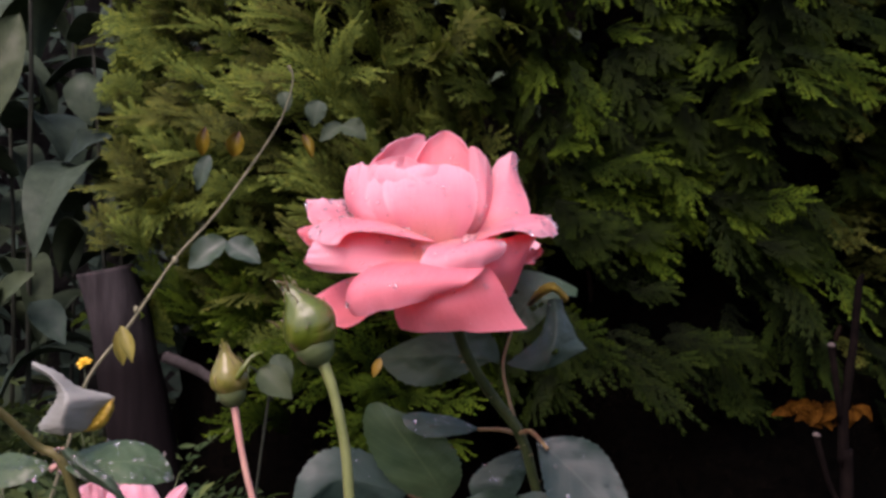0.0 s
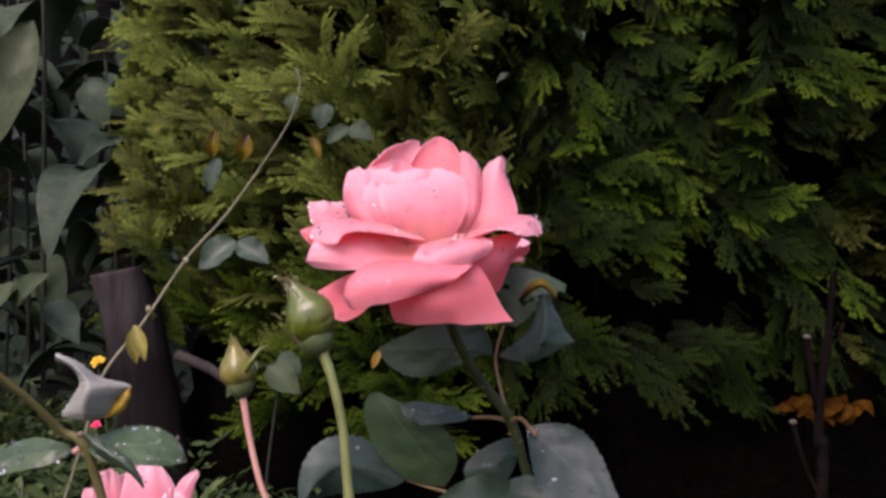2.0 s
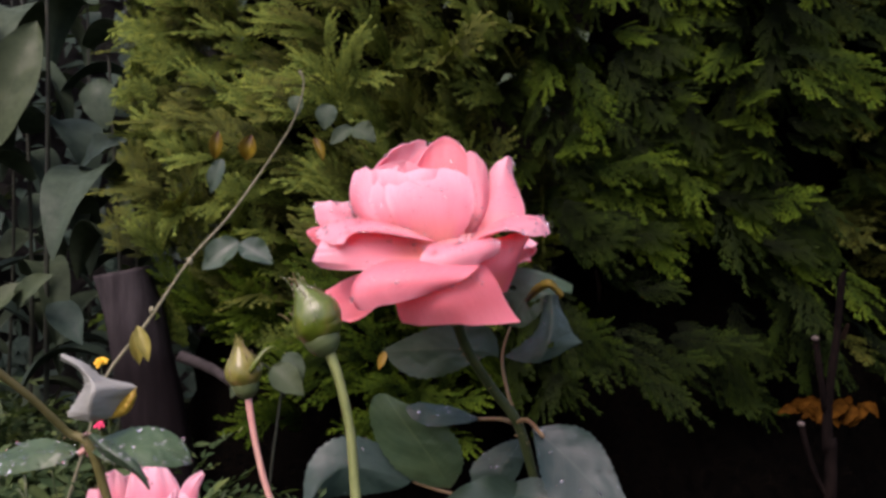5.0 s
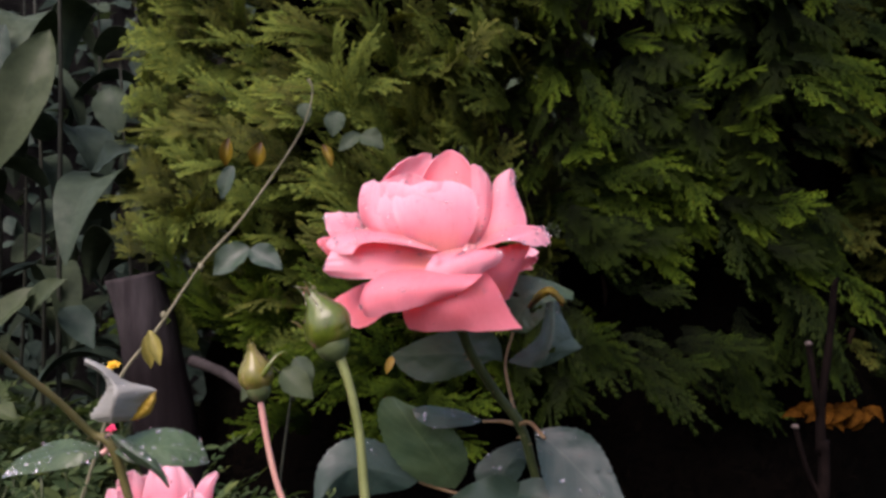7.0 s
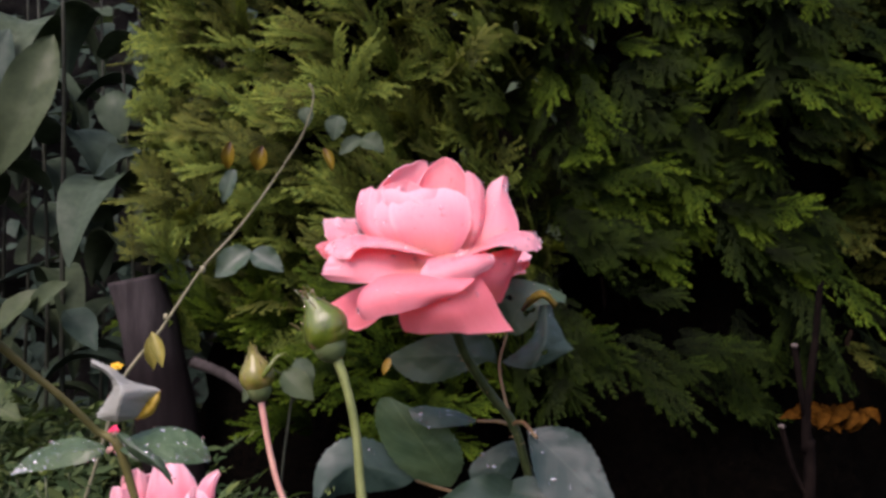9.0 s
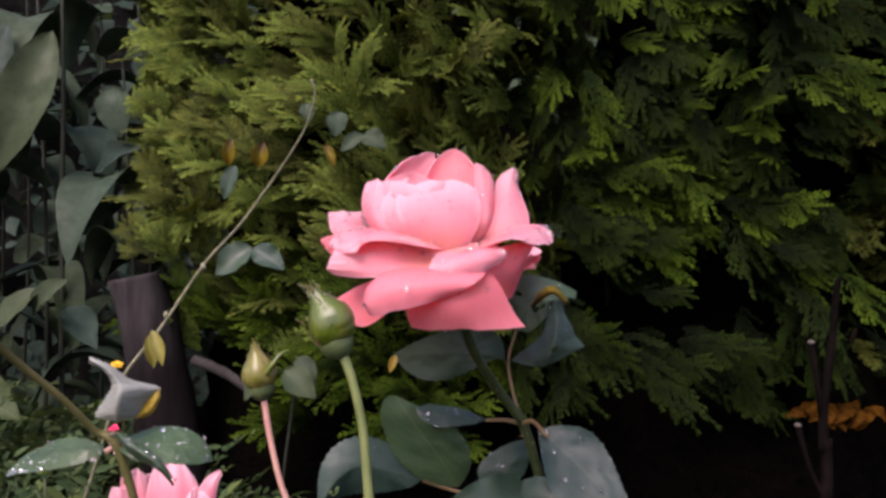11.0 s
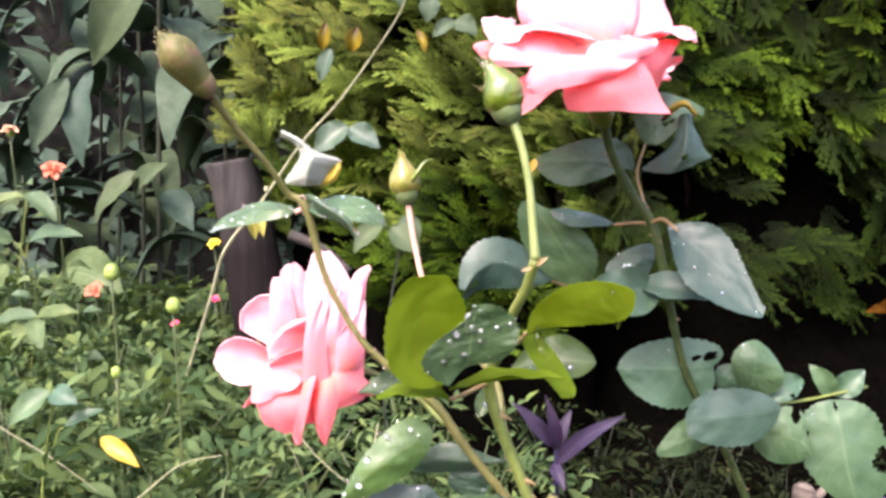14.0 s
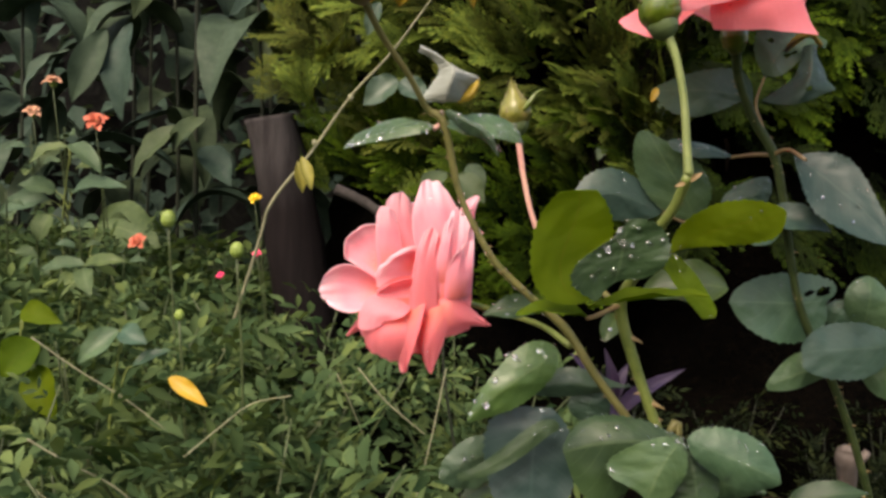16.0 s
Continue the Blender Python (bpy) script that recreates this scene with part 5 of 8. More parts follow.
# cup in front
outer.append(loft_petal(bloom, ((-0.0325, 0.3570, 0.8129), (-0.0393, 0.3550, 0.8198), (-0.0420, 0.3570, 0.8291), (-0.0395, 0.3630, 0.8386)), ((-0.0233, 0.3430, 0.8103), (-0.0306, 0.3410, 0.8172), (-0.0336, 0.3450, 0.8271), (-0.0336, 0.3570, 0.8427)), ((-0.0113, 0.3430, 0.8085), (-0.0179, 0.3410, 0.8181), (-0.0244, 0.3450, 0.8264), (-0.0295, 0.3530, 0.8358)), PETAL, 207, 0.0008, curl=0.0006))
outer.append(loft_petal(bloom, ((-0.0203, 0.3430, 0.8092), (-0.0267, 0.3400, 0.8165), (-0.0308, 0.3420, 0.8247), (-0.0299, 0.3490, 0.8334)), ((-0.0095, 0.3390, 0.8063), (-0.0134, 0.3350, 0.8165), (-0.0167, 0.3380, 0.8261), (-0.0184, 0.3490, 0.8386)), ((0.0023, 0.3410, 0.8064), (0.0022, 0.3380, 0.8182), (-0.0002, 0.3410, 0.8287), (-0.0045, 0.3510, 0.8390)), PETAL, 208, 0.0008, curl=0.0006))
outer.append(loft_petal(bloom, ((-0.0124, 0.3380, 0.8070), (-0.0184, 0.3345, 0.8165), (-0.0224, 0.3360, 0.8238), (-0.0240, 0.3450, 0.8332)), ((-0.0005, 0.3360, 0.8041), (-0.0019, 0.3330, 0.8166), (-0.0039, 0.3360, 0.8284), (-0.0050, 0.3480, 0.8411)), ((0.0083, 0.3380, 0.8072), (0.0146, 0.3390, 0.8176), (0.0163, 0.3430, 0.8274), (0.0140, 0.3510, 0.8378)), PETAL, 209, 0.0005, curl=0.0006))
# standing petals at the sides
outer.append(loft_petal(bloom, ((0.0140, 0.3570, 0.8088), (0.0186, 0.3670, 0.8191), (0.0225, 0.3750, 0.8322), (0.0236, 0.3790, 0.8438)), ((0.0216, 0.3510, 0.8096), (0.0278, 0.3610, 0.8206), (0.0304, 0.3710, 0.8353), (0.0328, 0.3770, 0.8505)), ((0.0325, 0.3590, 0.8144), (0.0410, 0.3690, 0.8229), (0.0375, 0.3770, 0.8357), (0.0358, 0.3810, 0.8457)), PETAL, 210, 0.0005, curl=0.0006))
outer.append(loft_petal(bloom, ((-0.0492, 0.3650, 0.8097), (-0.0576, 0.3670, 0.8149), (-0.0606, 0.3710, 0.8208), (-0.0621, 0.3750, 0.8253)), ((-0.0439, 0.3610, 0.8113), (-0.0485, 0.3650, 0.8168), (-0.0508, 0.3690, 0.8217), (-0.0535, 0.3750, 0.8270)), ((-0.0353, 0.3670, 0.8138), (-0.0401, 0.3730, 0.8171), (-0.0431, 0.3770, 0.8220), (-0.0445, 0.3810, 0.8259)), PETAL, 211, 0.0005, curl=0.0006))
outer.append(loft_petal(bloom, ((-0.0540, 0.3790, 0.8138), (-0.0601, 0.3810, 0.8144), (-0.0637, 0.3830, 0.8138), (-0.0660, 0.3830, 0.8127)), ((-0.0536, 0.3770, 0.8105), (-0.0593, 0.3770, 0.8108), (-0.0626, 0.3790, 0.8104), (-0.0656, 0.3810, 0.8101)), ((-0.0536, 0.3770, 0.8073), (-0.0568, 0.3770, 0.8053), (-0.0589, 0.3770, 0.8046), (-0.0612, 0.3790, 0.8052)), PETAL_LOW, 212, 0.0005, curl=0.0006))
# rolled petals in the middle tier
outer.append(loft_petal(bloom, ((-0.0076, 0.3290, 0.7989), (-0.0215, 0.3270, 0.7958), (-0.0376, 0.3290, 0.7945), (-0.0561, 0.3410, 0.7959)), ((-0.0061, 0.3330, 0.8020), (-0.0192, 0.3320, 0.8026), (-0.0355, 0.3290, 0.8025), (-0.0544, 0.3380, 0.8011)), ((-0.0041, 0.3350, 0.8064), (-0.0153, 0.3370, 0.8092), (-0.0313, 0.3350, 0.8114), (-0.0530, 0.3430, 0.8091)), PETAL, 213, 0.0005, curl=0.0006))
outer.append(loft_petal(bloom, ((-0.0158, 0.3430, 0.8129), (-0.0313, 0.3470, 0.8166), (-0.0448, 0.3510, 0.8166), (-0.0561, 0.3570, 0.8113)), ((-0.0077, 0.3330, 0.8100), (-0.0220, 0.3300, 0.8140), (-0.0381, 0.3310, 0.8133), (-0.0514, 0.3390, 0.8070)), ((-0.0011, 0.3290, 0.8073), (-0.0164, 0.3250, 0.8100), (-0.0321, 0.3240, 0.8113), (-0.0389, 0.3250, 0.8038)), PETAL, 214, 0.0005, curl=0.0006))
outer.append(loft_petal(bloom, ((0.0144, 0.3310, 0.7886), (0.0172, 0.3290, 0.7952), (0.0200, 0.3310, 0.8009), (0.0214, 0.3370, 0.8089)), ((0.0232, 0.3370, 0.7854), (0.0274, 0.3350, 0.7936), (0.0310, 0.3370, 0.8009), (0.0319, 0.3430, 0.8109)), ((0.0314, 0.3470, 0.7850), (0.0352, 0.3470, 0.7948), (0.0381, 0.3470, 0.8030), (0.0430, 0.3490, 0.8121)), PETAL_LOW, 215, 0.0005, curl=0.0006))
outer.append(loft_petal(bloom, ((0.0364, 0.3570, 0.8036), (0.0395, 0.3590, 0.8047), (0.0427, 0.3610, 0.8052), (0.0455, 0.3610, 0.8056)), ((0.0364, 0.3570, 0.8006), (0.0396, 0.3590, 0.8018), (0.0428, 0.3610, 0.8026), (0.0460, 0.3610, 0.8042)), ((0.0364, 0.3570, 0.7975), (0.0391, 0.3590, 0.7990), (0.0420, 0.3610, 0.8006), (0.0451, 0.3610, 0.8025)), PETAL_LOW, 216, 0.0005, curl=0.0006))
outer.append(loft_petal(bloom, ((0.0141, 0.3470, 0.8098), (0.0293, 0.3570, 0.8182), (0.0443, 0.3630, 0.8205), (0.0519, 0.3610, 0.8143)), ((0.0083, 0.3350, 0.8072), (0.0244, 0.3390, 0.8135), (0.0401, 0.3450, 0.8180), (0.0488, 0.3470, 0.8102)), ((0.0028, 0.3270, 0.8054), (0.0170, 0.3250, 0.8089), (0.0291, 0.3270, 0.8125), (0.0412, 0.3350, 0.8092)), PETAL, 217, 0.0005, curl=0.0006))
outer.append(loft_petal(bloom, ((-0.0029, 0.3310, 0.8058), (-0.0041, 0.3230, 0.8042), (-0.0056, 0.3190, 0.8014), (-0.0072, 0.3190, 0.7970)), ((0.0083, 0.3350, 0.8087), (0.0089, 0.3230, 0.8066), (0.0087, 0.3170, 0.8024), (0.0082, 0.3180, 0.7964)), ((0.0211, 0.3370, 0.8099), (0.0248, 0.3280, 0.8085), (0.0273, 0.3250, 0.8056), (0.0220, 0.3250, 0.8000)), PETAL, 218, 0.0005, curl=0.0006))
# reflexed petals below
outer.append(loft_petal(bloom, ((-0.0144, 0.3290, 0.7919), (-0.0162, 0.3250, 0.7849), (-0.0163, 0.3230, 0.7787), (-0.0132, 0.3250, 0.7719)), ((0.0031, 0.3210, 0.7953), (0.0048, 0.3150, 0.7872), (0.0070, 0.3150, 0.7800), (0.0090, 0.3190, 0.7725)), ((0.0200, 0.3270, 0.7981), (0.0265, 0.3270, 0.7889), (0.0305, 0.3290, 0.7810), (0.0382, 0.3310, 0.7717)), PETAL_LOW, 219, 0.0005, curl=0.0006))
outer.append(loft_petal(bloom, ((-0.0256, 0.3250, 0.7962), (-0.0319, 0.3190, 0.7924), (-0.0345, 0.3150, 0.7860), (-0.0315, 0.3150, 0.7784)), ((-0.0139, 0.3210, 0.7990), (-0.0180, 0.3090, 0.7950), (-0.0216, 0.3050, 0.7881), (-0.0209, 0.3070, 0.7808)), ((0.0186, 0.3230, 0.7976), (0.0161, 0.3150, 0.7949), (0.0110, 0.3120, 0.7916), (0.0041, 0.3145, 0.7883)), PETAL_ROLL, 220, 0.0005, curl=0.0006))
outer.append(loft_petal(bloom, ((-0.0308, 0.3450, 0.7936), (-0.0410, 0.3530, 0.7901), (-0.0496, 0.3590, 0.7858), (-0.0576, 0.3630, 0.7808)), ((-0.0254, 0.3370, 0.7885), (-0.0350, 0.3430, 0.7843), (-0.0441, 0.3490, 0.7793), (-0.0530, 0.3550, 0.7757)), ((-0.0190, 0.3330, 0.7844), (-0.0250, 0.3350, 0.7798), (-0.0321, 0.3390, 0.7740), (-0.0418, 0.3450, 0.7699)), PETAL_LOW, 221, 0.0005, curl=0.0006))
outer.append(petal(bloom, B0, (-0.0169, 0.4100, 0.8019), (-0.0148, 0.4250, 0.8184), (-0.0223, 0.4350, 0.8236), (1, 0, 0), 0.025, 0.5, seed=61))
outer.append(petal(bloom, B0, (0.0282, 0.4100, 0.7992), (0.0381, 0.4200, 0.8123), (0.0492, 0.4150, 0.8052), (0.2, 1, 0.5), 0.016, 0.4, seed=62))
droplets(rose, outer, 420, 4, 0.0004, 0.0011, 0.2)
droplets(rose, [outer[13], outer[16], outer[10]], 110, 14, 0.0006, 0.0015, 0.2)
droplets(rose, [outer[17]], 16, 16, 0.0011, 0.0020, 0.25)
droplets(rose, outer[6:10], 36, 24, 0.0005, 0.0010, 0.0)
droplets(rose, [outer[7], outer[8], outer[9], outer[13], outer[19]], 150, 15, 0.0004, 0.0011, -0.25)

# the cane with the large green bud
budded = cane((-0.02, 0.36, 0), "rose cane with a fat green bud and fresh leaves")
v, f = tube([(-0.0403, 0.2900, 0.7650), (-0.0356, 0.2880, 0.7535), (-0.0310, 0.2860, 0.7350), (-0.0285, 0.2830, 0.7147), (-0.0268, 0.2810, 0.7019)], [0.0022, 0.0018, 0.0018, 0.0019, 0.0024], 10, 6, 0.02, 2)
part("flower_stalk", v, f, STEM_PALE, budded, "pale green flower stalk")
BUD_STEM = [(-0.0268, 0.2810, 0.7024), (-0.0308, 0.2880, 0.6874), (-0.0365, 0.3000, 0.6728), (-0.0411, 0.3120, 0.6545), (-0.0476, 0.3220, 0.6338), (-0.0400, 0.3250, 0.6085), (-0.0287, 0.3280, 0.5814), (-0.0202, 0.3300, 0.5600), (-0.0096, 0.3350, 0.5243), (0.0052, 0.3450, 0.4649), (0.0, 0.36, -0.02)]
v, f = tube(BUD_STEM, [0.0025, 0.0024, 0.0025, 0.0026, 0.0031, 0.0029, 0.0028, 0.0028, 0.0029, 0.0034, 0.005], 10, 6, 0.03, 3)
part("stem", v, f, STEM, budded, "green stem with pale red thorns")
prickles(budded, BUD_STEM, 0.08, 0.85, 80, 0.0026, 33)
thorns(budded, BUD_STEM, [(0.475, (1, -0.1, -0.1), 0.0062, 0.003), (0.60, (1, -0.1, -0.1), 0.0068, 0.0028), (0.585, (-1, -0.1, 0.05), 0.004, 0.0028), (0.64, (1, 0, 0), 0.003, 0.0028), (0.55, (-1, -0.2, 0), 0.0025, 0.0028), (0.72, (-1, -0.2, 0), 0.004, 0.0028)])
big_bud = bud(budded, (-0.0554, 0.2900, 0.7930), (-0.0396, 0.2900, 0.7631), 0.0093, BUD, 1, -0.25)
for a, b in (((-0.0514, 0.2850, 0.7890), (-0.0532, 0.2830, 0.7950)), ((-0.0530, 0.2870, 0.7913), (-0.0562, 0.2860, 0.7918)), ((-0.0537, 0.2820, 0.7763), (-0.0580, 0.2800, 0.7792))):
    v, f = tube([a, Vector(a).lerp(Vector(b), 0.5) + Vector((0, 0, 0.0006)), b], [0.0006, 0.0004, 0.0001], 5, 3)
    part("sepal_tip", v, f, BUD_DRY, big_bud)
droplets(budded, [o for o in big_bud.children if o.name.startswith("sepal.") or o.name == "sepal"], 26, 21, 0.0003, 0.0008, -0.2)
# lime leaflets carry the light shining through them in their colour
young = []
young.append(loft_leaf(budded, ((-0.0673, 0.2840, 0.6404), (-0.0908, 0.2820, 0.6456), (-0.0944, 0.2790, 0.6700), (-0.0835, 0.2760, 0.6915)), ((-0.0673, 0.2840, 0.6408), (-0.0807, 0.2840, 0.6545), (-0.0768, 0.2820, 0.6742), (-0.0751, 0.2780, 0.6930)), ((-0.0670, 0.2840, 0.6411), (-0.0613, 0.2870, 0.6546), (-0.0570, 0.2850, 0.6727), (-0.0667, 0.2800, 0.6934)), LEAF_LIME, "yellow-green leaflet, light from above put into its colour", seed=41, puff=0.05))
young.append(loft_leaf(budded, ((-0.0290, 0.2990, 0.6652), (-0.0205, 0.2970, 0.6835), (-0.0004, 0.2940, 0.6920), (0.0184, 0.2900, 0.6892)), ((-0.0288, 0.2990, 0.6646), (-0.0142, 0.2990, 0.6748), (0.0030, 0.2960, 0.6816), (0.0196, 0.2900, 0.6868)), ((-0.0285, 0.2990, 0.6642), (-0.0112, 0.3010, 0.6687), (0.0095, 0.2980, 0.6717), (0.0194, 0.2910, 0.6822)), LEAF_LIME, "yellow-green leaflet, light from above put into its colour", seed=42, puff=0.05))
young.append(leaf(budded, (-0.0652, 0.3000, 0.6346), (-0.0114, 0.2850, 0.6476), (0, -0.1, 1), 0.009, 0.009, LEAF_LIME, bow=0.03, seed=43))
young.append(loft_leaf(budded, ((-0.0249, 0.3120, 0.6630), (-0.0186, 0.3080, 0.6582), (-0.0104, 0.3050, 0.6486), (-0.0046, 0.3020, 0.6385)), ((-0.0249, 0.3120, 0.6626), (-0.0216, 0.3070, 0.6541), (-0.0146, 0.3030, 0.6442), (-0.0055, 0.3000, 0.6349)), ((-0.0253, 0.3120, 0.6621), (-0.0301, 0.3060, 0.6563), (-0.0197, 0.3020, 0.6429), (-0.0115, 0.3000, 0.6340)), LEAF_LIME, seed=44, puff=0.05))
young.append(leaf(budded, (-0.0650, 0.3000, 0.6303), (-0.0998, 0.2900, 0.6307), (0, -0.3, 0.95), 0.0085, 0.0085, LEAF_LIME, seed=45))
young.append(leaf(budded, (-0.0917, 0.3300, 0.6709), (-0.0747, 0.3300, 0.6797), (0, -0.3, 0.95), 0.004, 0.004, LEAF_LIME, seed=46))
wet = []
wet.append(loft_leaf(budded, ((-0.0533, 0.2730, 0.6809), (-0.0636, 0.2730, 0.6687), (-0.0760, 0.2740, 0.6555), (-0.0633, 0.2760, 0.6422)), ((-0.0528, 0.2730, 0.6806), (-0.0534, 0.2740, 0.6717), (-0.0544, 0.2750, 0.6615), (-0.0557, 0.2770, 0.6519)), ((-0.0521, 0.2730, 0.6812), (-0.0381, 0.2740, 0.6791), (-0.0327, 0.2750, 0.6674), (-0.0428, 0.2770, 0.6545)), LEAF_WET, "green leaflet with large water beads", seed=47, puff=0.06))
wet.append(leaf(budded, (0.0073, 0.3350, 0.6445), (-0.0374, 0.3400, 0.6363), (0, -0.8, 0.6), 0.0125, 0.0125, seed=48, mat=LEAF_WET))
wet.append(leaf(budded, (-0.0891, 0.3500, 0.6239), (-0.1189, 0.3400, 0.6190), (0, -0.75, 0.66), 0.0075, 0.0075, seed=49, mat=LEAF_WET))
wet.append(loft_leaf(budded, ((-0.0772, 0.3300, 0.6053), (-0.0970, 0.3260, 0.6066), (-0.1141, 0.3220, 0.5855), (-0.1223, 0.3180, 0.5662)), ((-0.0772, 0.3300, 0.6047), (-0.0915, 0.3220, 0.5946), (-0.1067, 0.3180, 0.5826), (-0.1223, 0.3180, 0.5655)), ((-0.0765, 0.3300, 0.6038), (-0.0826, 0.3260, 0.5863), (-0.0987, 0.3220, 0.5741), (-0.1216, 0.3180, 0.5650)), LEAF_GREEN, "green leaflet with two large water beads", seed=50, puff=0.07))
wet.append(loft_leaf(budded, ((-0.1104, 0.3420, 0.5480), (-0.1235, 0.3420, 0.5476), (-0.1351, 0.3400, 0.5360), (-0.1369, 0.3380, 0.5263)), ((-0.1099, 0.3420, 0.5395), (-0.1209, 0.3380, 0.5365), (-0.1287, 0.3370, 0.5310), (-0.1376, 0.3380, 0.5245)), ((-0.1099, 0.3420, 0.5249), (-0.1187, 0.3420, 0.5188), (-0.1268, 0.3400, 0.5188), (-0.1367, 0.3380, 0.5226)), LEAF, "", seed=51, puff=0.07))
wet.append(loft_leaf(budded, ((-0.0366, 0.3450, 0.5852), (-0.0551, 0.3450, 0.5902), (-0.0728, 0.3450, 0.5924), (-0.0887, 0.3420, 0.5786)), ((-0.0366, 0.3450, 0.5849), (-0.0548, 0.3420, 0.5840), (-0.0722, 0.3420, 0.5842), (-0.0886, 0.3420, 0.5776)), ((-0.0370, 0.3450, 0.5845), (-0.0544, 0.3450, 0.5799), (-0.0700, 0.3450, 0.5760), (-0.0882, 0.3420, 0.5765)), LEAF, "", seed=52, puff=0.07))
wet.append(loft_leaf(budded, ((-0.0541, 0.3500, 0.5801), (-0.0660, 0.3500, 0.5765), (-0.0681, 0.3500, 0.5670), (-0.0560, 0.3480, 0.5608)), ((-0.0525, 0.3500, 0.5802), (-0.0569, 0.3480, 0.5729), (-0.0580, 0.3480, 0.5660), (-0.0544, 0.3480, 0.5608)), ((-0.0509, 0.3500, 0.5799), (-0.0456, 0.3500, 0.5733), (-0.0478, 0.3500, 0.5638), (-0.0528, 0.3480, 0.5611)), LEAF, "", seed=53, puff=0.07))
wet.append(loft_leaf(budded, ((-0.0857, 0.3350, 0.5714), (-0.1107, 0.3300, 0.5639), (-0.1122, 0.3260, 0.5404), (-0.1039, 0.3220, 0.5164)), ((-0.0825, 0.3350, 0.5717), (-0.0861, 0.3280, 0.5554), (-0.0864, 0.3240, 0.5372), (-0.0858, 0.3200, 0.5176)), ((-0.0786, 0.3350, 0.5721), (-0.0668, 0.3320, 0.5591), (-0.0630, 0.3280, 0.5412), (-0.0682, 0.3220, 0.5203)), LEAF_BLUE, "", seed=54, puff=0.07))
wet.append(loft_leaf(budded, ((-0.0141, 0.3060, 0.5721), (-0.0297, 0.3100, 0.5765), (-0.0546, 0.3100, 0.5785), (-0.0721, 0.3060, 0.5608)), ((-0.0140, 0.3060, 0.5718), (-0.0315, 0.3020, 0.5701), (-0.0503, 0.2980, 0.5690), (-0.0716, 0.3040, 0.5593)), ((-0.0143, 0.3060, 0.5715), (-0.0277, 0.3020, 0.5583), (-0.0449, 0.3000, 0.5382), (-0.0665, 0.3020, 0.5467)), LEAF_WET, "glossy green leaflet beaded with rain", seed=55, puff=0.07))
wet.append(loft_leaf(budded, ((-0.0156, 0.3000, 0.5734), (-0.0338, 0.2950, 0.5724), (-0.0507, 0.2920, 0.5607), (-0.0353, 0.2900, 0.5497)), ((-0.0152, 0.3000, 0.5731), (-0.0216, 0.2940, 0.5665), (-0.0268, 0.2910, 0.5568), (-0.0309, 0.2900, 0.5434)), ((-0.0147, 0.3000, 0.5727), (-0.0120, 0.2980, 0.5629), (-0.0159, 0.2950, 0.5496), (-0.0277, 0.2910, 0.5427)), LEAF_PALE, "", seed=56, puff=0.07))
wet.append(loft_leaf(budded, ((-0.0124, 0.3020, 0.5722), (0.0004, 0.3040, 0.5799), (0.0205, 0.3020, 0.5758), (0.0320, 0.2960, 0.5585)), ((-0.0124, 0.3020, 0.5716), (0.0015, 0.2970, 0.5691), (0.0163, 0.2940, 0.5651), (0.0325, 0.2960, 0.5577)), ((-0.0123, 0.3020, 0.5710), (-0.0011, 0.3000, 0.5580), (0.0157, 0.2980, 0.5515), (0.0320, 0.2960, 0.5568)), LEAF_PALE, "", seed=57, puff=0.07))
wet.append(loft_leaf(budded, ((-0.0117, 0.3120, 0.5637), (-0.0165, 0.3120, 0.5524), (-0.0189, 0.3100, 0.5420), (-0.0122, 0.3060, 0.5336)), ((-0.0110, 0.3120, 0.5635), (-0.0066, 0.3080, 0.5550), (-0.0046, 0.3060, 0.5452), (-0.0025, 0.3040, 0.5340)), ((-0.0101, 0.3120, 0.5632), (0.0033, 0.3120, 0.5574), (0.0070, 0.3100, 0.5478), (0.0048, 0.3060, 0.5354)), LEAF_WET, "glossy green leaflet beaded with rain", seed=58, puff=0.07))
wet.append(loft_leaf(budded, ((0.0092, 0.3300, 0.5453), (0.0173, 0.3300, 0.5466), (0.0265, 0.3300, 0.5441), (0.0350, 0.3280, 0.5399)), ((0.0096, 0.3300, 0.5413), (0.0174, 0.3280, 0.5413), (0.0264, 0.3280, 0.5406), (0.0354, 0.3280, 0.5391)), ((0.0103, 0.3300, 0.5335), (0.0185, 0.3300, 0.5334), (0.0273, 0.3300, 0.5353), (0.0352, 0.3280, 0.5383)), LEAF_PALE, "", seed=59, puff=0.07))
wet.append(leaf(budded, (0.0556, 0.3600, 0.5164), (0.0994, 0.3600, 0.5314), (0, -0.6, 0.8), 0.0085, 0.0085, seed=60, mat=LEAF_WET))
young.append(loft_leaf(budded, ((-0.0745, 0.3200, 0.5690), (-0.0881, 0.3180, 0.5671), (-0.1055, 0.3160, 0.5515), (-0.1254, 0.3140, 0.5382)), ((-0.0741, 0.3200, 0.5674), (-0.0862, 0.3166, 0.5628), (-0.1035, 0.3146, 0.5476), (-0.1256, 0.3140, 0.5360)), ((-0.0740, 0.3200, 0.5650), (-0.0844, 0.3160, 0.5580), (-0.1004, 0.3140, 0.5444), (-0.1249, 0.3140, 0.5340)), LEAF_WET, "", seed=61, puff=0.07))
wet.append(leaf(budded, (-0.0906, 0.3600, 0.5219), (-0.1264, 0.3500, 0.5054), (-0.3, -0.75, 0.6), 0.0105, 0.0105, seed=62, mat=LEAF_WET))
wet.append(leaf(budded, (-0.0529, 0.3400, 0.6100), (-0.0462, 0.3600, 0.6219), (0, -0.75, 0.6), 0.006, 0.006, seed=63, mat=LEAF_WET))
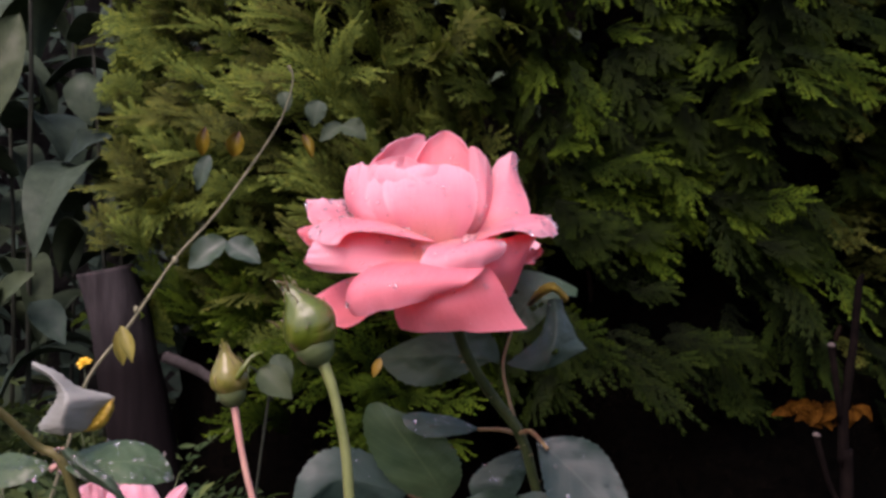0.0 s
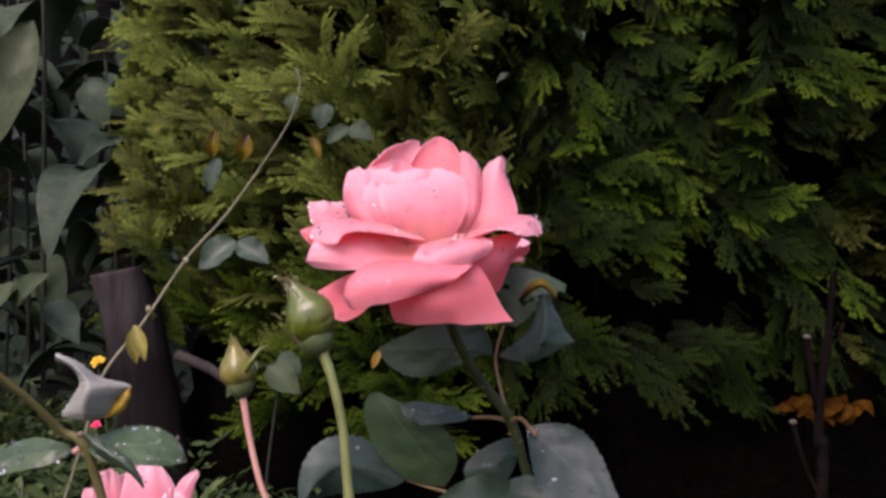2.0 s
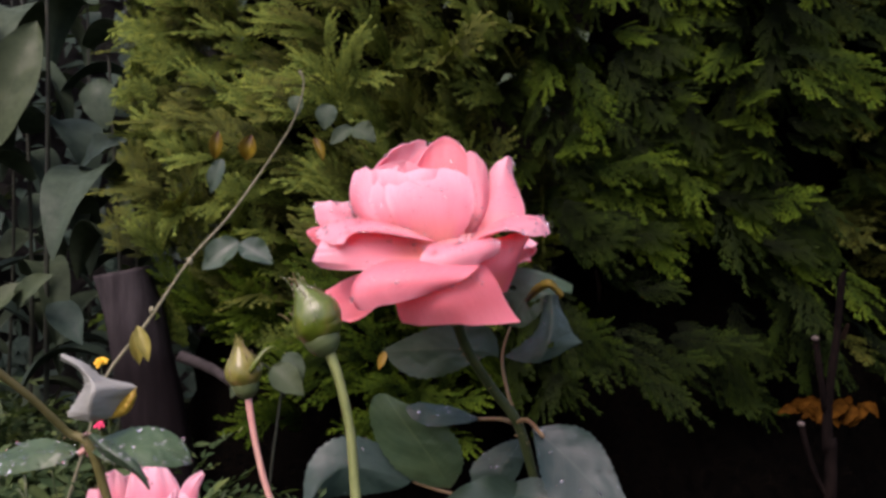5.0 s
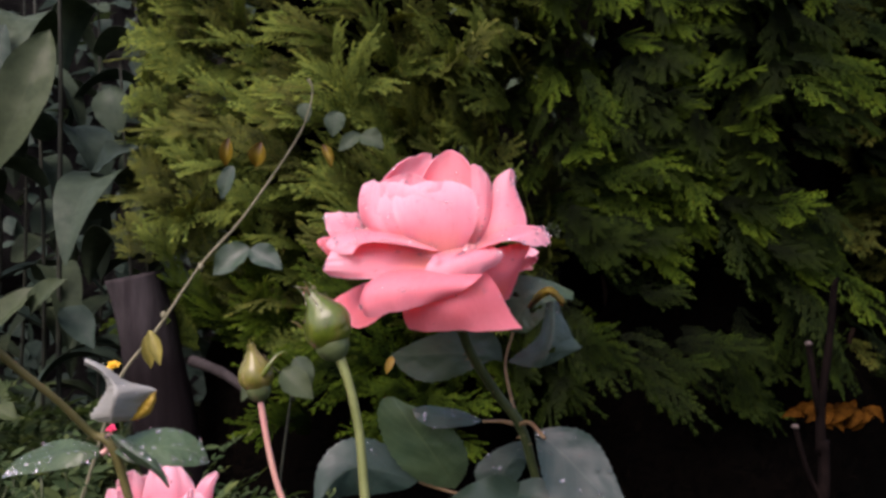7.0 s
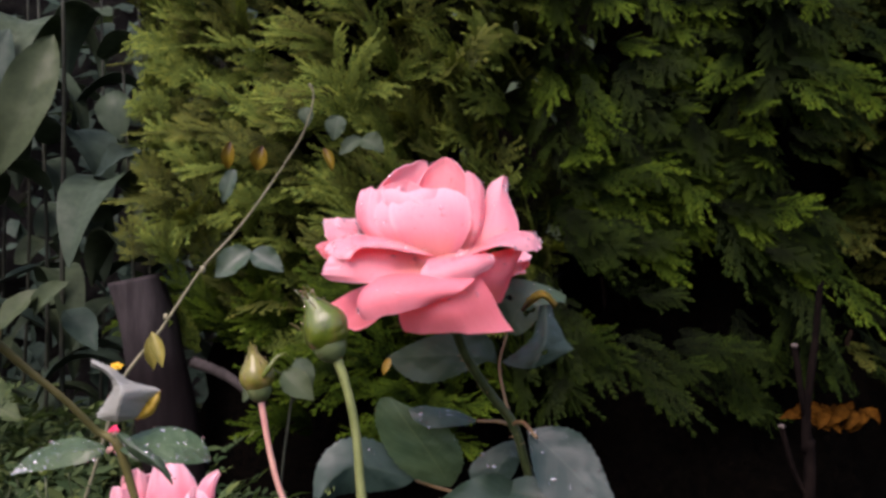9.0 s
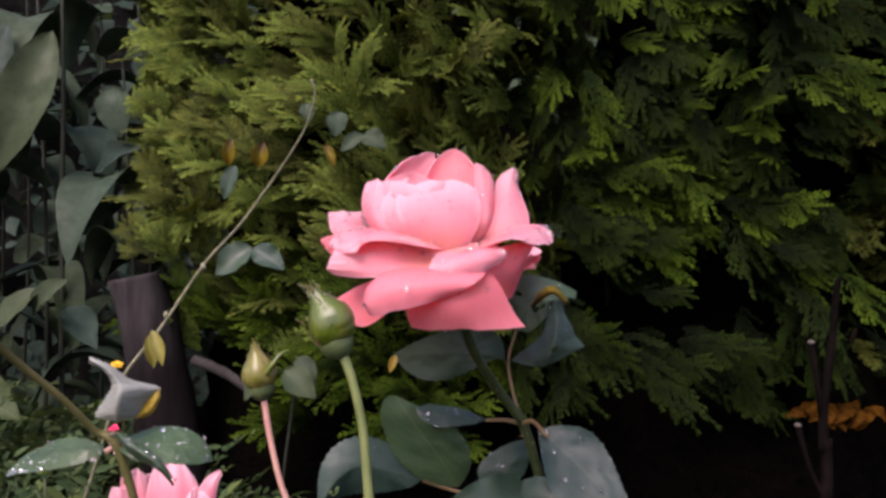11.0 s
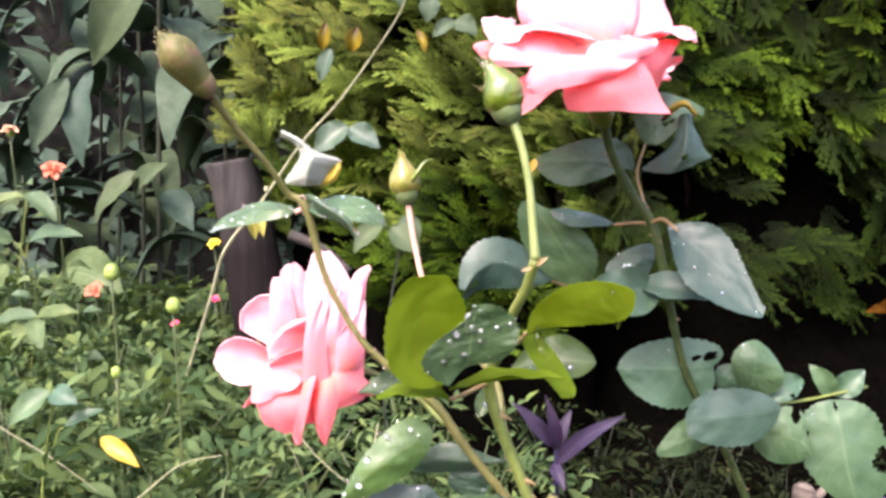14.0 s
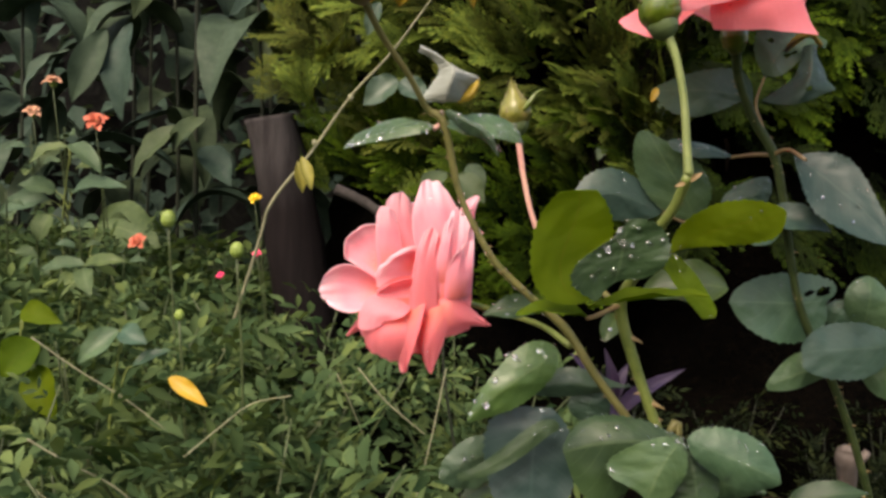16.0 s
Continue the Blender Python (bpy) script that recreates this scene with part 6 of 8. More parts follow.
stalk(budded, [(-0.0476, 0.3220, 0.6338), (-0.0603, 0.3050, 0.6305), (-0.0657, 0.3000, 0.6297)], 0.0013, 0.0010)
stalk(budded, [(-0.0204, 0.3300, 0.5630), (-0.0181, 0.3120, 0.5674), (-0.0161, 0.3100, 0.5677)], 0.0013, 0.0010)
stalk(budded, [(-0.0400, 0.3100, 0.6563), (-0.0337, 0.3050, 0.6588), (-0.0293, 0.3000, 0.6652)], 0.0012, 0.0009)
leaf(budded, (-0.0263, 0.2790, 0.6995), (-0.0212, 0.2780, 0.7040), (0, -0.9, 0.4), 0.0011, 0.0011, RED_PETIOLE, name="stipule", nu=4, nv=8)
leaf(budded, (-0.0282, 0.2790, 0.6986), (-0.0331, 0.2780, 0.6969), (0, -0.9, 0.4), 0.0010, 0.0010, RED_PETIOLE, name="stipule", nu=4, nv=8)
droplets(budded, wet, 260, 5, 0.0003, 0.0011)
droplets(budded, [wet[0]], 16, 8, 0.0005, 0.0012, -0.7)
droplets(budded, [wet[0]], 9, 18, 0.0016, 0.0022, -0.7)
droplets(budded, [wet[3]], 9, 9, 0.0011, 0.0024)
droplets(budded, [o for o in wet if o.data.materials[0] in (LEAF_WET, LEAF_PALE, LEAF_GREEN)], 70, 19, 0.0005, 0.0013, 0.3)
droplets(budded, young, 34, 6, 0.0004, 0.0012)

# the cane with the drooping brown bud, and the opened bloom on its side shoot
brown = cane((-0.06, 0.39, 0), "rose cane with a closed brownish bud over an opened pink bloom")
BROWN_STEM = [(-0.1760, 0.2700, 0.7719), (-0.1705, 0.2830, 0.7592), (-0.1590, 0.2970, 0.7422), (-0.1508, 0.3080, 0.7272), (-0.1423, 0.3110, 0.7201), (-0.1339, 0.3160, 0.6882), (-0.1235, 0.3180, 0.6672), (-0.1119, 0.3200, 0.6502), (-0.0954, 0.3240, 0.6351), (-0.0741, 0.3280, 0.6172), (-0.0569, 0.3320, 0.5932), (-0.0327, 0.3380, 0.5638), (-0.0098, 0.3430, 0.5369), (0.0164, 0.3500, 0.4869), (0.03, 0.40, -0.02)]
v, f = tube(BROWN_STEM,
            [0.0019, 0.0016, 0.0015, 0.0016, 0.0021, 0.0017, 0.0016, 0.0017, 0.0019, 0.0024, 0.0023, 0.0023, 0.0024, 0.0032, 0.005], 10, 6, 0.03, 4)
part("stem", v, f, STEM_BROWN, brown, "brownish green stem with water beads")
prickles(brown, BROWN_STEM, 0.20, 0.90, 110, 0.0018, 31)
stem_water(brown, BROWN_STEM, 0.26, 0.62, 34, 0.0016, 32)
bud(brown, (-0.1918, 0.2501, 0.7961), (-0.1749, 0.2700, 0.7707), 0.0082, BUD_DRY, 2, blunt=True)
bl = []
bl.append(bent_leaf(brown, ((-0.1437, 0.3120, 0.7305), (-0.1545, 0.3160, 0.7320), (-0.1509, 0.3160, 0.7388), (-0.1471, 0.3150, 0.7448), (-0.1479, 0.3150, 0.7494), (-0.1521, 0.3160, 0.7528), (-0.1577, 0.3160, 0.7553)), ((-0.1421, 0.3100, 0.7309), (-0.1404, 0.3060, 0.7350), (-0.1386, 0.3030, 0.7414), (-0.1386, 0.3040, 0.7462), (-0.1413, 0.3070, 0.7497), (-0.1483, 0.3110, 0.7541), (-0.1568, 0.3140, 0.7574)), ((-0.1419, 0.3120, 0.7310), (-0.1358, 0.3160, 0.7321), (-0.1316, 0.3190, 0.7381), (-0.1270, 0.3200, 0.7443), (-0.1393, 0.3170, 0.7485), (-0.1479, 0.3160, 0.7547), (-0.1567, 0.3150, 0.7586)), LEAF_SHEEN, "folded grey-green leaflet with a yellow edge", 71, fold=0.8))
bl.append(loft_leaf(brown, ((-0.1488, 0.3120, 0.7196), (-0.1659, 0.3180, 0.7215), (-0.1828, 0.3200, 0.7160), (-0.1943, 0.3160, 0.7053)), ((-0.1474, 0.3090, 0.7188), (-0.1604, 0.3070, 0.7180), (-0.1766, 0.3100, 0.7129), (-0.1937, 0.3150, 0.7051)), ((-0.1474, 0.3080, 0.7173), (-0.1576, 0.3030, 0.7131), (-0.1737, 0.3060, 0.7097), (-0.1932, 0.3140, 0.7048)), LEAF_PALE, "green leaflet beaded with rain", seed=72, puff=0.08))
bl.append(loft_leaf(brown, ((-0.1438, 0.3160, 0.7203), (-0.1364, 0.3210, 0.7245), (-0.1175, 0.3230, 0.7260), (-0.1031, 0.3200, 0.7134)), ((-0.1420, 0.3120, 0.7197), (-0.1286, 0.3110, 0.7207), (-0.1142, 0.3140, 0.7198), (-0.1025, 0.3190, 0.7129)), ((-0.1407, 0.3090, 0.7189), (-0.1257, 0.3040, 0.7149), (-0.1108, 0.3070, 0.7135), (-0.1024, 0.3180, 0.7123)), LEAF_PALE, "green leaflet beaded with rain", seed=73, puff=0.08))
bl.append(loft_leaf(brown, ((-0.1419, 0.3080, 0.7263), (-0.1324, 0.3040, 0.7178), (-0.1224, 0.3020, 0.7135), (-0.1140, 0.3020, 0.7060)), ((-0.1397, 0.3060, 0.7270), (-0.1290, 0.3000, 0.7211), (-0.1197, 0.2990, 0.7156), (-0.1140, 0.3020, 0.7060)), ((-0.1393, 0.3080, 0.7268), (-0.1289, 0.3040, 0.7229), (-0.1194, 0.3020, 0.7163), (-0.1140, 0.3020, 0.7062)), LEAF, "", seed=74, puff=0.05))
loft_leaf(brown, ((-0.1375, 0.3170, 0.7314), (-0.1341, 0.3170, 0.7358), (-0.1312, 0.3180, 0.7406), (-0.1275, 0.3200, 0.7440)), ((-0.1366, 0.3160, 0.7313), (-0.1304, 0.3150, 0.7353), (-0.1277, 0.3160, 0.7392), (-0.1266, 0.3190, 0.7439)), ((-0.1362, 0.3170, 0.7309), (-0.1299, 0.3170, 0.7333), (-0.1267, 0.3180, 0.7379), (-0.1267, 0.3200, 0.7427)), LEAF_YELLOW, "yellow turned-over leaf edge", seed=75, puff=0.05)
stalk(brown, [(-0.1476, 0.3110, 0.7172), (-0.1438, 0.3130, 0.7207), (-0.1438, 0.3130, 0.7255)], 0.0013, 0.001, STEM_PINK)
droplets(brown, bl, 200, 7, 0.0003, 0.0009)
droplets(brown, bl[1:3], 50, 27, 0.0006, 0.0014, 0.0)
v, f = tube([(-0.0706, 0.3350, 0.6067), (-0.0858, 0.3600, 0.6109), (-0.1060, 0.4100, 0.6057), (-0.1441, 0.4620, 0.6023)], [0.0018, 0.0016, 0.0016, 0.0024], 9, 6)
part("side_shoot", v, f, STEM, brown)

# the opened bloom
v, f = tube([(-0.1441, 0.4620, 0.6023), (-0.1503, 0.4630, 0.6049), (-0.1563, 0.4620, 0.6079), (-0.1622, 0.4610, 0.6100)], [0.0025, 0.006, 0.007, 0.004], 12, 4)
open_bloom = part("bloom", v, f, BUD, brown, "wide open pale pink rose bloom with ruffled petals")
open_petals = []
open_petals.append(loft_petal(open_bloom, ((-0.1951, 0.4500, 0.6095), (-0.1996, 0.4520, 0.6256), (-0.2020, 0.4520, 0.6405), (-0.2017, 0.4480, 0.6542)), ((-0.1755, 0.4520, 0.6140), (-0.1786, 0.4560, 0.6300), (-0.1813, 0.4560, 0.6498), (-0.1830, 0.4500, 0.6700)), ((-0.1504, 0.4480, 0.6199), (-0.1501, 0.4520, 0.6358), (-0.1526, 0.4520, 0.6521), (-0.1578, 0.4460, 0.6702)), PETAL_OPEN, 300, 0.0008, curl=0.0014))
open_petals.append(loft_petal(open_bloom, ((-0.1964, 0.4340, 0.5990), (-0.1969, 0.4340, 0.6121), (-0.1975, 0.4340, 0.6250), (-0.1963, 0.4340, 0.6349)), ((-0.1727, 0.4400, 0.5964), (-0.1735, 0.4400, 0.6128), (-0.1742, 0.4400, 0.6275), (-0.1749, 0.4400, 0.6405)), ((-0.1414, 0.4360, 0.5997), (-0.1407, 0.4360, 0.6160), (-0.1415, 0.4360, 0.6305), (-0.1439, 0.4360, 0.6431)), PETAL_LOW, 301, 0.0008, curl=0.0014))
open_petals.append(loft_petal(open_bloom, ((-0.1923, 0.4300, 0.6001), (-0.1968, 0.4300, 0.5899), (-0.1963, 0.4300, 0.5801), (-0.1910, 0.4300, 0.5723)), ((-0.1752, 0.4340, 0.6007), (-0.1745, 0.4340, 0.5876), (-0.1739, 0.4340, 0.5761), (-0.1732, 0.4320, 0.5684)), ((-0.1539, 0.4320, 0.6027), (-0.1532, 0.4320, 0.5898), (-0.1551, 0.4320, 0.5798), (-0.1571, 0.4320, 0.5714)), PETAL_LOW, 302, 0.0008, curl=0.0014))
open_petals.append(loft_petal(open_bloom, ((-0.1896, 0.4340, 0.6289), (-0.1925, 0.4330, 0.6433), (-0.1934, 0.4320, 0.6577), (-0.1922, 0.4310, 0.6742)), ((-0.1809, 0.4310, 0.6299), (-0.1824, 0.4300, 0.6459), (-0.1836, 0.4300, 0.6617), (-0.1838, 0.4300, 0.6781)), ((-0.1716, 0.4330, 0.6303), (-0.1720, 0.4330, 0.6447), (-0.1740, 0.4340, 0.6572), (-0.1775, 0.4340, 0.6742)), PETAL_OPEN, 303, 0.0008, curl=0.0014))
open_petals.append(loft_petal(open_bloom, ((-0.1953, 0.4270, 0.6262), (-0.1968, 0.4260, 0.6390), (-0.1979, 0.4270, 0.6515), (-0.1980, 0.4290, 0.6653)), ((-0.1877, 0.4250, 0.6271), (-0.1890, 0.4240, 0.6414), (-0.1901, 0.4240, 0.6539), (-0.1918, 0.4260, 0.6687)), ((-0.1793, 0.4270, 0.6274), (-0.1799, 0.4270, 0.6401), (-0.1818, 0.4280, 0.6509), (-0.1857, 0.4300, 0.6651)), PETAL_OPEN, 304, 0.0008, curl=0.0014))
open_petals.append(loft_petal(open_bloom, ((-0.1964, 0.4300, 0.6192), (-0.2069, 0.4320, 0.6247), (-0.2153, 0.4320, 0.6289), (-0.2193, 0.4300, 0.6329)), ((-0.1964, 0.4360, 0.6265), (-0.2046, 0.4380, 0.6354), (-0.2115, 0.4380, 0.6431), (-0.2169, 0.4340, 0.6491)), ((-0.1903, 0.4380, 0.6283), (-0.1928, 0.4400, 0.6376), (-0.1957, 0.4400, 0.6472), (-0.1985, 0.4360, 0.6554)), PETAL_OPEN, 305, 0.0008, curl=0.0014))
open_petals.append(loft_petal(open_bloom, ((-0.1932, 0.4140, 0.6220), (-0.2021, 0.4100, 0.6282), (-0.2132, 0.4100, 0.6305), (-0.2248, 0.4160, 0.6246)), ((-0.1921, 0.4180, 0.6135), (-0.2031, 0.4170, 0.6145), (-0.2174, 0.4170, 0.6142), (-0.2323, 0.4200, 0.6106)), ((-0.1921, 0.4120, 0.6051), (-0.2005, 0.4080, 0.6018), (-0.2101, 0.4090, 0.5990), (-0.2248, 0.4160, 0.6026)), PETAL_OPEN, 306, 0.0008, curl=0.0014))
open_petals.append(loft_petal(open_bloom, ((-0.2049, 0.4260, 0.5917), (-0.2081, 0.4260, 0.5898), (-0.2107, 0.4260, 0.5855), (-0.2138, 0.4260, 0.5809)), ((-0.2027, 0.4240, 0.5891), (-0.2059, 0.4240, 0.5880), (-0.2091, 0.4240, 0.5853), (-0.2135, 0.4260, 0.5807)), ((-0.2014, 0.4260, 0.5855), (-0.2046, 0.4260, 0.5849), (-0.2078, 0.4260, 0.5833), (-0.2131, 0.4260, 0.5804)), PETAL_LOW, 307, 0.0008, curl=0.0014))
open_petals.append(loft_petal(open_bloom, ((-0.1704, 0.4160, 0.5982), (-0.1795, 0.4140, 0.5979), (-0.1875, 0.4140, 0.6004), (-0.1931, 0.4160, 0.6091)), ((-0.1707, 0.4240, 0.6093), (-0.1792, 0.4260, 0.6115), (-0.1870, 0.4240, 0.6161), (-0.1931, 0.4220, 0.6176)), ((-0.1676, 0.4200, 0.6230), (-0.1718, 0.4240, 0.6300), (-0.1764, 0.4220, 0.6346), (-0.1794, 0.4200, 0.6378)), PETAL_DEEP, 308, 0.0008, curl=0.0014))
open_petals.append(loft_petal(open_bloom, ((-0.1690, 0.4180, 0.6247), (-0.1774, 0.4120, 0.6250), (-0.1850, 0.4080, 0.6220), (-0.1927, 0.4080, 0.6155)), ((-0.1693, 0.4180, 0.6310), (-0.1759, 0.4100, 0.6347), (-0.1821, 0.4060, 0.6348), (-0.1877, 0.4060, 0.6317)), ((-0.1683, 0.4200, 0.6355), (-0.1683, 0.4140, 0.6401), (-0.1682, 0.4120, 0.6435), (-0.1682, 0.4120, 0.6456)), PETAL_OPEN, 309, 0.0008, curl=0.0014))
open_petals.append(loft_petal(open_bloom, ((-0.1662, 0.4180, 0.6328), (-0.1707, 0.4170, 0.6466), (-0.1733, 0.4200, 0.6601), (-0.1722, 0.4250, 0.6725)), ((-0.1535, 0.4150, 0.6341), (-0.1559, 0.4140, 0.6526), (-0.1597, 0.4180, 0.6704), (-0.1639, 0.4270, 0.6878)), ((-0.1388, 0.4220, 0.6342), (-0.1382, 0.4200, 0.6485), (-0.1413, 0.4240, 0.6618), (-0.1495, 0.4300, 0.6755)), PETAL_OPEN, 310, 0.0018, curl=0.0014))
open_petals.append(loft_petal(open_bloom, ((-0.1545, 0.4080, 0.6135), (-0.1523, 0.4070, 0.6323), (-0.1491, 0.4100, 0.6504), (-0.1488, 0.4180, 0.6695)), ((-0.1453, 0.4080, 0.6127), (-0.1425, 0.4070, 0.6330), (-0.1404, 0.4110, 0.6494), (-0.1419, 0.4200, 0.6698)), ((-0.1336, 0.4140, 0.6125), (-0.1315, 0.4130, 0.6298), (-0.1322, 0.4170, 0.6431), (-0.1345, 0.4240, 0.6569)), PETAL_OPEN, 311, 0.0014, curl=0.0014))
open_petals.append(loft_petal(open_bloom, ((-0.1481, 0.4050, 0.6145), (-0.1474, 0.4030, 0.6287), (-0.1453, 0.4040, 0.6377), (-0.1427, 0.4080, 0.6435)), ((-0.1406, 0.4060, 0.6142), (-0.1389, 0.4050, 0.6275), (-0.1384, 0.4080, 0.6392), (-0.1373, 0.4140, 0.6495)), ((-0.1322, 0.4130, 0.6166), (-0.1314, 0.4110, 0.6286), (-0.1322, 0.4130, 0.6390), (-0.1347, 0.4200, 0.6500)), PETAL_OPEN, 312, 0.0014, curl=0.0014))
open_petals.append(loft_petal(open_bloom, ((-0.1680, 0.4060, 0.6004), (-0.1684, 0.4030, 0.6240), (-0.1673, 0.4040, 0.6407), (-0.1650, 0.4110, 0.6538)), ((-0.1607, 0.4040, 0.6014), (-0.1620, 0.4010, 0.6248), (-0.1609, 0.4015, 0.6415), (-0.1582, 0.4090, 0.6578)), ((-0.1513, 0.4070, 0.6016), (-0.1531, 0.4040, 0.6250), (-0.1536, 0.4050, 0.6385), (-0.1537, 0.4120, 0.6520)), PETAL_ROLL, 313, 0.0012, curl=0.0014))
open_petals.append(loft_petal(open_bloom, ((-0.1931, 0.4160, 0.6091), (-0.1999, 0.4120, 0.6045), (-0.2040, 0.4120, 0.5963), (-0.2002, 0.4180, 0.5801)), ((-0.1786, 0.4080, 0.6023), (-0.1850, 0.4020, 0.5968), (-0.1892, 0.4020, 0.5871), (-0.1887, 0.4100, 0.5742)), ((-0.1657, 0.4060, 0.5975), (-0.1692, 0.4020, 0.5888), (-0.1721, 0.4040, 0.5787), (-0.1743, 0.4100, 0.5691)), PETAL_LOW, 314, 0.0008, curl=0.0014))
open_petals.append(loft_petal(open_bloom, ((-0.1924, 0.4120, 0.6122), (-0.1984, 0.4080, 0.6085), (-0.2016, 0.4060, 0.6009), (-0.2019, 0.4080, 0.5910)), ((-0.1810, 0.4100, 0.6111), (-0.1854, 0.4020, 0.6060), (-0.1894, 0.4000, 0.5999), (-0.1917, 0.4020, 0.5916)), ((-0.1692, 0.4060, 0.6065), (-0.1711, 0.4000, 0.6029), (-0.1767, 0.3980, 0.5998), (-0.1824, 0.4000, 0.5990)), PETAL_ROLL, 315, 0.0008, curl=0.0014))
# PETAL_LOW and PETAL_ROLL here paint the shade on the lower right
open_petals.append(loft_petal(open_bloom, ((-0.1714, 0.4160, 0.5854), (-0.1715, 0.4140, 0.6111), (-0.1705, 0.4160, 0.6312), (-0.1691, 0.4200, 0.6464)), ((-0.1500, 0.4080, 0.5875), (-0.1504, 0.4080, 0.6092), (-0.1500, 0.4160, 0.6311), (-0.1502, 0.4220, 0.6490)), ((-0.1313, 0.4180, 0.5930), (-0.1316, 0.4160, 0.6138), (-0.1320, 0.4200, 0.6334), (-0.1352, 0.4260, 0.6527)), PETAL_ROLL, 316, 0.0016, curl=0.0014))
open_petals.append(loft_petal(open_bloom, ((-0.1759, 0.4100, 0.6021), (-0.1773, 0.4080, 0.5899), (-0.1773, 0.4090, 0.5770), (-0.1712, 0.4120, 0.5628)), ((-0.1669, 0.4060, 0.6067), (-0.1691, 0.4020, 0.5934), (-0.1712, 0.4040, 0.5796), (-0.1704, 0.4120, 0.5624)), ((-0.1586, 0.4000, 0.6108), (-0.1606, 0.3950, 0.5972), (-0.1648, 0.3980, 0.5808), (-0.1693, 0.4100, 0.5635)), PETAL_LOW, 317, 0.0008, curl=0.0014))
open_petals.append(loft_petal(open_bloom, ((-0.1632, 0.4090, 0.6002), (-0.1628, 0.4080, 0.5895), (-0.1603, 0.4080, 0.5772), (-0.1557, 0.4130, 0.5642)), ((-0.1529, 0.4040, 0.6082), (-0.1541, 0.4010, 0.5949), (-0.1551, 0.4030, 0.5804), (-0.1549, 0.4130, 0.5638)), ((-0.1436, 0.4080, 0.6097), (-0.1451, 0.4050, 0.5948), (-0.1490, 0.4060, 0.5786), (-0.1539, 0.4130, 0.5644)), PETAL_LOW, 318, 0.0008, curl=0.0014))
open_petals.append(loft_petal(open_bloom, ((-0.1538, 0.4080, 0.6228), (-0.1541, 0.4050, 0.6355), (-0.1524, 0.4060, 0.6491), (-0.1501, 0.4150, 0.6628)), ((-0.1484, 0.4060, 0.6235), (-0.1487, 0.4030, 0.6361), (-0.1482, 0.4050, 0.6495), (-0.1477, 0.4150, 0.6640)), ((-0.1431, 0.4080, 0.6236), (-0.1444, 0.4050, 0.6362), (-0.1451, 0.4070, 0.6495), (-0.1460, 0.4170, 0.6621)), PETAL_OPEN, 319, 0.0012, curl=0.0014))
open_petals.append(loft_petal(open_bloom, ((-0.1705, 0.4120, 0.6115), (-0.1763, 0.4100, 0.6114), (-0.1839, 0.4090, 0.6110), (-0.1922, 0.4110, 0.6119)), ((-0.1701, 0.4140, 0.6175), (-0.1768, 0.4110, 0.6182), (-0.1840, 0.4080, 0.6174), (-0.1918, 0.4100, 0.6142)), ((-0.1695, 0.4120, 0.6238), (-0.1749, 0.4070, 0.6235), (-0.1826, 0.4040, 0.6205), (-0.1917, 0.4080, 0.6156)), PETAL_ROLL, 320, 0.0008, curl=0.0014))
open_petals.append(loft_petal(open_bloom, ((-0.1516, 0.4090, 0.6135), (-0.1410, 0.4090, 0.6159), (-0.1319, 0.4150, 0.6085), (-0.1194, 0.4220, 0.5963)), ((-0.1519, 0.4050, 0.6019), (-0.1415, 0.4050, 0.6051), (-0.1313, 0.4130, 0.6012), (-0.1192, 0.4220, 0.5957)), ((-0.1562, 0.4080, 0.5885), (-0.1426, 0.4080, 0.5927), (-0.1311, 0.4140, 0.5955), (-0.1196, 0.4220, 0.5952)), PETAL_LOW, 321, 0.0008, curl=0.0014))
open_petals.append(loft_petal(open_bloom, ((-0.1471, 0.4200, 0.6535), (-0.1442, 0.4200, 0.6637), (-0.1412, 0.4230, 0.6727), (-0.1327, 0.4270, 0.6790)), ((-0.1411, 0.4180, 0.6541), (-0.1378, 0.4180, 0.6635), (-0.1360, 0.4210, 0.6706), (-0.1316, 0.4270, 0.6784)), ((-0.1356, 0.4210, 0.6539), (-0.1333, 0.4220, 0.6601), (-0.1333, 0.4240, 0.6675), (-0.1312, 0.4270, 0.6763)), PETAL_OPEN, 330, 0.0006, curl=0.0008))
droplets(brown, open_petals, 40, 17, 0.0003, 0.0008)

# the slim cane with the small bud
slim = cane((-0.06, 0.47, 0), "slender rose cane with a small green bud on a pink stalk")
v, f = tube([(-0.1095, 0.4350, 0.7198), (-0.1044, 0.4330, 0.6945), (-0.0974, 0.4310, 0.6695), (-0.0887, 0.4290, 0.6519), (-0.0788, 0.4250, 0.6416)], [0.0019, 0.0017, 0.0017, 0.0018, 0.0022], 9, 6, 0.02, 5)
part("flower_stalk", v, f, STEM_PINK, slim, "pink flower stalk")
v, f = tube([(-0.0788, 0.4250, 0.6416), (-0.0465, 0.3600, 0.6266), (-0.0387, 0.3360, 0.6053), (-0.0271, 0.3380, 0.5778), (-0.0183, 0.3410, 0.5554), (-0.0071, 0.3460, 0.5179), (-0.01, 0.40, -0.02)], [0.0020, 0.0019, 0.0019, 0.0019, 0.0019, 0.0020, 0.004], 9, 6, 0.02, 6)
part("stem", v, f, STEM_BROWN, slim)
bud(slim, (-0.1158, 0.4350, 0.7539), (-0.1092, 0.4350, 0.7183), 0.0097, BUD_BROWN, 4)
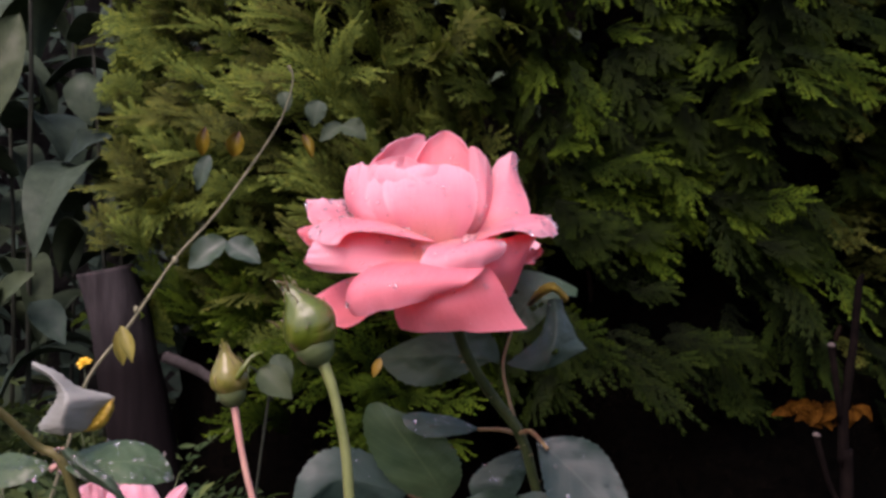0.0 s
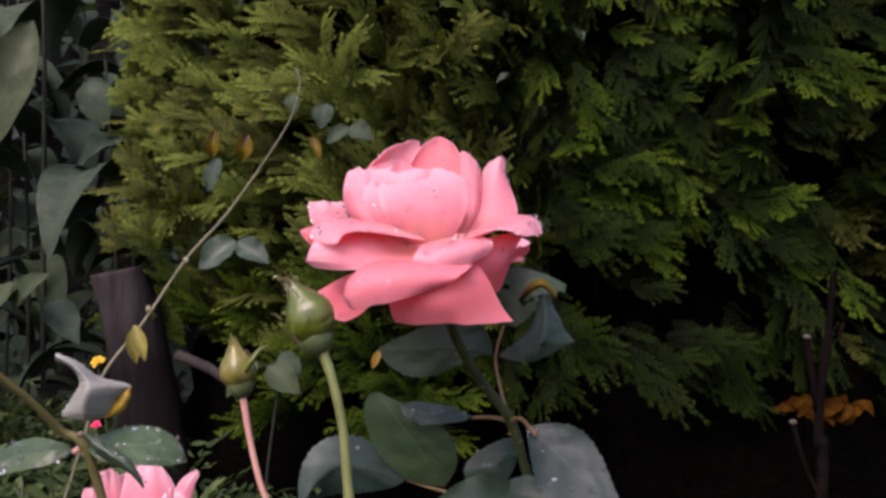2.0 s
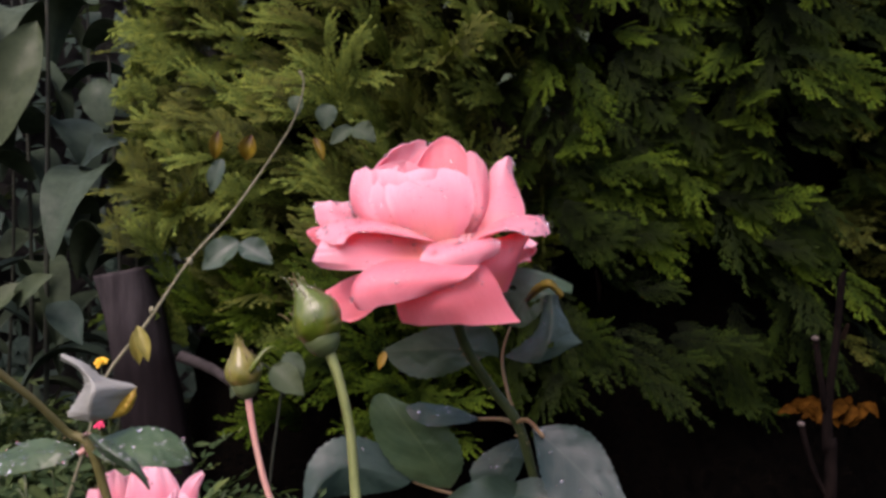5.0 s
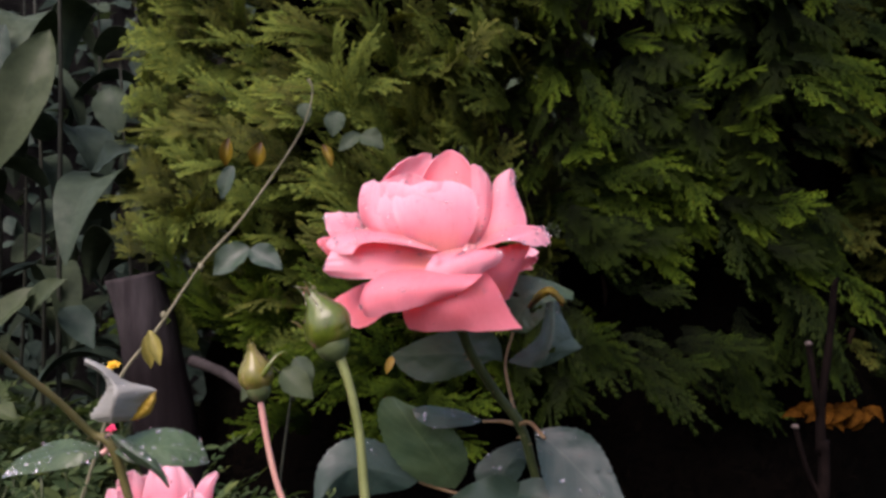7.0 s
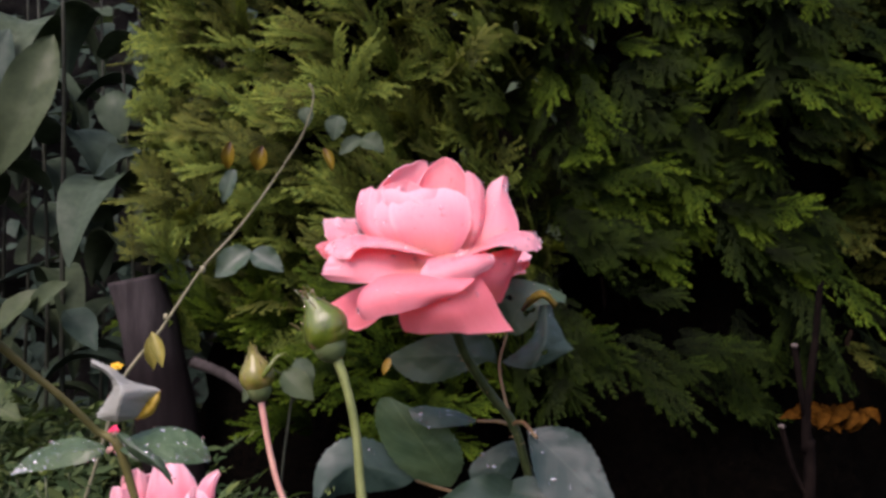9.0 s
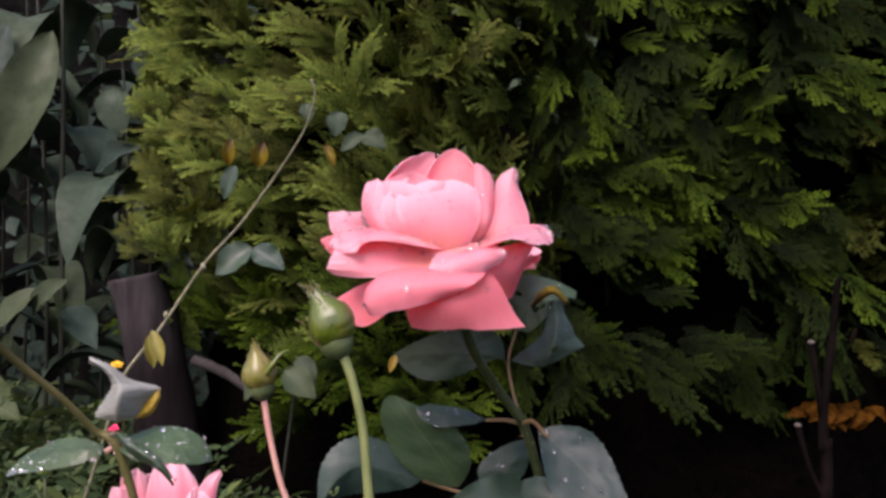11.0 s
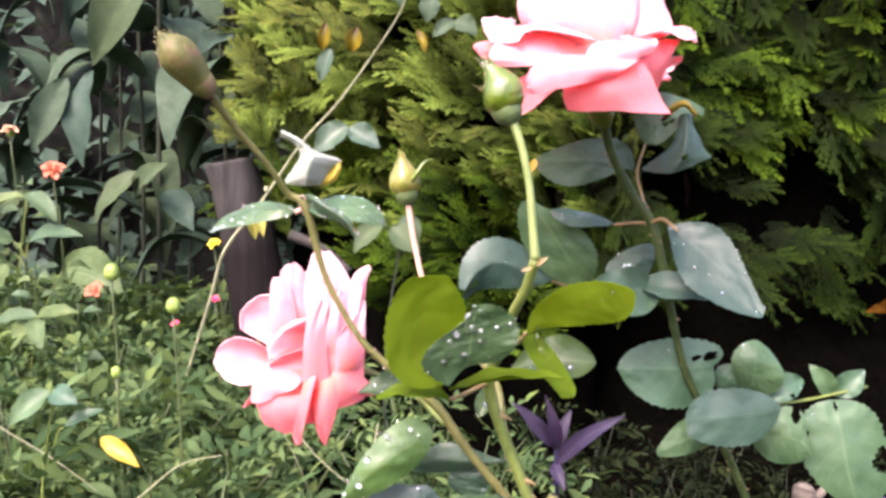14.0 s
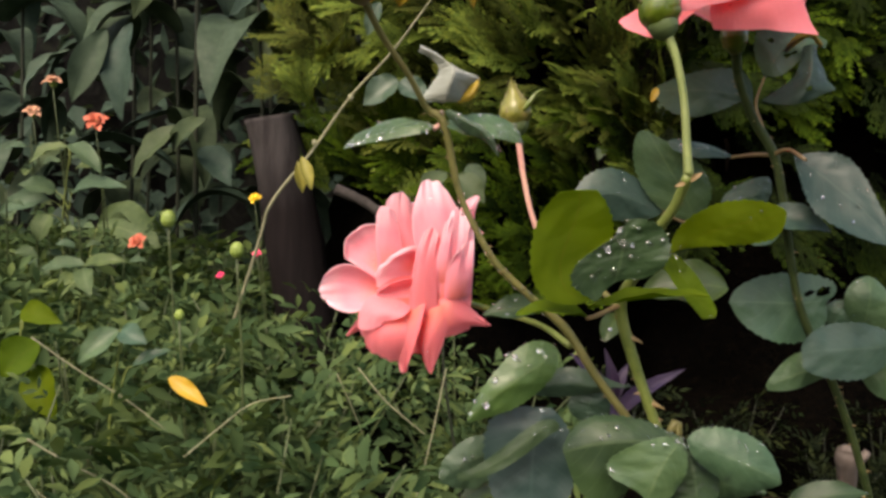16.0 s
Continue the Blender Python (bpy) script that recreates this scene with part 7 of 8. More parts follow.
v, f = tube([(-0.1067, 0.4280, 0.7342), (-0.1028, 0.4280, 0.7400), (-0.0989, 0.4300, 0.7457), (-0.0946, 0.4320, 0.7479), (-0.0937, 0.4330, 0.7461)], [0.0016, 0.0017, 0.0012, 0.0007, 0.0003], 7, 5)
part("loose_sepal", v, f, BUD, slim, "thin curled-back sepal")


# ---- the flower bed ----
def pinnate_leaf(seed, pairs=5, length=0.09, slim=0.2):
    """A feathered leaf along +y: leaflets in pairs and one at the end. Arrays of points and triangles."""
    rnd = random.Random(seed)
    verts, tris = [], []

    def leaflet(x, y, z, ang, size, width, tilt):
        dx, dy = math.sin(ang), math.cos(ang)
        n = len(verts)
        for s, w, h in ((0, 0, 0), (0.3, 0.8, 0.02), (0.6, 1.0, -0.02), (1.0, 0, -0.15)):
            cx, cy, cz = x + dx * size * s, y + dy * size * s, z + h * size + tilt * s * size
            if w:
                verts.extend([(cx - dy * width * w, cy + dx * width * w, cz + width * 0.35), (cx, cy, cz), (cx + dy * width * w, cy - dx * width * w, cz + width * 0.35)])
            else:
                verts.append((cx, cy, cz))
        a = n
        tris.extend([(a, a + 2, a + 1), (a, a + 3, a + 2), (a + 1, a + 2, a + 5), (a + 1, a + 5, a + 4), (a + 2, a + 3, a + 6), (a + 2, a + 6, a + 5), (a + 4, a + 5, a + 7), (a + 5, a + 6, a + 7)])

    for k in range(pairs):
        y = length * (0.22 + 0.7 * k / pairs)
        size = length * 0.40 * math.sin(math.pi * (0.3 + 0.55 * k / pairs)) * rnd.uniform(0.85, 1.15)
        for hand in (-1, 1):
            leaflet(0, y, -0.9 * y * y / length * 0.35, hand * rnd.uniform(0.45, 1.05), size * rnd.uniform(0.7, 1.15), size * slim * rnd.uniform(0.7, 1.2), rnd.uniform(-0.45, 0.4))
    leaflet(0, length * 0.9, -0.28 * length, rnd.uniform(-0.1, 0.1), length * 0.36, length * 0.36 * slim, -0.2)
    n = len(verts)
    for s in (0, 0.5, 1.0):
        y = length * s * 0.92
        for q in (-1, 1):
            verts.append((q * 0.0009, y, -0.9 * y * y / length * 0.35 - 0.0005))
    tris.extend([(n, n + 1, n + 3), (n, n + 3, n + 2), (n + 2, n + 3, n + 5), (n + 2, n + 5, n + 4)])
    return np.array(verts), np.array(tris)


FEATHERS = [pinnate_leaf(s, p, 1.0, w) for s, p, w in ((1, 3, 0.17), (2, 4, 0.14), (3, 3, 0.20), (4, 4, 0.15))]


def herb_meshes(seed, height, leaves):
    """Stems and leaves of one bedding plant, its foot at the origin."""
    rnd = random.Random(seed)
    stems, vv, tt, gg, count = [], [], [], [], 0
    for b in range(6):
        a = rnd.uniform(0, 6.28)
        lean = rnd.uniform(0.05, 0.45)
        top = Vector((math.cos(a) * lean * height, math.sin(a) * lean * height, height * rnd.uniform(0.75, 1.0)))
        mid = Vector((top.x * 0.35, top.y * 0.35, top.z * 0.5))
        stems.append(tube([(0, 0, -0.03), mid, top], [0.003, 0.0022, 0.0012], 6, 5))
        line = curve_points([(0, 0, 0), mid, top], 10)
        for k in range(leaves):
            s = rnd.uniform(0.25, 1.0) ** 0.8
            p = line[min(len(line) - 1, int(s * len(line)))]
            az = rnd.uniform(0, 6.28)
            way = Vector((math.cos(az), math.sin(az), rnd.uniform(-0.3, 1.3))).normalized()
            m = Matrix.Translation(p) @ way.to_track_quat("Y", "Z").to_matrix().to_4x4() @ Matrix.Rotation(rnd.uniform(-1.2, 1.2), 4, "Y") @ Matrix.Scale(0.042 + 0.085 * rnd.random() ** 1.6, 4)
            v, t = FEATHERS[rnd.randrange(4)]
            mm = np.array(m)
            vv.append(v @ mm[:3, :3].T + mm[:3, 3])
            tt.append(t + count)
            gg.append(np.clip(v[:, 1] * rnd.uniform(0.6, 1.1), 0, 1))
            count += len(v)
    sv, sf = gather(stems)
    return arrays("stem", sv, sf, STEM_BED), mesh_of("foliage", np.concatenate(vv), np.concatenate(tt), [LEAF_HERB_TONE], growth=np.concatenate(gg))


# lit tips of the feathery leaves are put in as a lighter growth colour
LEAF_HERB_TONE = material("feathery herb leaf", frond_look((0.012, 0.028, 0.011), (0.072, 0.112, 0.046), 0.2))
HERBS = [herb_meshes(s, 0.40, 19) for s in (1, 2, 3, 4)]
herb_rnd = random.Random(77)


def herb(x, y, scale, turn, k):
    plant = thing("marigold_plant", (x, y, 0), "bushy bedding plant with feathery green leaves", "flowering plant", "bedding plants")
    plant.rotation_euler = (0, 0, turn)
    plant.scale = (scale, scale, scale)
    for name, me in zip(("stem", "foliage"), HERBS[k % 4]):
        ob = new(name, me)
        ob.parent = plant
        tagged(ob, kind="stuff")
    return plant


k = 0
for row in range(8):
    y = 0.60 + 0.16 * row
    for col in range(7):
        x = -0.16 - 0.17 * col - 0.10 * row + herb_rnd.uniform(-0.05, 0.05)
        if x < -0.80 * (y + 0.25) - 0.1 or x > -0.15:
            continue
        herb(x, y + herb_rnd.uniform(-0.05, 0.05), herb_rnd.uniform(0.85, 1.12) * (1.0 + 0.12 * row / 7), herb_rnd.uniform(0, 6.28), k)
        k += 1

for x, y, size in ((-0.13, 0.98, 0.92), (-0.20, 1.22, 1.05), (-0.14, 0.84, 0.8)):
    herb(x, y, size, herb_rnd.uniform(0, 6.28), k)
    k += 1


# copies of the bedding plants, darkened in colour for the thuja's shade
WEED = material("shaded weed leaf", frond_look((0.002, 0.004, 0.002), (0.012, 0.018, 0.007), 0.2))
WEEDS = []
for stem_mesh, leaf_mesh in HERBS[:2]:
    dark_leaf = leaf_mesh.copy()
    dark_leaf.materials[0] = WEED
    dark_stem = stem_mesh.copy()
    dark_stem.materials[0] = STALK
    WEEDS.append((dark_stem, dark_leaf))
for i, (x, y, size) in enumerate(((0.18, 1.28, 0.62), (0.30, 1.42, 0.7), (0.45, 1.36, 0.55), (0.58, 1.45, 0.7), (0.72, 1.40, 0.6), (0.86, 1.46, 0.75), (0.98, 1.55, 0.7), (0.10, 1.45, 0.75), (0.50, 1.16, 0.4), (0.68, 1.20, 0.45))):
    weed = thing("low_weed", (x, y, 0), "low feathery weed, darkened in colour for the shade there", "weed", "weeds under the thuja")
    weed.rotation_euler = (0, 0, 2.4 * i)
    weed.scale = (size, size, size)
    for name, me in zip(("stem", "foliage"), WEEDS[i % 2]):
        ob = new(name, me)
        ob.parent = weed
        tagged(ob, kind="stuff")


def petal_head(parent, centre, radius, petals, mat, facing, seed, name="flower_head", droop=0.1):
    """A flower head of many short petals in rings."""
    rnd = random.Random(seed)
    centre, n = Vector(centre), Vector(facing).normalized()
    side = n.orthogonal().normalized()
    other = n.cross(side)
    pieces = []
    for k in range(petals):
        a = 2.4 * k
        f = 0.35 + 0.65 * k / petals
        o = side * math.cos(a) + other * math.sin(a)
        tip = centre + o * radius * f + n * radius * (0.75 * (1 - f) - droop * f) + Vector((0, 0, rnd.uniform(-0.1, 0.1) * radius))
        base = centre + o * radius * 0.1 * f + n * radius * 0.2 * (1 - f)
        v, fc, _ = blade(base, tip, n, radius * 0.26, radius * 0.26, bow=0.1, tooth=0, ovate=0.62, seed=k, nu=4, nv=6, depth=0.0003)
        pieces.append((v, fc))
    v, fc = gather(pieces)
    head = part(name, v, fc, mat, parent)
    v, fc = tube([centre - n * radius * 0.5, centre - n * radius * 0.25, centre + n * radius * 0.1], [radius * 0.12, radius * 0.3, radius * 0.34], 9, 3)
    part("calyx", v, fc, BUD_HERB, head)
    return head


def flower(at, foot, radius, petals, mat, facing, label, category, seed, droop=0.1):
    plant = thing("garden_flower", foot, label, category, "garden flowers")
    at, foot = Vector(at), Vector(foot)
    v, fc = tube([foot, foot.lerp(at, 0.5) + Vector((0.015, 0.01, 0.02)), at - Vector((0, 0, radius * 0.4))], [0.0020, 0.0016, 0.0012], 7, 6)
    part("stem", v, fc, STEM_BED, plant)
    petal_head(plant, at, radius, petals, mat, facing, seed, droop=droop)
    return plant


def floor_under(p, dx=0.0, dy=0.0):
    return (p[0] + dx, p[1] + dy, -0.03)


FLOWERS = (
    ((-0.9852, 1.4500, 0.7193), 0.030, 16, ORANGE, (0.2, -0.6, 0.8), "orange-red ruffled garden flower on a thin stem"),
    ((-1.0762, 1.4500, 0.7931), 0.026, 12, ORANGE_DRY, (0, -0.4, 0.9), "faded brownish garden flower on a thin stem"),
    ((-1.1201, 1.4500, 0.7302), 0.024, 12, ORANGE_DRY, (0.2, -0.5, 0.8), "faded orange garden flower on a thin stem"),
    ((-0.8424, 1.3500, 0.4980), 0.022, 18, ORANGE, (0, -0.7, 0.7), "bright orange-red garden flower among leaves"),
    ((-0.6693, 1.5000, 0.5818), 0.017, 14, YELLOW, (0, -0.6, 0.8), "small yellow flower on a thin stalk"),
    ((-0.6265, 1.4000, 0.4838), 0.012, 12, MAGENTA, (0, -0.6, 0.8), "small magenta flower among the leaves"),
    ((-0.6370, 1.2500, 0.4626), 0.011, 12, MAGENTA, (0, -0.6, 0.8), "small magenta flower among the leaves"),
)
for i, (at, r, n, mat, facing, label) in enumerate(FLOWERS):
    flower(at, floor_under(at, 0.02, 0.03), r, n, mat, facing, label, "flower", i)
for i, (at, r) in enumerate((((-0.5911, 0.9500, 0.5909), 0.0105), ((-0.4396, 0.8100, 0.5754), 0.0085), ((-0.5045, 0.8000, 0.4948), 0.006))):
    plant = thing("budding_stalk", floor_under(at, 0.01, 0.02), "green closed flower bud on a thin stalk", "flower bud", "garden flower buds")
    v, fc = tube([floor_under(at, 0.01, 0.02), (at[0] + 0.012, at[1], at[2] - 0.2), (at[0], at[1], at[2] - r)], [0.0022, 0.0017, 0.0014], 7, 6)
    part("stem", v, fc, STEM_BED, plant)
    v, fc = tube([(at[0], at[1], at[2] + z * r) for z in (-1.1, -0.9, -0.3, 0.4, 0.9, 1.1)], [r * q for q in (0.25, 0.7, 1.0, 0.92, 0.6, 0.3)], 12, 4)
    part("bud_body", v, fc, BUD_HERB, plant)


# ---- broad-leaved herbs at the back of the bed ----
def broad_herb(foot, spots, mat, label, seed, stem_mat=STEM):
    plant = thing("broad_leaved_herb", foot, label, "plant", "broad-leaved herbs")
    foot = Vector(foot)
    top = max((Vector(b) for b, *_ in spots), key=lambda p: p.z)
    v, f = tube([foot, foot.lerp(top, 0.35) + Vector((0.03, 0.02, 0)), foot.lerp(top, 0.7) + Vector((-0.012, 0, 0)), top], [0.003, 0.0022, 0.0016, 0.0012], 8, 6)
    part("stem", v, f, stem_mat, plant)
    for i, (b, t, facing, half) in enumerate(spots):
        leaf(plant, b, t, facing, half, half, mat, name="leaf", seed=seed * 20 + i, bow=0.1, nu=8, nv=14)
        near = foot.lerp(top, max(0.05, min(0.98, (b[2] - foot.z) / max(0.05, top.z - foot.z) - 0.05)))
        v, f = tube([near, (near + Vector(b)) / 2 + Vector((0, 0, 0.008)), b], [0.0014, 0.001], 6, 5)
        part("leaf_stalk", v, f, stem_mat, plant)
    return plant


def leafy_stem(top, height, pairs, size, mat, label, seed):
    """A leaning stem with crossed pairs of pointed leaves."""
    rnd = random.Random(seed)
    top = Vector(top)
    foot = Vector((top.x + rnd.uniform(-0.05, 0.05), top.y + 0.05, -0.03))
    plant = thing("leafy_herb", foot, label, "plant", "leafy herbs")
    line = curve_points([foot, foot.lerp(top, 0.5) + Vector((rnd.uniform(-0.02, 0.02), 0, 0)), top], 16)
    v, f = tube([foot, line[len(line) // 2], top], [0.004, 0.003, 0.0015], 7, 6)
    part("stem", v, f, STEM_DARK, plant)
    turn = rnd.uniform(0, 3)
    for k in range(pairs):
        at = line[min(len(line) - 1, int(len(line) * (1 - height * (k + 0.4) / pairs)))]
        turn += 1.3
        for hand in (0, math.pi):
            a = turn + hand + rnd.uniform(-0.4, 0.4)
            way = Vector((math.cos(a), math.sin(a) * 0.8, rnd.uniform(-0.35, 0.25)))
            long = size * rnd.uniform(0.6, 1.1) * (0.6 + 0.4 * k / pairs)
            start = at + way * long * 0.25
            leaf(plant, start, at + way * long * 1.2, (way.x * -0.2, -0.5, 0.9), long * 0.30, long * 0.30, mat, name="leaf", seed=seed * 31 + 2 * k + (hand > 1), bow=0.14, nu=6, nv=14, acute=0.4)
            v, f = tube([at, start], [0.0012, 0.0008], 5, 3)
            part("leaf_stalk", v, f, STEM_DARK, plant)
    return plant


for i, (top, height, pairs, size) in enumerate((((-1.0707, 1.4800, 0.7051), 0.6, 7, 0.075), ((-1.1043, 1.4200, 0.6855), 0.6, 7, 0.07), ((-1.0036, 1.5000, 0.6451), 0.5, 6, 0.075), ((-1.0748, 1.3000, 0.5818), 0.5, 6, 0.07), ((-0.9312, 1.3000, 0.5379), 0.4, 5, 0.06), ((-0.8160, 1.2500, 0.4889), 0.35, 4, 0.055))):
    leafy_stem(top, height, pairs, size, LEAF_HERB, "green leafy herb stem at the edge of the bed", 60 + i)
broad_herb(floor_under((-1.0272, 1.4000, 0.6122)), (
    ((-1.0144, 1.4000, 0.6676), (-1.0842, 1.3800, 0.6262), (0, -0.5, 0.85), 0.02), ((-1.0084, 1.4000, 0.6733), (-0.9274, 1.3700, 0.6184), (0.2, -0.5, 0.85), 0.02), ((-1.0397, 1.4000, 0.5784), (-1.0946, 1.3600, 0.5884), (0, -0.7, 0.7), 0.024),
    ((-1.0042, 1.4000, 0.5803), (-0.8764, 1.3700, 0.5975), (0, -0.6, 0.8), 0.024), ((-1.0394, 1.3800, 0.5355), (-1.0507, 1.3600, 0.4817), (0, -0.8, 0.6), 0.024), ((-1.0520, 1.4000, 0.5610), (-1.1462, 1.3800, 0.5293), (0, -0.8, 0.6), 0.024)),
    LEAF_HERB, "soft green herb with broad pointed leaves below faded flowers", 1)
broad_herb(floor_under((-0.8603, 1.2000, 0.4534)), (
    ((-1.1531, 1.7500, 0.4716), (-0.9669, 1.7000, 0.4316), (0.1, -0.85, 0.5), 0.066), ((-0.8704, 1.2000, 0.4626), (-0.8751, 1.1500, 0.4222), (0, -0.7, 0.7), 0.018), ((-0.8652, 1.2000, 0.4678), (-0.8201, 1.1500, 0.4261), (0, -0.7, 0.7), 0.017), ((-0.8600, 1.2000, 0.4731), (-0.9433, 1.2000, 0.4577), (0, -0.6, 0.8), 0.016), ((-0.8600, 1.2000, 0.4731), (-0.7831, 1.2000, 0.4830), (0, -0.6, 0.8), 0.016)),
    LEAF_HERB, "green herb with large pale lobed leaves", 2)
broad_herb(floor_under((-0.5514, 0.7500, 0.4022)), (
    ((-0.5364, 0.7200, 0.4922), (-0.5720, 0.7000, 0.4569), (0, -0.85, 0.5), 0.014), ((-0.5332, 0.7200, 0.4924), (-0.4988, 0.7100, 0.4818), (0.1, -0.8, 0.6), 0.0125), ((-0.5206, 0.7200, 0.4525), (-0.4854, 0.7400, 0.4692), (0, -0.5, 0.8), 0.008)),
    LEAF_PALE, "climbing bean stem with grey-green leaves", 3)
broad_herb(floor_under((-0.6889, 0.8000, 0.4170)), (
    ((-0.6946, 0.8200, 0.4398), (-0.7338, 0.8000, 0.3991), (0.1, -0.9, 0.4), 0.025), ((-0.6991, 0.8200, 0.4107), (-0.6610, 0.8000, 0.3518), (0, -0.9, 0.4), 0.022), ((-0.7374, 0.8500, 0.4733), (-0.6708, 0.8300, 0.4643), (0, -0.8, 0.5), 0.015)),
    LEAF_LIME, "yellowish green herb with broad leaves", 4)

broad_herb(floor_under((-0.2007, 0.8600, 0.6663)), (
    ((-0.2040, 0.8500, 0.6785), (-0.2313, 0.8300, 0.6439), (0, -0.8, 0.6), 0.013), ((-0.1920, 0.8500, 0.6755), (-0.1553, 0.8400, 0.6461), (0.1, -0.8, 0.5), 0.016), ((-0.1793, 0.8600, 0.6889), (-0.1596, 0.8500, 0.6558), (0, -0.9, 0.4), 0.012)),
    LEAF_TALL, "thin climbing stem with dark blue-green leaves", 5, STALK)

# ---- loose bits ----
fallen = thing("yellow_leaf", (-0.4518, 0.7100, 0.4332), "bright yellow withered leaf caught in the foliage", "leaf")
leaf(fallen, (-0.4755, 0.7150, 0.4458), (-0.4281, 0.7050, 0.4207), (0, -0.8, 0.6), 0.0088, 0.0088, LEAF_YELLOW, name="blade", bow=0.06)


def stick(name, points, radii, mat, label, category, knots=()):
    ob = thing(name, points[-1], label, category)
    v, f = tube(points, radii, 8, 8, 0.06, len(points))
    part("shoot", v, f, mat, ob)
    for p, r in knots:
        v, f = ball(p, r, r, r * 1.3)
        part("knot", v, f, mat, ob)
    return ob


twig = stick("leaning_twig", [(-0.2414, 1.2200, 1.0754), (-0.2350, 1.2200, 1.0578), (-0.2417, 1.2200, 1.0225), (-0.2655, 1.2300, 0.9751), (-0.3476, 1.2400, 0.8592), (-0.4181, 1.2500, 0.7820), (-0.4856, 1.2500, 0.6814), (-0.5494, 1.2500, 0.5957), (-0.5733, 1.2500, 0.5143), (-0.66, 1.25, 0.2), (-0.67, 1.26, -0.03)],
             [0.0026, 0.0012, 0.0012, 0.0014, 0.0019, 0.0022, 0.0025, 0.0028, 0.0030, 0.003, 0.003], DRY, "thin pale dry stalk leaning across the thuja", "twig", [((-0.4181, 1.2500, 0.7801), 0.005), ((-0.4774, 1.2500, 0.7025), 0.0045)])
for b, t, half in (((-0.3379, 1.2400, 0.8127), (-0.3918, 1.2300, 0.7670), 0.024), ((-0.3351, 1.2400, 0.8100), (-0.2812, 1.2300, 0.7773), 0.020), ((-0.3976, 1.3500, 0.9527), (-0.4168, 1.3500, 0.8934), 0.015)):
    leaf(twig, b, t, (0, -0.9, 0.45), half, half, LEAF, name="leaf", bow=0.05)
for b, t, half in (((-0.4962, 1.2400, 0.6781), (-0.4742, 1.2300, 0.6230), 0.011), ((-0.5022, 1.2400, 0.6690), (-0.4923, 1.2400, 0.6173), 0.010)):
    leaf(twig, b, t, (0.3, -0.9, 0.2), half, half, TWIG_LEAF, name="leaf", label="yellow-green withered leaf", bow=0.1, acute=0.6, ovate=0.5, cup=0.6)
for b, t, half in (((-0.4233, 1.4100, 1.0102), (-0.4288, 1.4100, 0.9588), 0.012), ((-0.3641, 1.4100, 1.0024), (-0.3739, 1.4100, 0.9571), 0.016), ((-0.2554, 1.4200, 1.0003), (-0.2366, 1.4100, 0.9581), 0.009)):
    bit = thing("withered_leaf", b, "yellow and brown withered leaf caught in the thuja", "leaf", "withered leaves in the thuja")
    leaf(bit, b, t, (0.2, -0.9, 0.3), half, half, LEAF_BURNT, name="blade", bow=0.15, cup=0.8, ovate=0.55, tooth=0.12, acute=0.1)
for b, t, half in (((-0.2271, 1.4200, 1.0592), (-0.2352, 1.4100, 1.0114), 0.020), ((-0.2895, 1.4200, 1.0744), (-0.2819, 1.4100, 1.0367), 0.014), ((-0.1853, 1.4200, 1.0182), (-0.1426, 1.4100, 0.9915), 0.020), ((-0.1853, 1.4200, 1.0182), (-0.2246, 1.4100, 0.9858), 0.015)):
    bit = thing("climbing_vine_leaf", b, "dark blue-green climbing leaf against the thuja", "leaf", "climbing leaves")
    leaf(bit, b, t, (0, -0.9, 0.4), half, half, LEAF_TALL, name="blade", bow=0.1)

dead = stick("dead_twig", [(0.2179, 0.4200, 0.7954), (0.2157, 0.4200, 0.7883), (0.2134, 0.4200, 0.7592), (0.2092, 0.4200, 0.7236), (0.2094, 0.4200, 0.6978), (0.2109, 0.4200, 0.6688), (0.21, 0.43, 0.3), (0.215, 0.435, -0.02)], [0.0008, 0.0020, 0.0022, 0.0026, 0.0031, 0.0033, 0.0036, 0.005], DEADWOOD, "dark dead forked twig standing bare", "twig")
for pts, rad in (([(0.2015, 0.4190, 0.7585), (0.2029, 0.4190, 0.7495), (0.2080, 0.4200, 0.7188)], [0.0019, 0.0018, 0.0020]), ([(0.1942, 0.4180, 0.7121), (0.1975, 0.4190, 0.7010), (0.2031, 0.4200, 0.6848), (0.2102, 0.4200, 0.6720)], [0.0016, 0.0015, 0.0016])):
    v, f = tube(pts, rad, 8, 6, 0.05, 1)
    part("side_twig", v, f, DEADWOOD, dead)
for p in ((0.2011, 0.4180, 0.7586), (0.1938, 0.4170, 0.7127)):
    v, f = ball(p, 0.0021, 0.0021, 0.0014)
    part("cut_end", v, f, CUTWOOD, dead, "pale cut twig end")

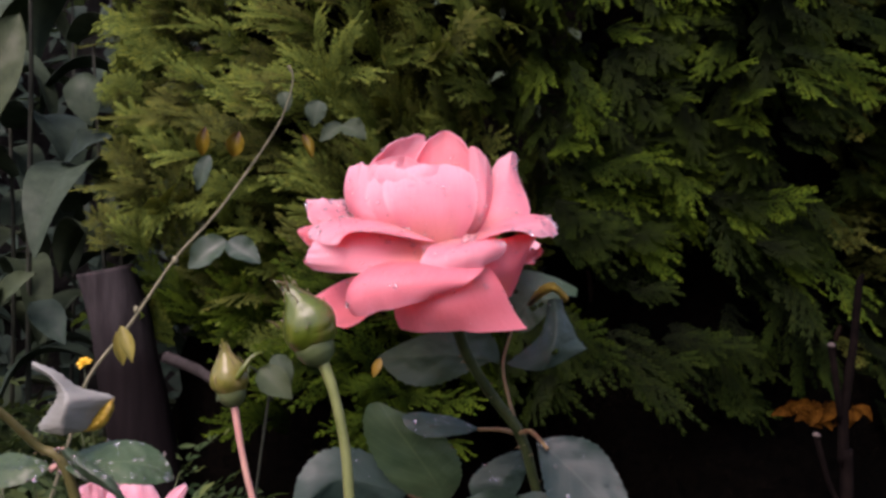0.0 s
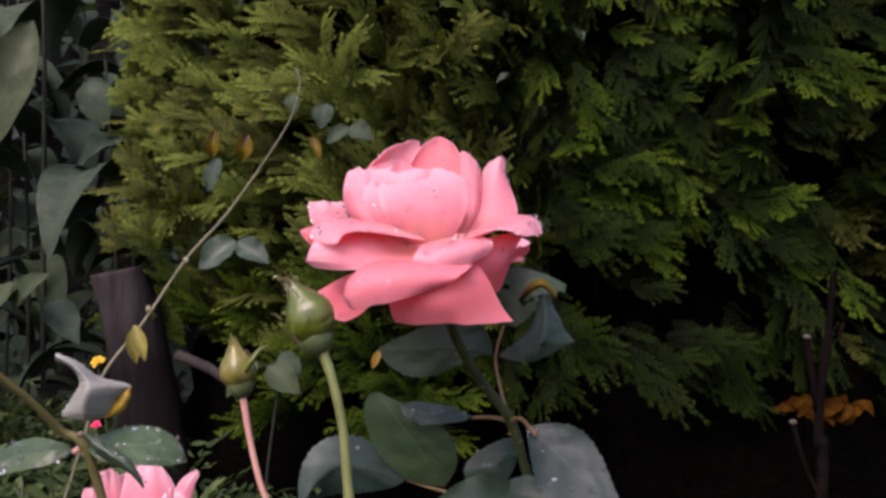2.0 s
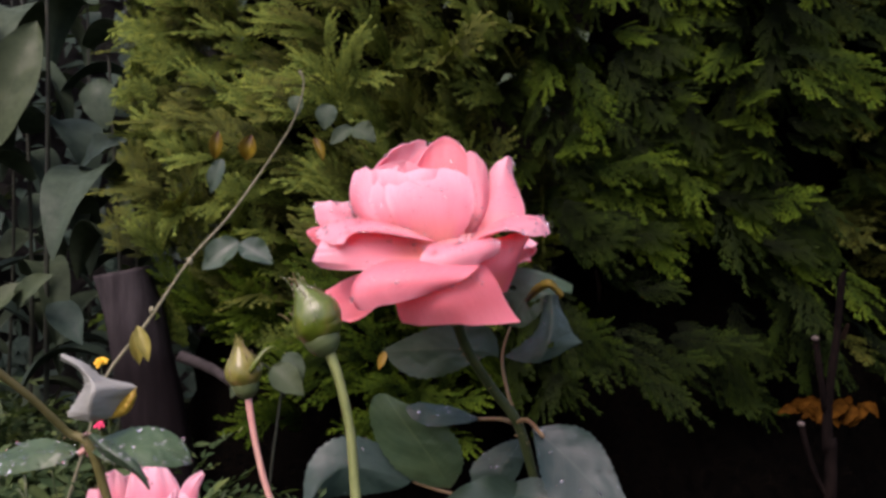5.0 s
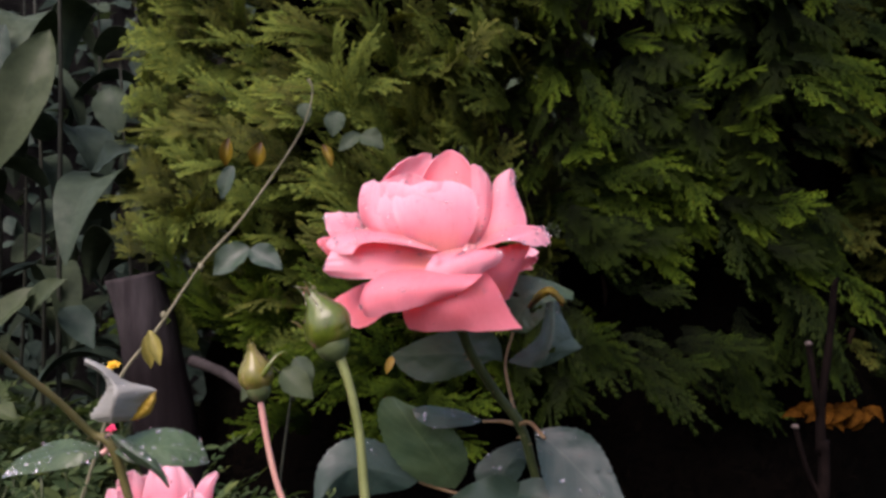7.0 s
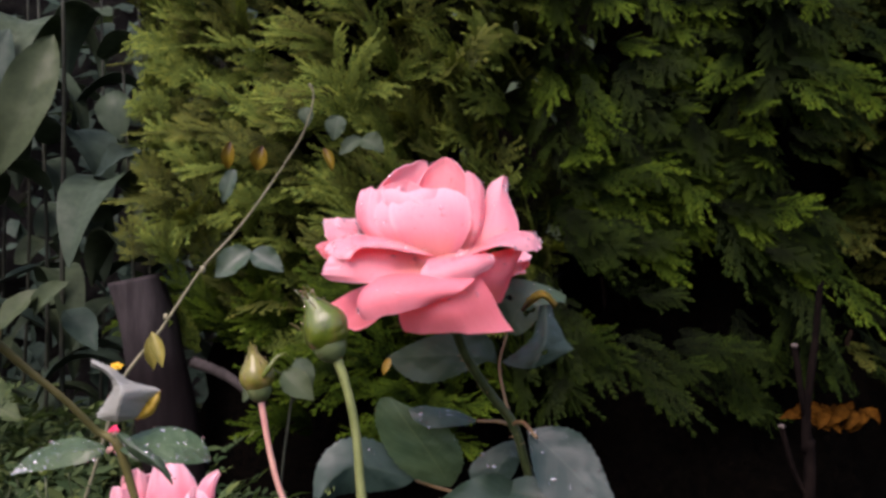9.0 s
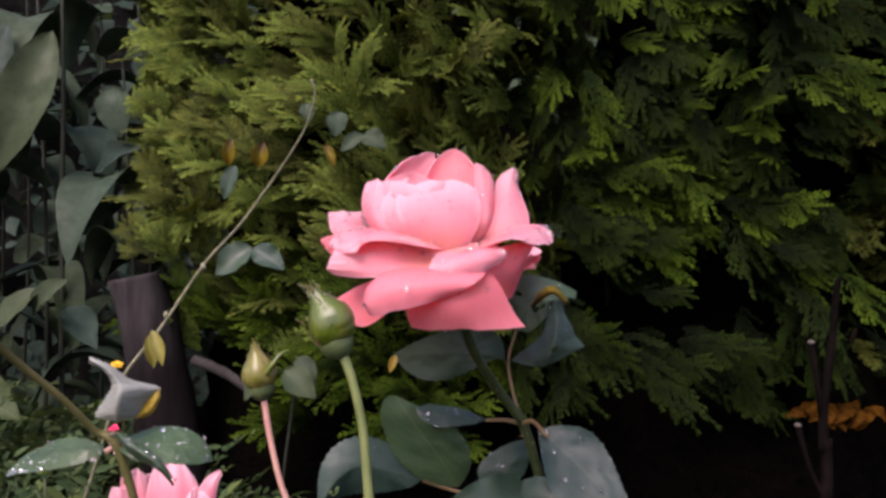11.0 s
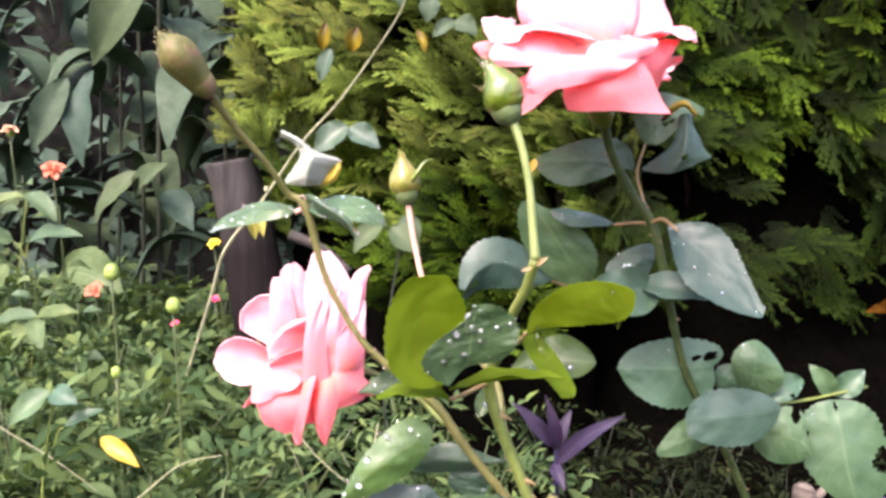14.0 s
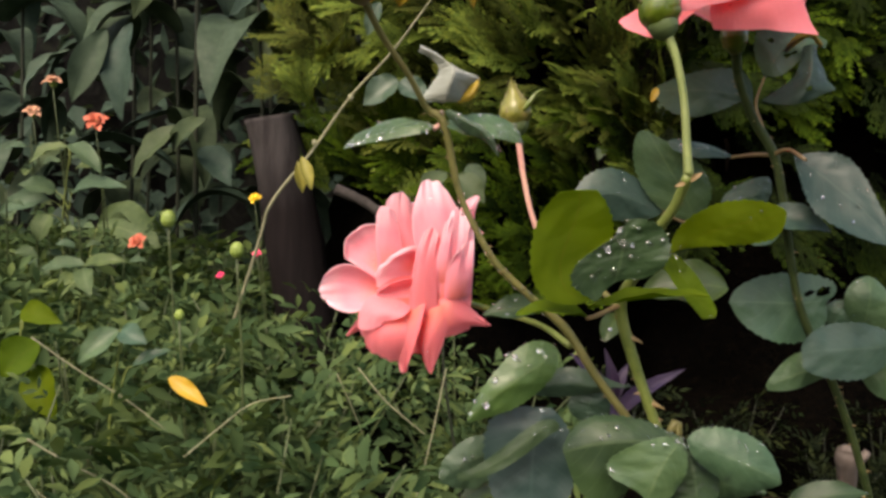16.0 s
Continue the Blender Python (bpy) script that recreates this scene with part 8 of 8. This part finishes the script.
# thin stalks through the bed
for k, pts in enumerate((
        [(-0.6246, 0.7000, 0.4807), (-0.5735, 0.7000, 0.4506), (-0.5161, 0.7000, 0.4211), (-0.4654, 0.7000, 0.3881)], [(-0.5768, 0.6200, 0.4010), (-0.5357, 0.6200, 0.3817), (-0.4889, 0.6200, 0.3631), (-0.4599, 0.6200, 0.3429)],
        [(-0.4332, 0.6600, 0.3816), (-0.4019, 0.6700, 0.4108), (-0.3703, 0.6800, 0.4371), (-0.3289, 0.6800, 0.4496)], [(-0.2697, 0.7200, 0.4729), (-0.2361, 0.7100, 0.4422), (-0.1929, 0.7000, 0.4150)],
        [(-0.5637, 0.6000, 0.3642), (-0.5408, 0.6000, 0.3494), (-0.5236, 0.6000, 0.3397)], [(-0.1771, 0.7200, 0.4805), (-0.1858, 0.7000, 0.4138), (-0.1971, 0.6800, 0.3486)], [(-0.3368, 0.9000, 0.4108), (-0.3051, 0.9000, 0.3456), (-0.2722, 0.9000, 0.2567)])):
    stick("dry_stalk", pts, [0.0009, 0.0008, 0.0006], DRY, "thin dry straw-coloured stalk lying among the bed plants", "stalk")

# the weathered post behind the bed
post = thing("old_post", (-0.66, 1.62, 0), "weathered grey wooden post, dark below", "post")
top, low = Vector((-0.6900, 1.6400, 0.7520)), Vector((-0.6180, 1.6600, 0.4100))
mid = top.lerp(low, 0.45)
foot = low + (low - top) * 1.1
foot.z = -0.03
def rough_log(pts, rad, seed, sides=22):
    """A split, weathered log: a stalk with furrows and a broken top."""
    v, f = tube(pts, rad, sides, 10)
    out = []
    for q in v:
        q = Vector(q)
        a = noise.noise((q.x * 22, q.y * 22, q.z * 6 + seed)) * 0.004 + noise.noise((q.x * 7, q.y * 7, q.z * 4 + seed)) * 0.010
        out.append(q + Vector((a, a * 0.6, 0.4 * a)))
    return out, f


v, f = rough_log([top, top.lerp(mid, 0.5), mid, low, foot], [0.055, 0.058, 0.060, 0.062, 0.064], 2)
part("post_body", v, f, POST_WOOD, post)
stick("grey_stick", [(-0.4507, 1.3000, 0.6237), (-0.3928, 1.3000, 0.6009), (-0.3399, 1.2900, 0.5657)], [0.010, 0.009, 0.006], GREY_STICK, "short grey weathered stick leaning in the shade", "stick")

# cut branch stub
stub = thing("cut_stub", (0.4390, 1.2500, 0.1462), "pale cut branch stub standing in the soil", "stump")
a, b = Vector((0.4205, 1.2200, 0.2579)), Vector((0.4332, 1.2400, 0.1697))
foot = Vector((b.x, b.y, -0.03))
v, f = tube([foot, b, a + Vector((0, 0, -0.01)), a], [0.016, 0.013, 0.018, 0.018], 14, 5, 0.05, 3)
part("body", v, f, CUTWOOD, stub)
v, f = tube([a + Vector((0.012, 0, -0.02)), a + Vector((0.028, -0.004, 0.008))], [0.008, 0.006], 9, 3)
part("side_snag", v, f, CUTWOOD, stub)

# dead leaves on the soil
def leaf_litter(x0, x1, y0, y1, count, seed):
    rnd = random.Random(seed)
    pieces = []
    for k in range(count):
        p = Vector((rnd.uniform(x0, x1), rnd.uniform(y0, y1), 0))
        p.z = 0.03 + 0.05 * noise.noise((p.x * 2.2, p.y * 2.2, 0)) - 0.02 + rnd.uniform(0, 0.03)
        a = rnd.uniform(0, 6.28)
        way = Vector((math.cos(a), math.sin(a), rnd.uniform(-0.3, 0.5))) * rnd.uniform(0.03, 0.07)
        v, f, _ = blade(p, p + way, (rnd.uniform(-0.6, 0.6), rnd.uniform(-0.8, 0.2), 1), way.length * 0.28, way.length * 0.28, bow=rnd.uniform(-0.1, 0.25), cup=rnd.uniform(-0.3, 0.8), seed=k, nu=4, nv=8)
        pieces.append((v, f))
    v, f = gather(pieces)
    me = arrays("leaf_litter", v, f, LITTER)
    return tagged(new("leaf_litter", me), "brown dead leaves strewn over the shade-darkened damp soil", "leaf litter", kind="stuff")


leaf_litter(-0.3, 1.3, 0.75, 1.9, 420, 9)

# purple-leaved plant
purple = thing("purple_leaved_plant", floor_under((0.0141, 0.9000, 0.4026)), "low plant with long pointed violet-purple leaves", "plant")
v, f = tube([floor_under((0.0141, 0.9000, 0.4026)), (0.0151, 0.9000, 0.3812), (0.0134, 0.9000, 0.4169)], [0.005, 0.004, 0.003], 8, 5)
part("stem", v, f, LEAF_PURPLE, purple)
for i, (b, t, half) in enumerate((((0.0179, 0.9000, 0.3957), (0.0918, 0.8700, 0.4634), 0.0095), ((0.0141, 0.9000, 0.4026), (-0.0036, 0.8800, 0.4782), 0.008), ((0.0141, 0.9000, 0.4026), (0.0312, 0.9200, 0.4516), 0.008), ((0.0148, 0.9000, 0.3883), (0.0625, 0.8800, 0.4341), 0.008), ((0.0103, 0.9000, 0.4095), (-0.0439, 0.8800, 0.4686), 0.0095), ((0.0113, 0.9000, 0.3881), (0.0252, 0.8700, 0.3649), 0.008))):
    leaf(purple, b, t, (0, -0.8, 0.55), half, half, LEAF_PURPLE, name="leaf", bow=0.1, ovate=0.4, seed=i, nu=8, nv=14, tooth=0)

# withered amber leaves caught on the low thuja, violet flowers beside them
amber = thing("withered_leaf_cluster", (0.70, 1.47, 0.50), "ragged amber withered leaves lodged low in the thuja", "leaf")
amber_rnd = random.Random(5)
for i in range(26):
    b = Vector((0.615 + 0.0048 * i, 1.46 + amber_rnd.uniform(-0.02, 0.02), 0.530 + amber_rnd.uniform(-0.008, 0.008)))
    t = b + Vector((amber_rnd.uniform(-0.05, 0.05), amber_rnd.uniform(-0.03, 0.0), -amber_rnd.uniform(0.004, 0.034)))
    leaf(amber, b, t, (amber_rnd.uniform(-0.4, 0.4), -0.85, 0.5), 0.011, 0.011, AMBER, name="leaf", bow=0.12, cup=0.5, seed=i, nu=6, nv=14, tooth=0.12)
for i, at in enumerate(((0.5089, 1.2500, 0.2192), (0.5550, 1.2500, 0.2351), (0.6386, 1.3000, 0.3795))):
    flower(at, floor_under(at), 0.014, 12, VIOLET, (0, -0.7, 0.7), "small violet flower near the ground", "flower", 40 + i)
